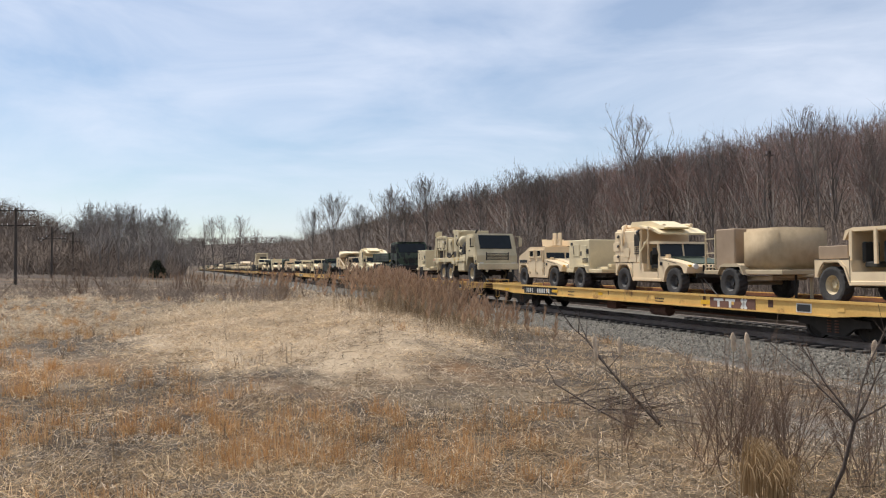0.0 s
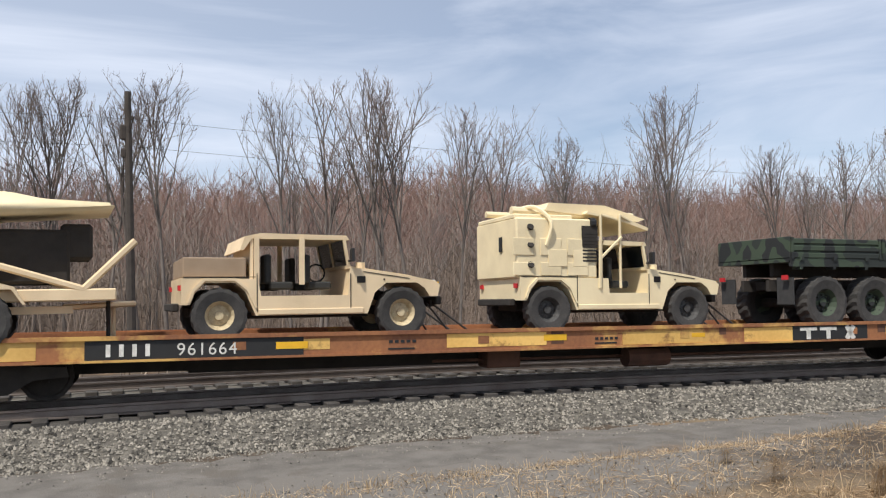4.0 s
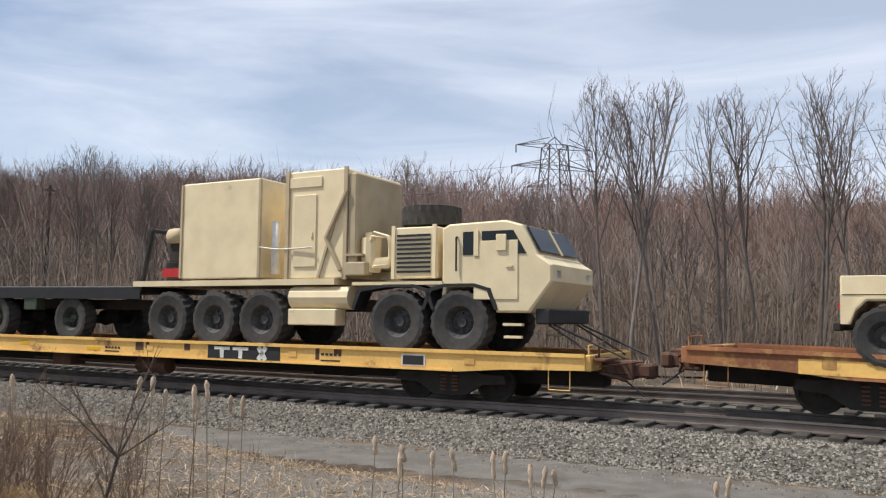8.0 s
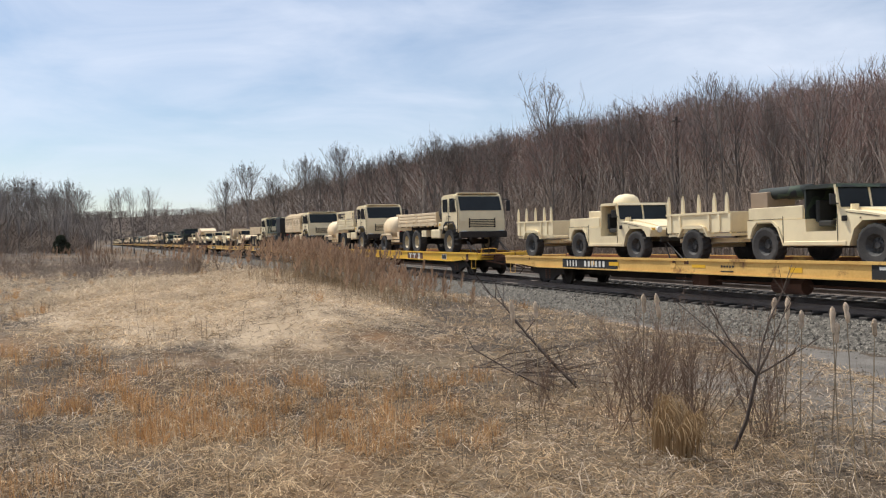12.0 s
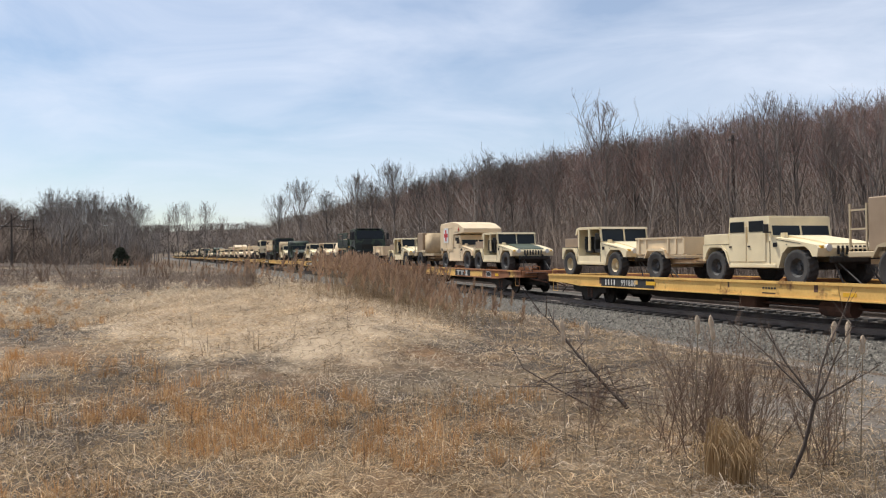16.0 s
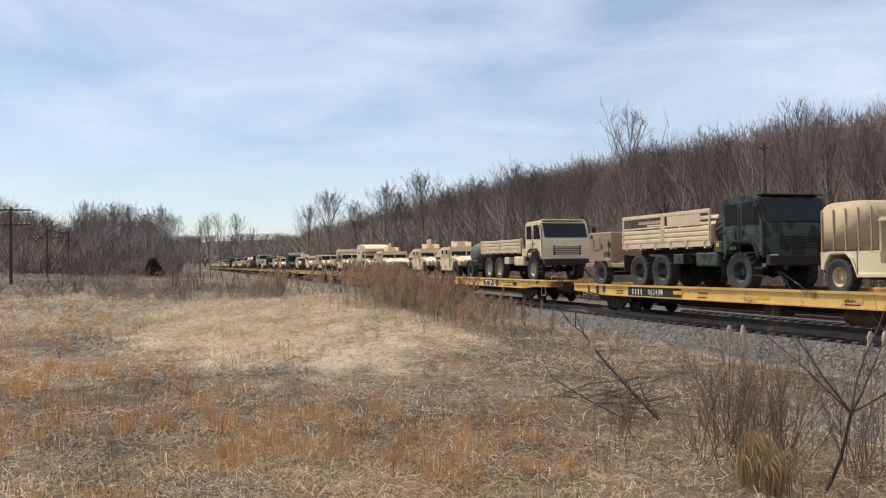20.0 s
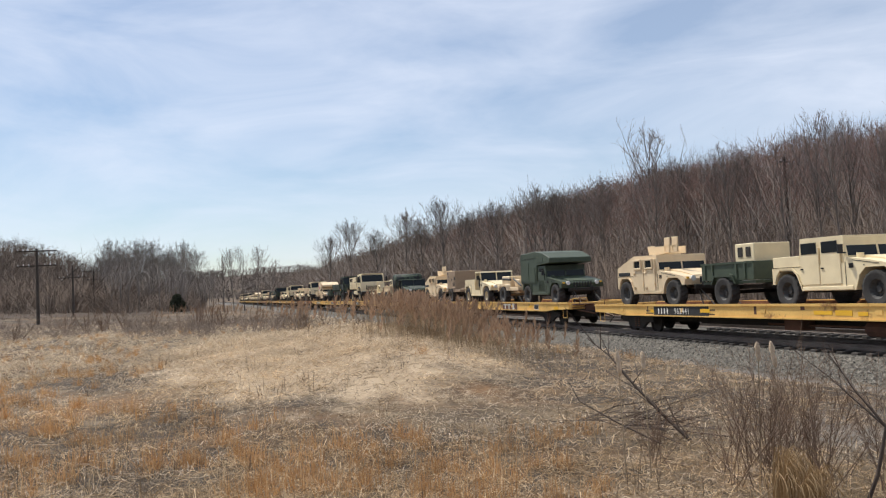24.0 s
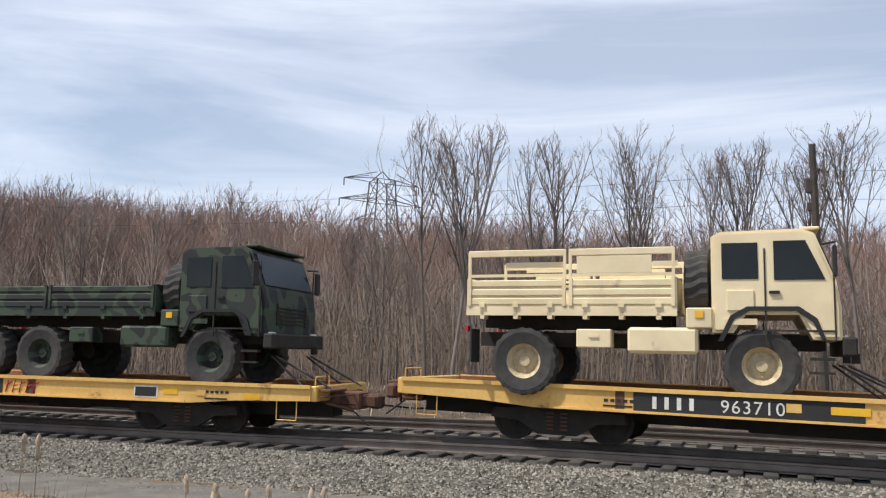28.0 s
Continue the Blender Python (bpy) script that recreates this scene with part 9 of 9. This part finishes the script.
# ---- poles, wires, pylons ----
def wire(name, p, q, sag, r, parent):
    pts = [Vector(p).lerp(Vector(q), i / 6) - Vector((0, 0, sag * 4 * (i / 6) * (1 - i / 6))) for i in range(7)]
    return part(name, hose(pts, r, 3), BLACK, parent)


def utility_pole(x, y, top, arms, label, lean=0.0, tilt=(0, 0), along=(1, 0)):
    z0 = ground_z(x, y)
    p = thing("utility_pole", label, "utility pole", "utility poles")
    p.matrix_basis = Matrix.Translation((x, y, z0)) @ Matrix.Rotation(lean, 4, "Y")
    h = top - z0
    part("post", cyl(B(), (0, 0, -0.3), (0, 0, h), 0.16, 9, 0.11), POLE_WOOD, p)
    for (dz, half), t in zip(arms, tilt):
        m = Matrix.Translation((0, 0, h - dz)) @ Matrix.Rotation(t, 4, "X")
        a = part("crossarm", box(B(), 0.10, 0, 0, 0.10, 2 * half, 0.12, 0.01), POLE_WOOD, p)
        a.matrix_basis = m
        bm = B()
        for k in range(8):
            yy = -half + 0.12 + (2 * half - 0.24) * k / 7
            if abs(yy) > 0.25:
                cyl(bm, (0.10, yy, 0.05), (0.10, yy, 0.20), 0.035, 6, 0.025)
        part("insulator_row", bm, WHITE_PAINT, a)
        bm = cyl(B(), (0.1, -0.6, -0.03), (0.02, 0, -0.5), 0.02, 5)
        part("brace", cyl(bm, (0.1, 0.6, -0.03), (0.02, 0, -0.5), 0.02, 5), POLE_WOOD, a)
    return p


LEFT = []
for az, el, r, arms in ((-104.3, 5.8, 58, ((0.25, 1.75), (1.65, 1.75))), (-100.0, 3.8, 88, ((0.25, 1.75), (1.65, 1.75))), (-98.0, 2.7, 122, ((0.9, 1.75), (1.6, 1.75))), (-96.8, 2.4, 152, ((0.25, 1.75), (1.65, 1.75))),
                        (-96.0, 2.1, 184, ((0.25, 1.75), (1.65, 1.75))), (-95.4, 1.75, 220, ((0.25, 1.75),))):
    x, y = at_bearing(az, r)
    LEFT.append(utility_pole(x, y, EYE[2] + r * math.tan(radians(el)), arms, "old wooden telegraph pole with two crossarms", tilt=(0.7 if az == -98.0 else 0.0, 0.02)))
mx, my = at_bearing(10.37, 29.5)
MP = utility_pole(mx, my, EYE[2] + 29.5 * math.tan(radians(13.5)), ((0.9, 0.12),), "weathered wooden utility pole before the wood", lean=radians(-1.2), tilt=(0.0,))
part("transformer_bracket", box(box(B(), -0.16, 0, 7.6, 0.18, 0.16, 0.5, 0.03), -0.16, 0, 6.9, 0.16, 0.14, 0.3, 0.03), POLE_WOOD, MP)
x, y = at_bearing(-51.5, 62)
utility_pole(x, y, EYE[2] + 62 * math.tan(radians(7.5)), ((0.35, 0.45),), "weathered utility pole among the trees", tilt=(0.0,))
WIRES = thing("power_lines", "thin overhead wires along the wood", "power lines")
for dz, yy in ((8.4, 0.0), (7.5, 0.15)):
    wire("wire", (mx, my + yy, dz - 0.45), (x, y + yy, dz + 0.9), 0.5, 0.007, WIRES)
    wire("wire", (mx, my + yy, dz - 0.45), (mx + 62, my + yy - 10.5, dz - 0.6), 0.8, 0.007, WIRES)


PYLON_STEEL = mat("weathered_steel", (0.105, 0.10, 0.10), (0.06, 0.056, 0.055), rough=0.7, scale=0.8, vary=0.1)


def pylon(az, r, top_el, width, label):
    x, y = at_bearing(az, r)
    z0 = ground_z(x, y)
    h = EYE[2] + r * math.tan(radians(top_el)) - z0
    p = thing("pylon", label, "pylon", "power pylons")
    p.matrix_basis = Matrix.Translation((x, y, z0)) @ Matrix.Rotation(radians(-az + 25), 4, "Z")
    V, F = [], []
    b, w = width * 0.42, width * 0.13
    levels = [(0, b), (0.3, b * 0.62), (0.55, w * 1.25), (0.78, w), (0.93, w * 0.9)]
    for (f0, a0), (f1, a1) in zip(levels, levels[1:]):
        for sx, sy in ((1, 1), (1, -1), (-1, -1), (-1, 1)):
            tube(V, F, Vector((sx * a0, sy * a0, f0 * h)), Vector((sx * a1, sy * a1, f1 * h)), 0.11, 0.11, 4)
        for k in range(4):
            c = [(1, 1), (1, -1), (-1, -1), (-1, 1)]
            (ax, ay), (bx, by) = c[k], c[(k + 1) % 4]
            tube(V, F, Vector((ax * a0, ay * a0, f0 * h)), Vector((bx * a1, by * a1, f1 * h)), 0.06, 0.06, 3)
            tube(V, F, Vector((bx * a0, by * a0, f0 * h)), Vector((ax * a1, ay * a1, f1 * h)), 0.06, 0.06, 3)
            tube(V, F, Vector((ax * a1, ay * a1, f1 * h)), Vector((bx * a1, by * a1, f1 * h)), 0.06, 0.06, 3)
    for sx in (-1, 1):
        tube(V, F, Vector((sx * w, 0, 0.93 * h)), Vector((0, 0, h)), 0.08, 0.08, 4)
    ob = new("tower_frame", raw("tower_frame", [tuple(v) for v in V], F, PYLON_STEEL))
    ob.parent = p
    for f, k in ((0.93, 1.0), (0.78, 1.1), (0.64, 0.7)):
        V, F = [], []
        for s in (-1, 1):
            tip = Vector((s * width * 0.5 * k, 0, f * h - 0.2))
            for yy in (-w, w):
                tube(V, F, Vector((s * w, yy, f * h)), tip, 0.08, 0.06, 3)
                tube(V, F, Vector((s * w, yy, f * h + 0.9)), tip, 0.07, 0.06, 3)
            tube(V, F, tip, tip - Vector((0, 0, 1.1)), 0.09, 0.09, 4)
        ob = new("crossarm", raw("crossarm", [tuple(v) for v in V], F, PYLON_STEEL))
        ob.parent = p


pylon(-18.5, 120, 12.1, 12.0, "dark steel lattice power pylon behind the wood")
pylon(64.4, 130, 8.9, 6.6, "dark steel lattice power pylon beyond the trees")

# a dark evergreen bush in the valley
EVERGREEN = blade_mat("evergreen", ((0.025, 0.032, 0.02), (0.05, 0.058, 0.035), (0.035, 0.04, 0.025)))
x, y = at_bearing(-91.8, 130)
r = np.random.RandomState(3)
vs, fs = [], []
for _ in range(2200):
    h = r.rand() ** 0.8
    rad = 1.9 * (1 - h) ** 0.4 * (0.6 + 0.5 * r.rand())
    a = r.rand() * 6.28
    px, py, pz = 0.6 * rad * math.cos(a), 0.6 * rad * math.sin(a), 0.1 + 2.4 * h
    n0 = len(vs)
    d = r.normal(0, 0.16, 9)
    vs += [(px + d[0], py + d[1], pz + d[2]), (px + d[3], py + d[4], pz + d[5]), (px + d[6], py + d[7], pz + d[8])]
    fs.append((n0, n0 + 1, n0 + 2))
ev = thing("evergreen_bush", "dark green conifer bush among bare trees", "bush")
ev.matrix_basis = Matrix.Translation((x, y, ground_z(x, y)))
part("stem", cyl(B(), (0, 0, -0.2), (0, 0, 2.0), 0.1, 6, 0.03), BARK, ev)
ob = new("foliage", raw("foliage", vs, fs, EVERGREEN))
ob.parent = ev


# ---- movement: the whole train rolls along the line ----
def motions():
    for ob, u, lateral, up in MOVING:
        times = {0.0, 28.0}
        for s in [-300, -140, -80] + list(range(-48, 61, 4)):
            t = (s - u) / SPEED
            if 0 < t < 28:
                times.add(round(t * FPS) / FPS)
        walk(ob, [(t, on_line(u + SPEED * t, lateral, up)) for t in sorted(times)])


motions()
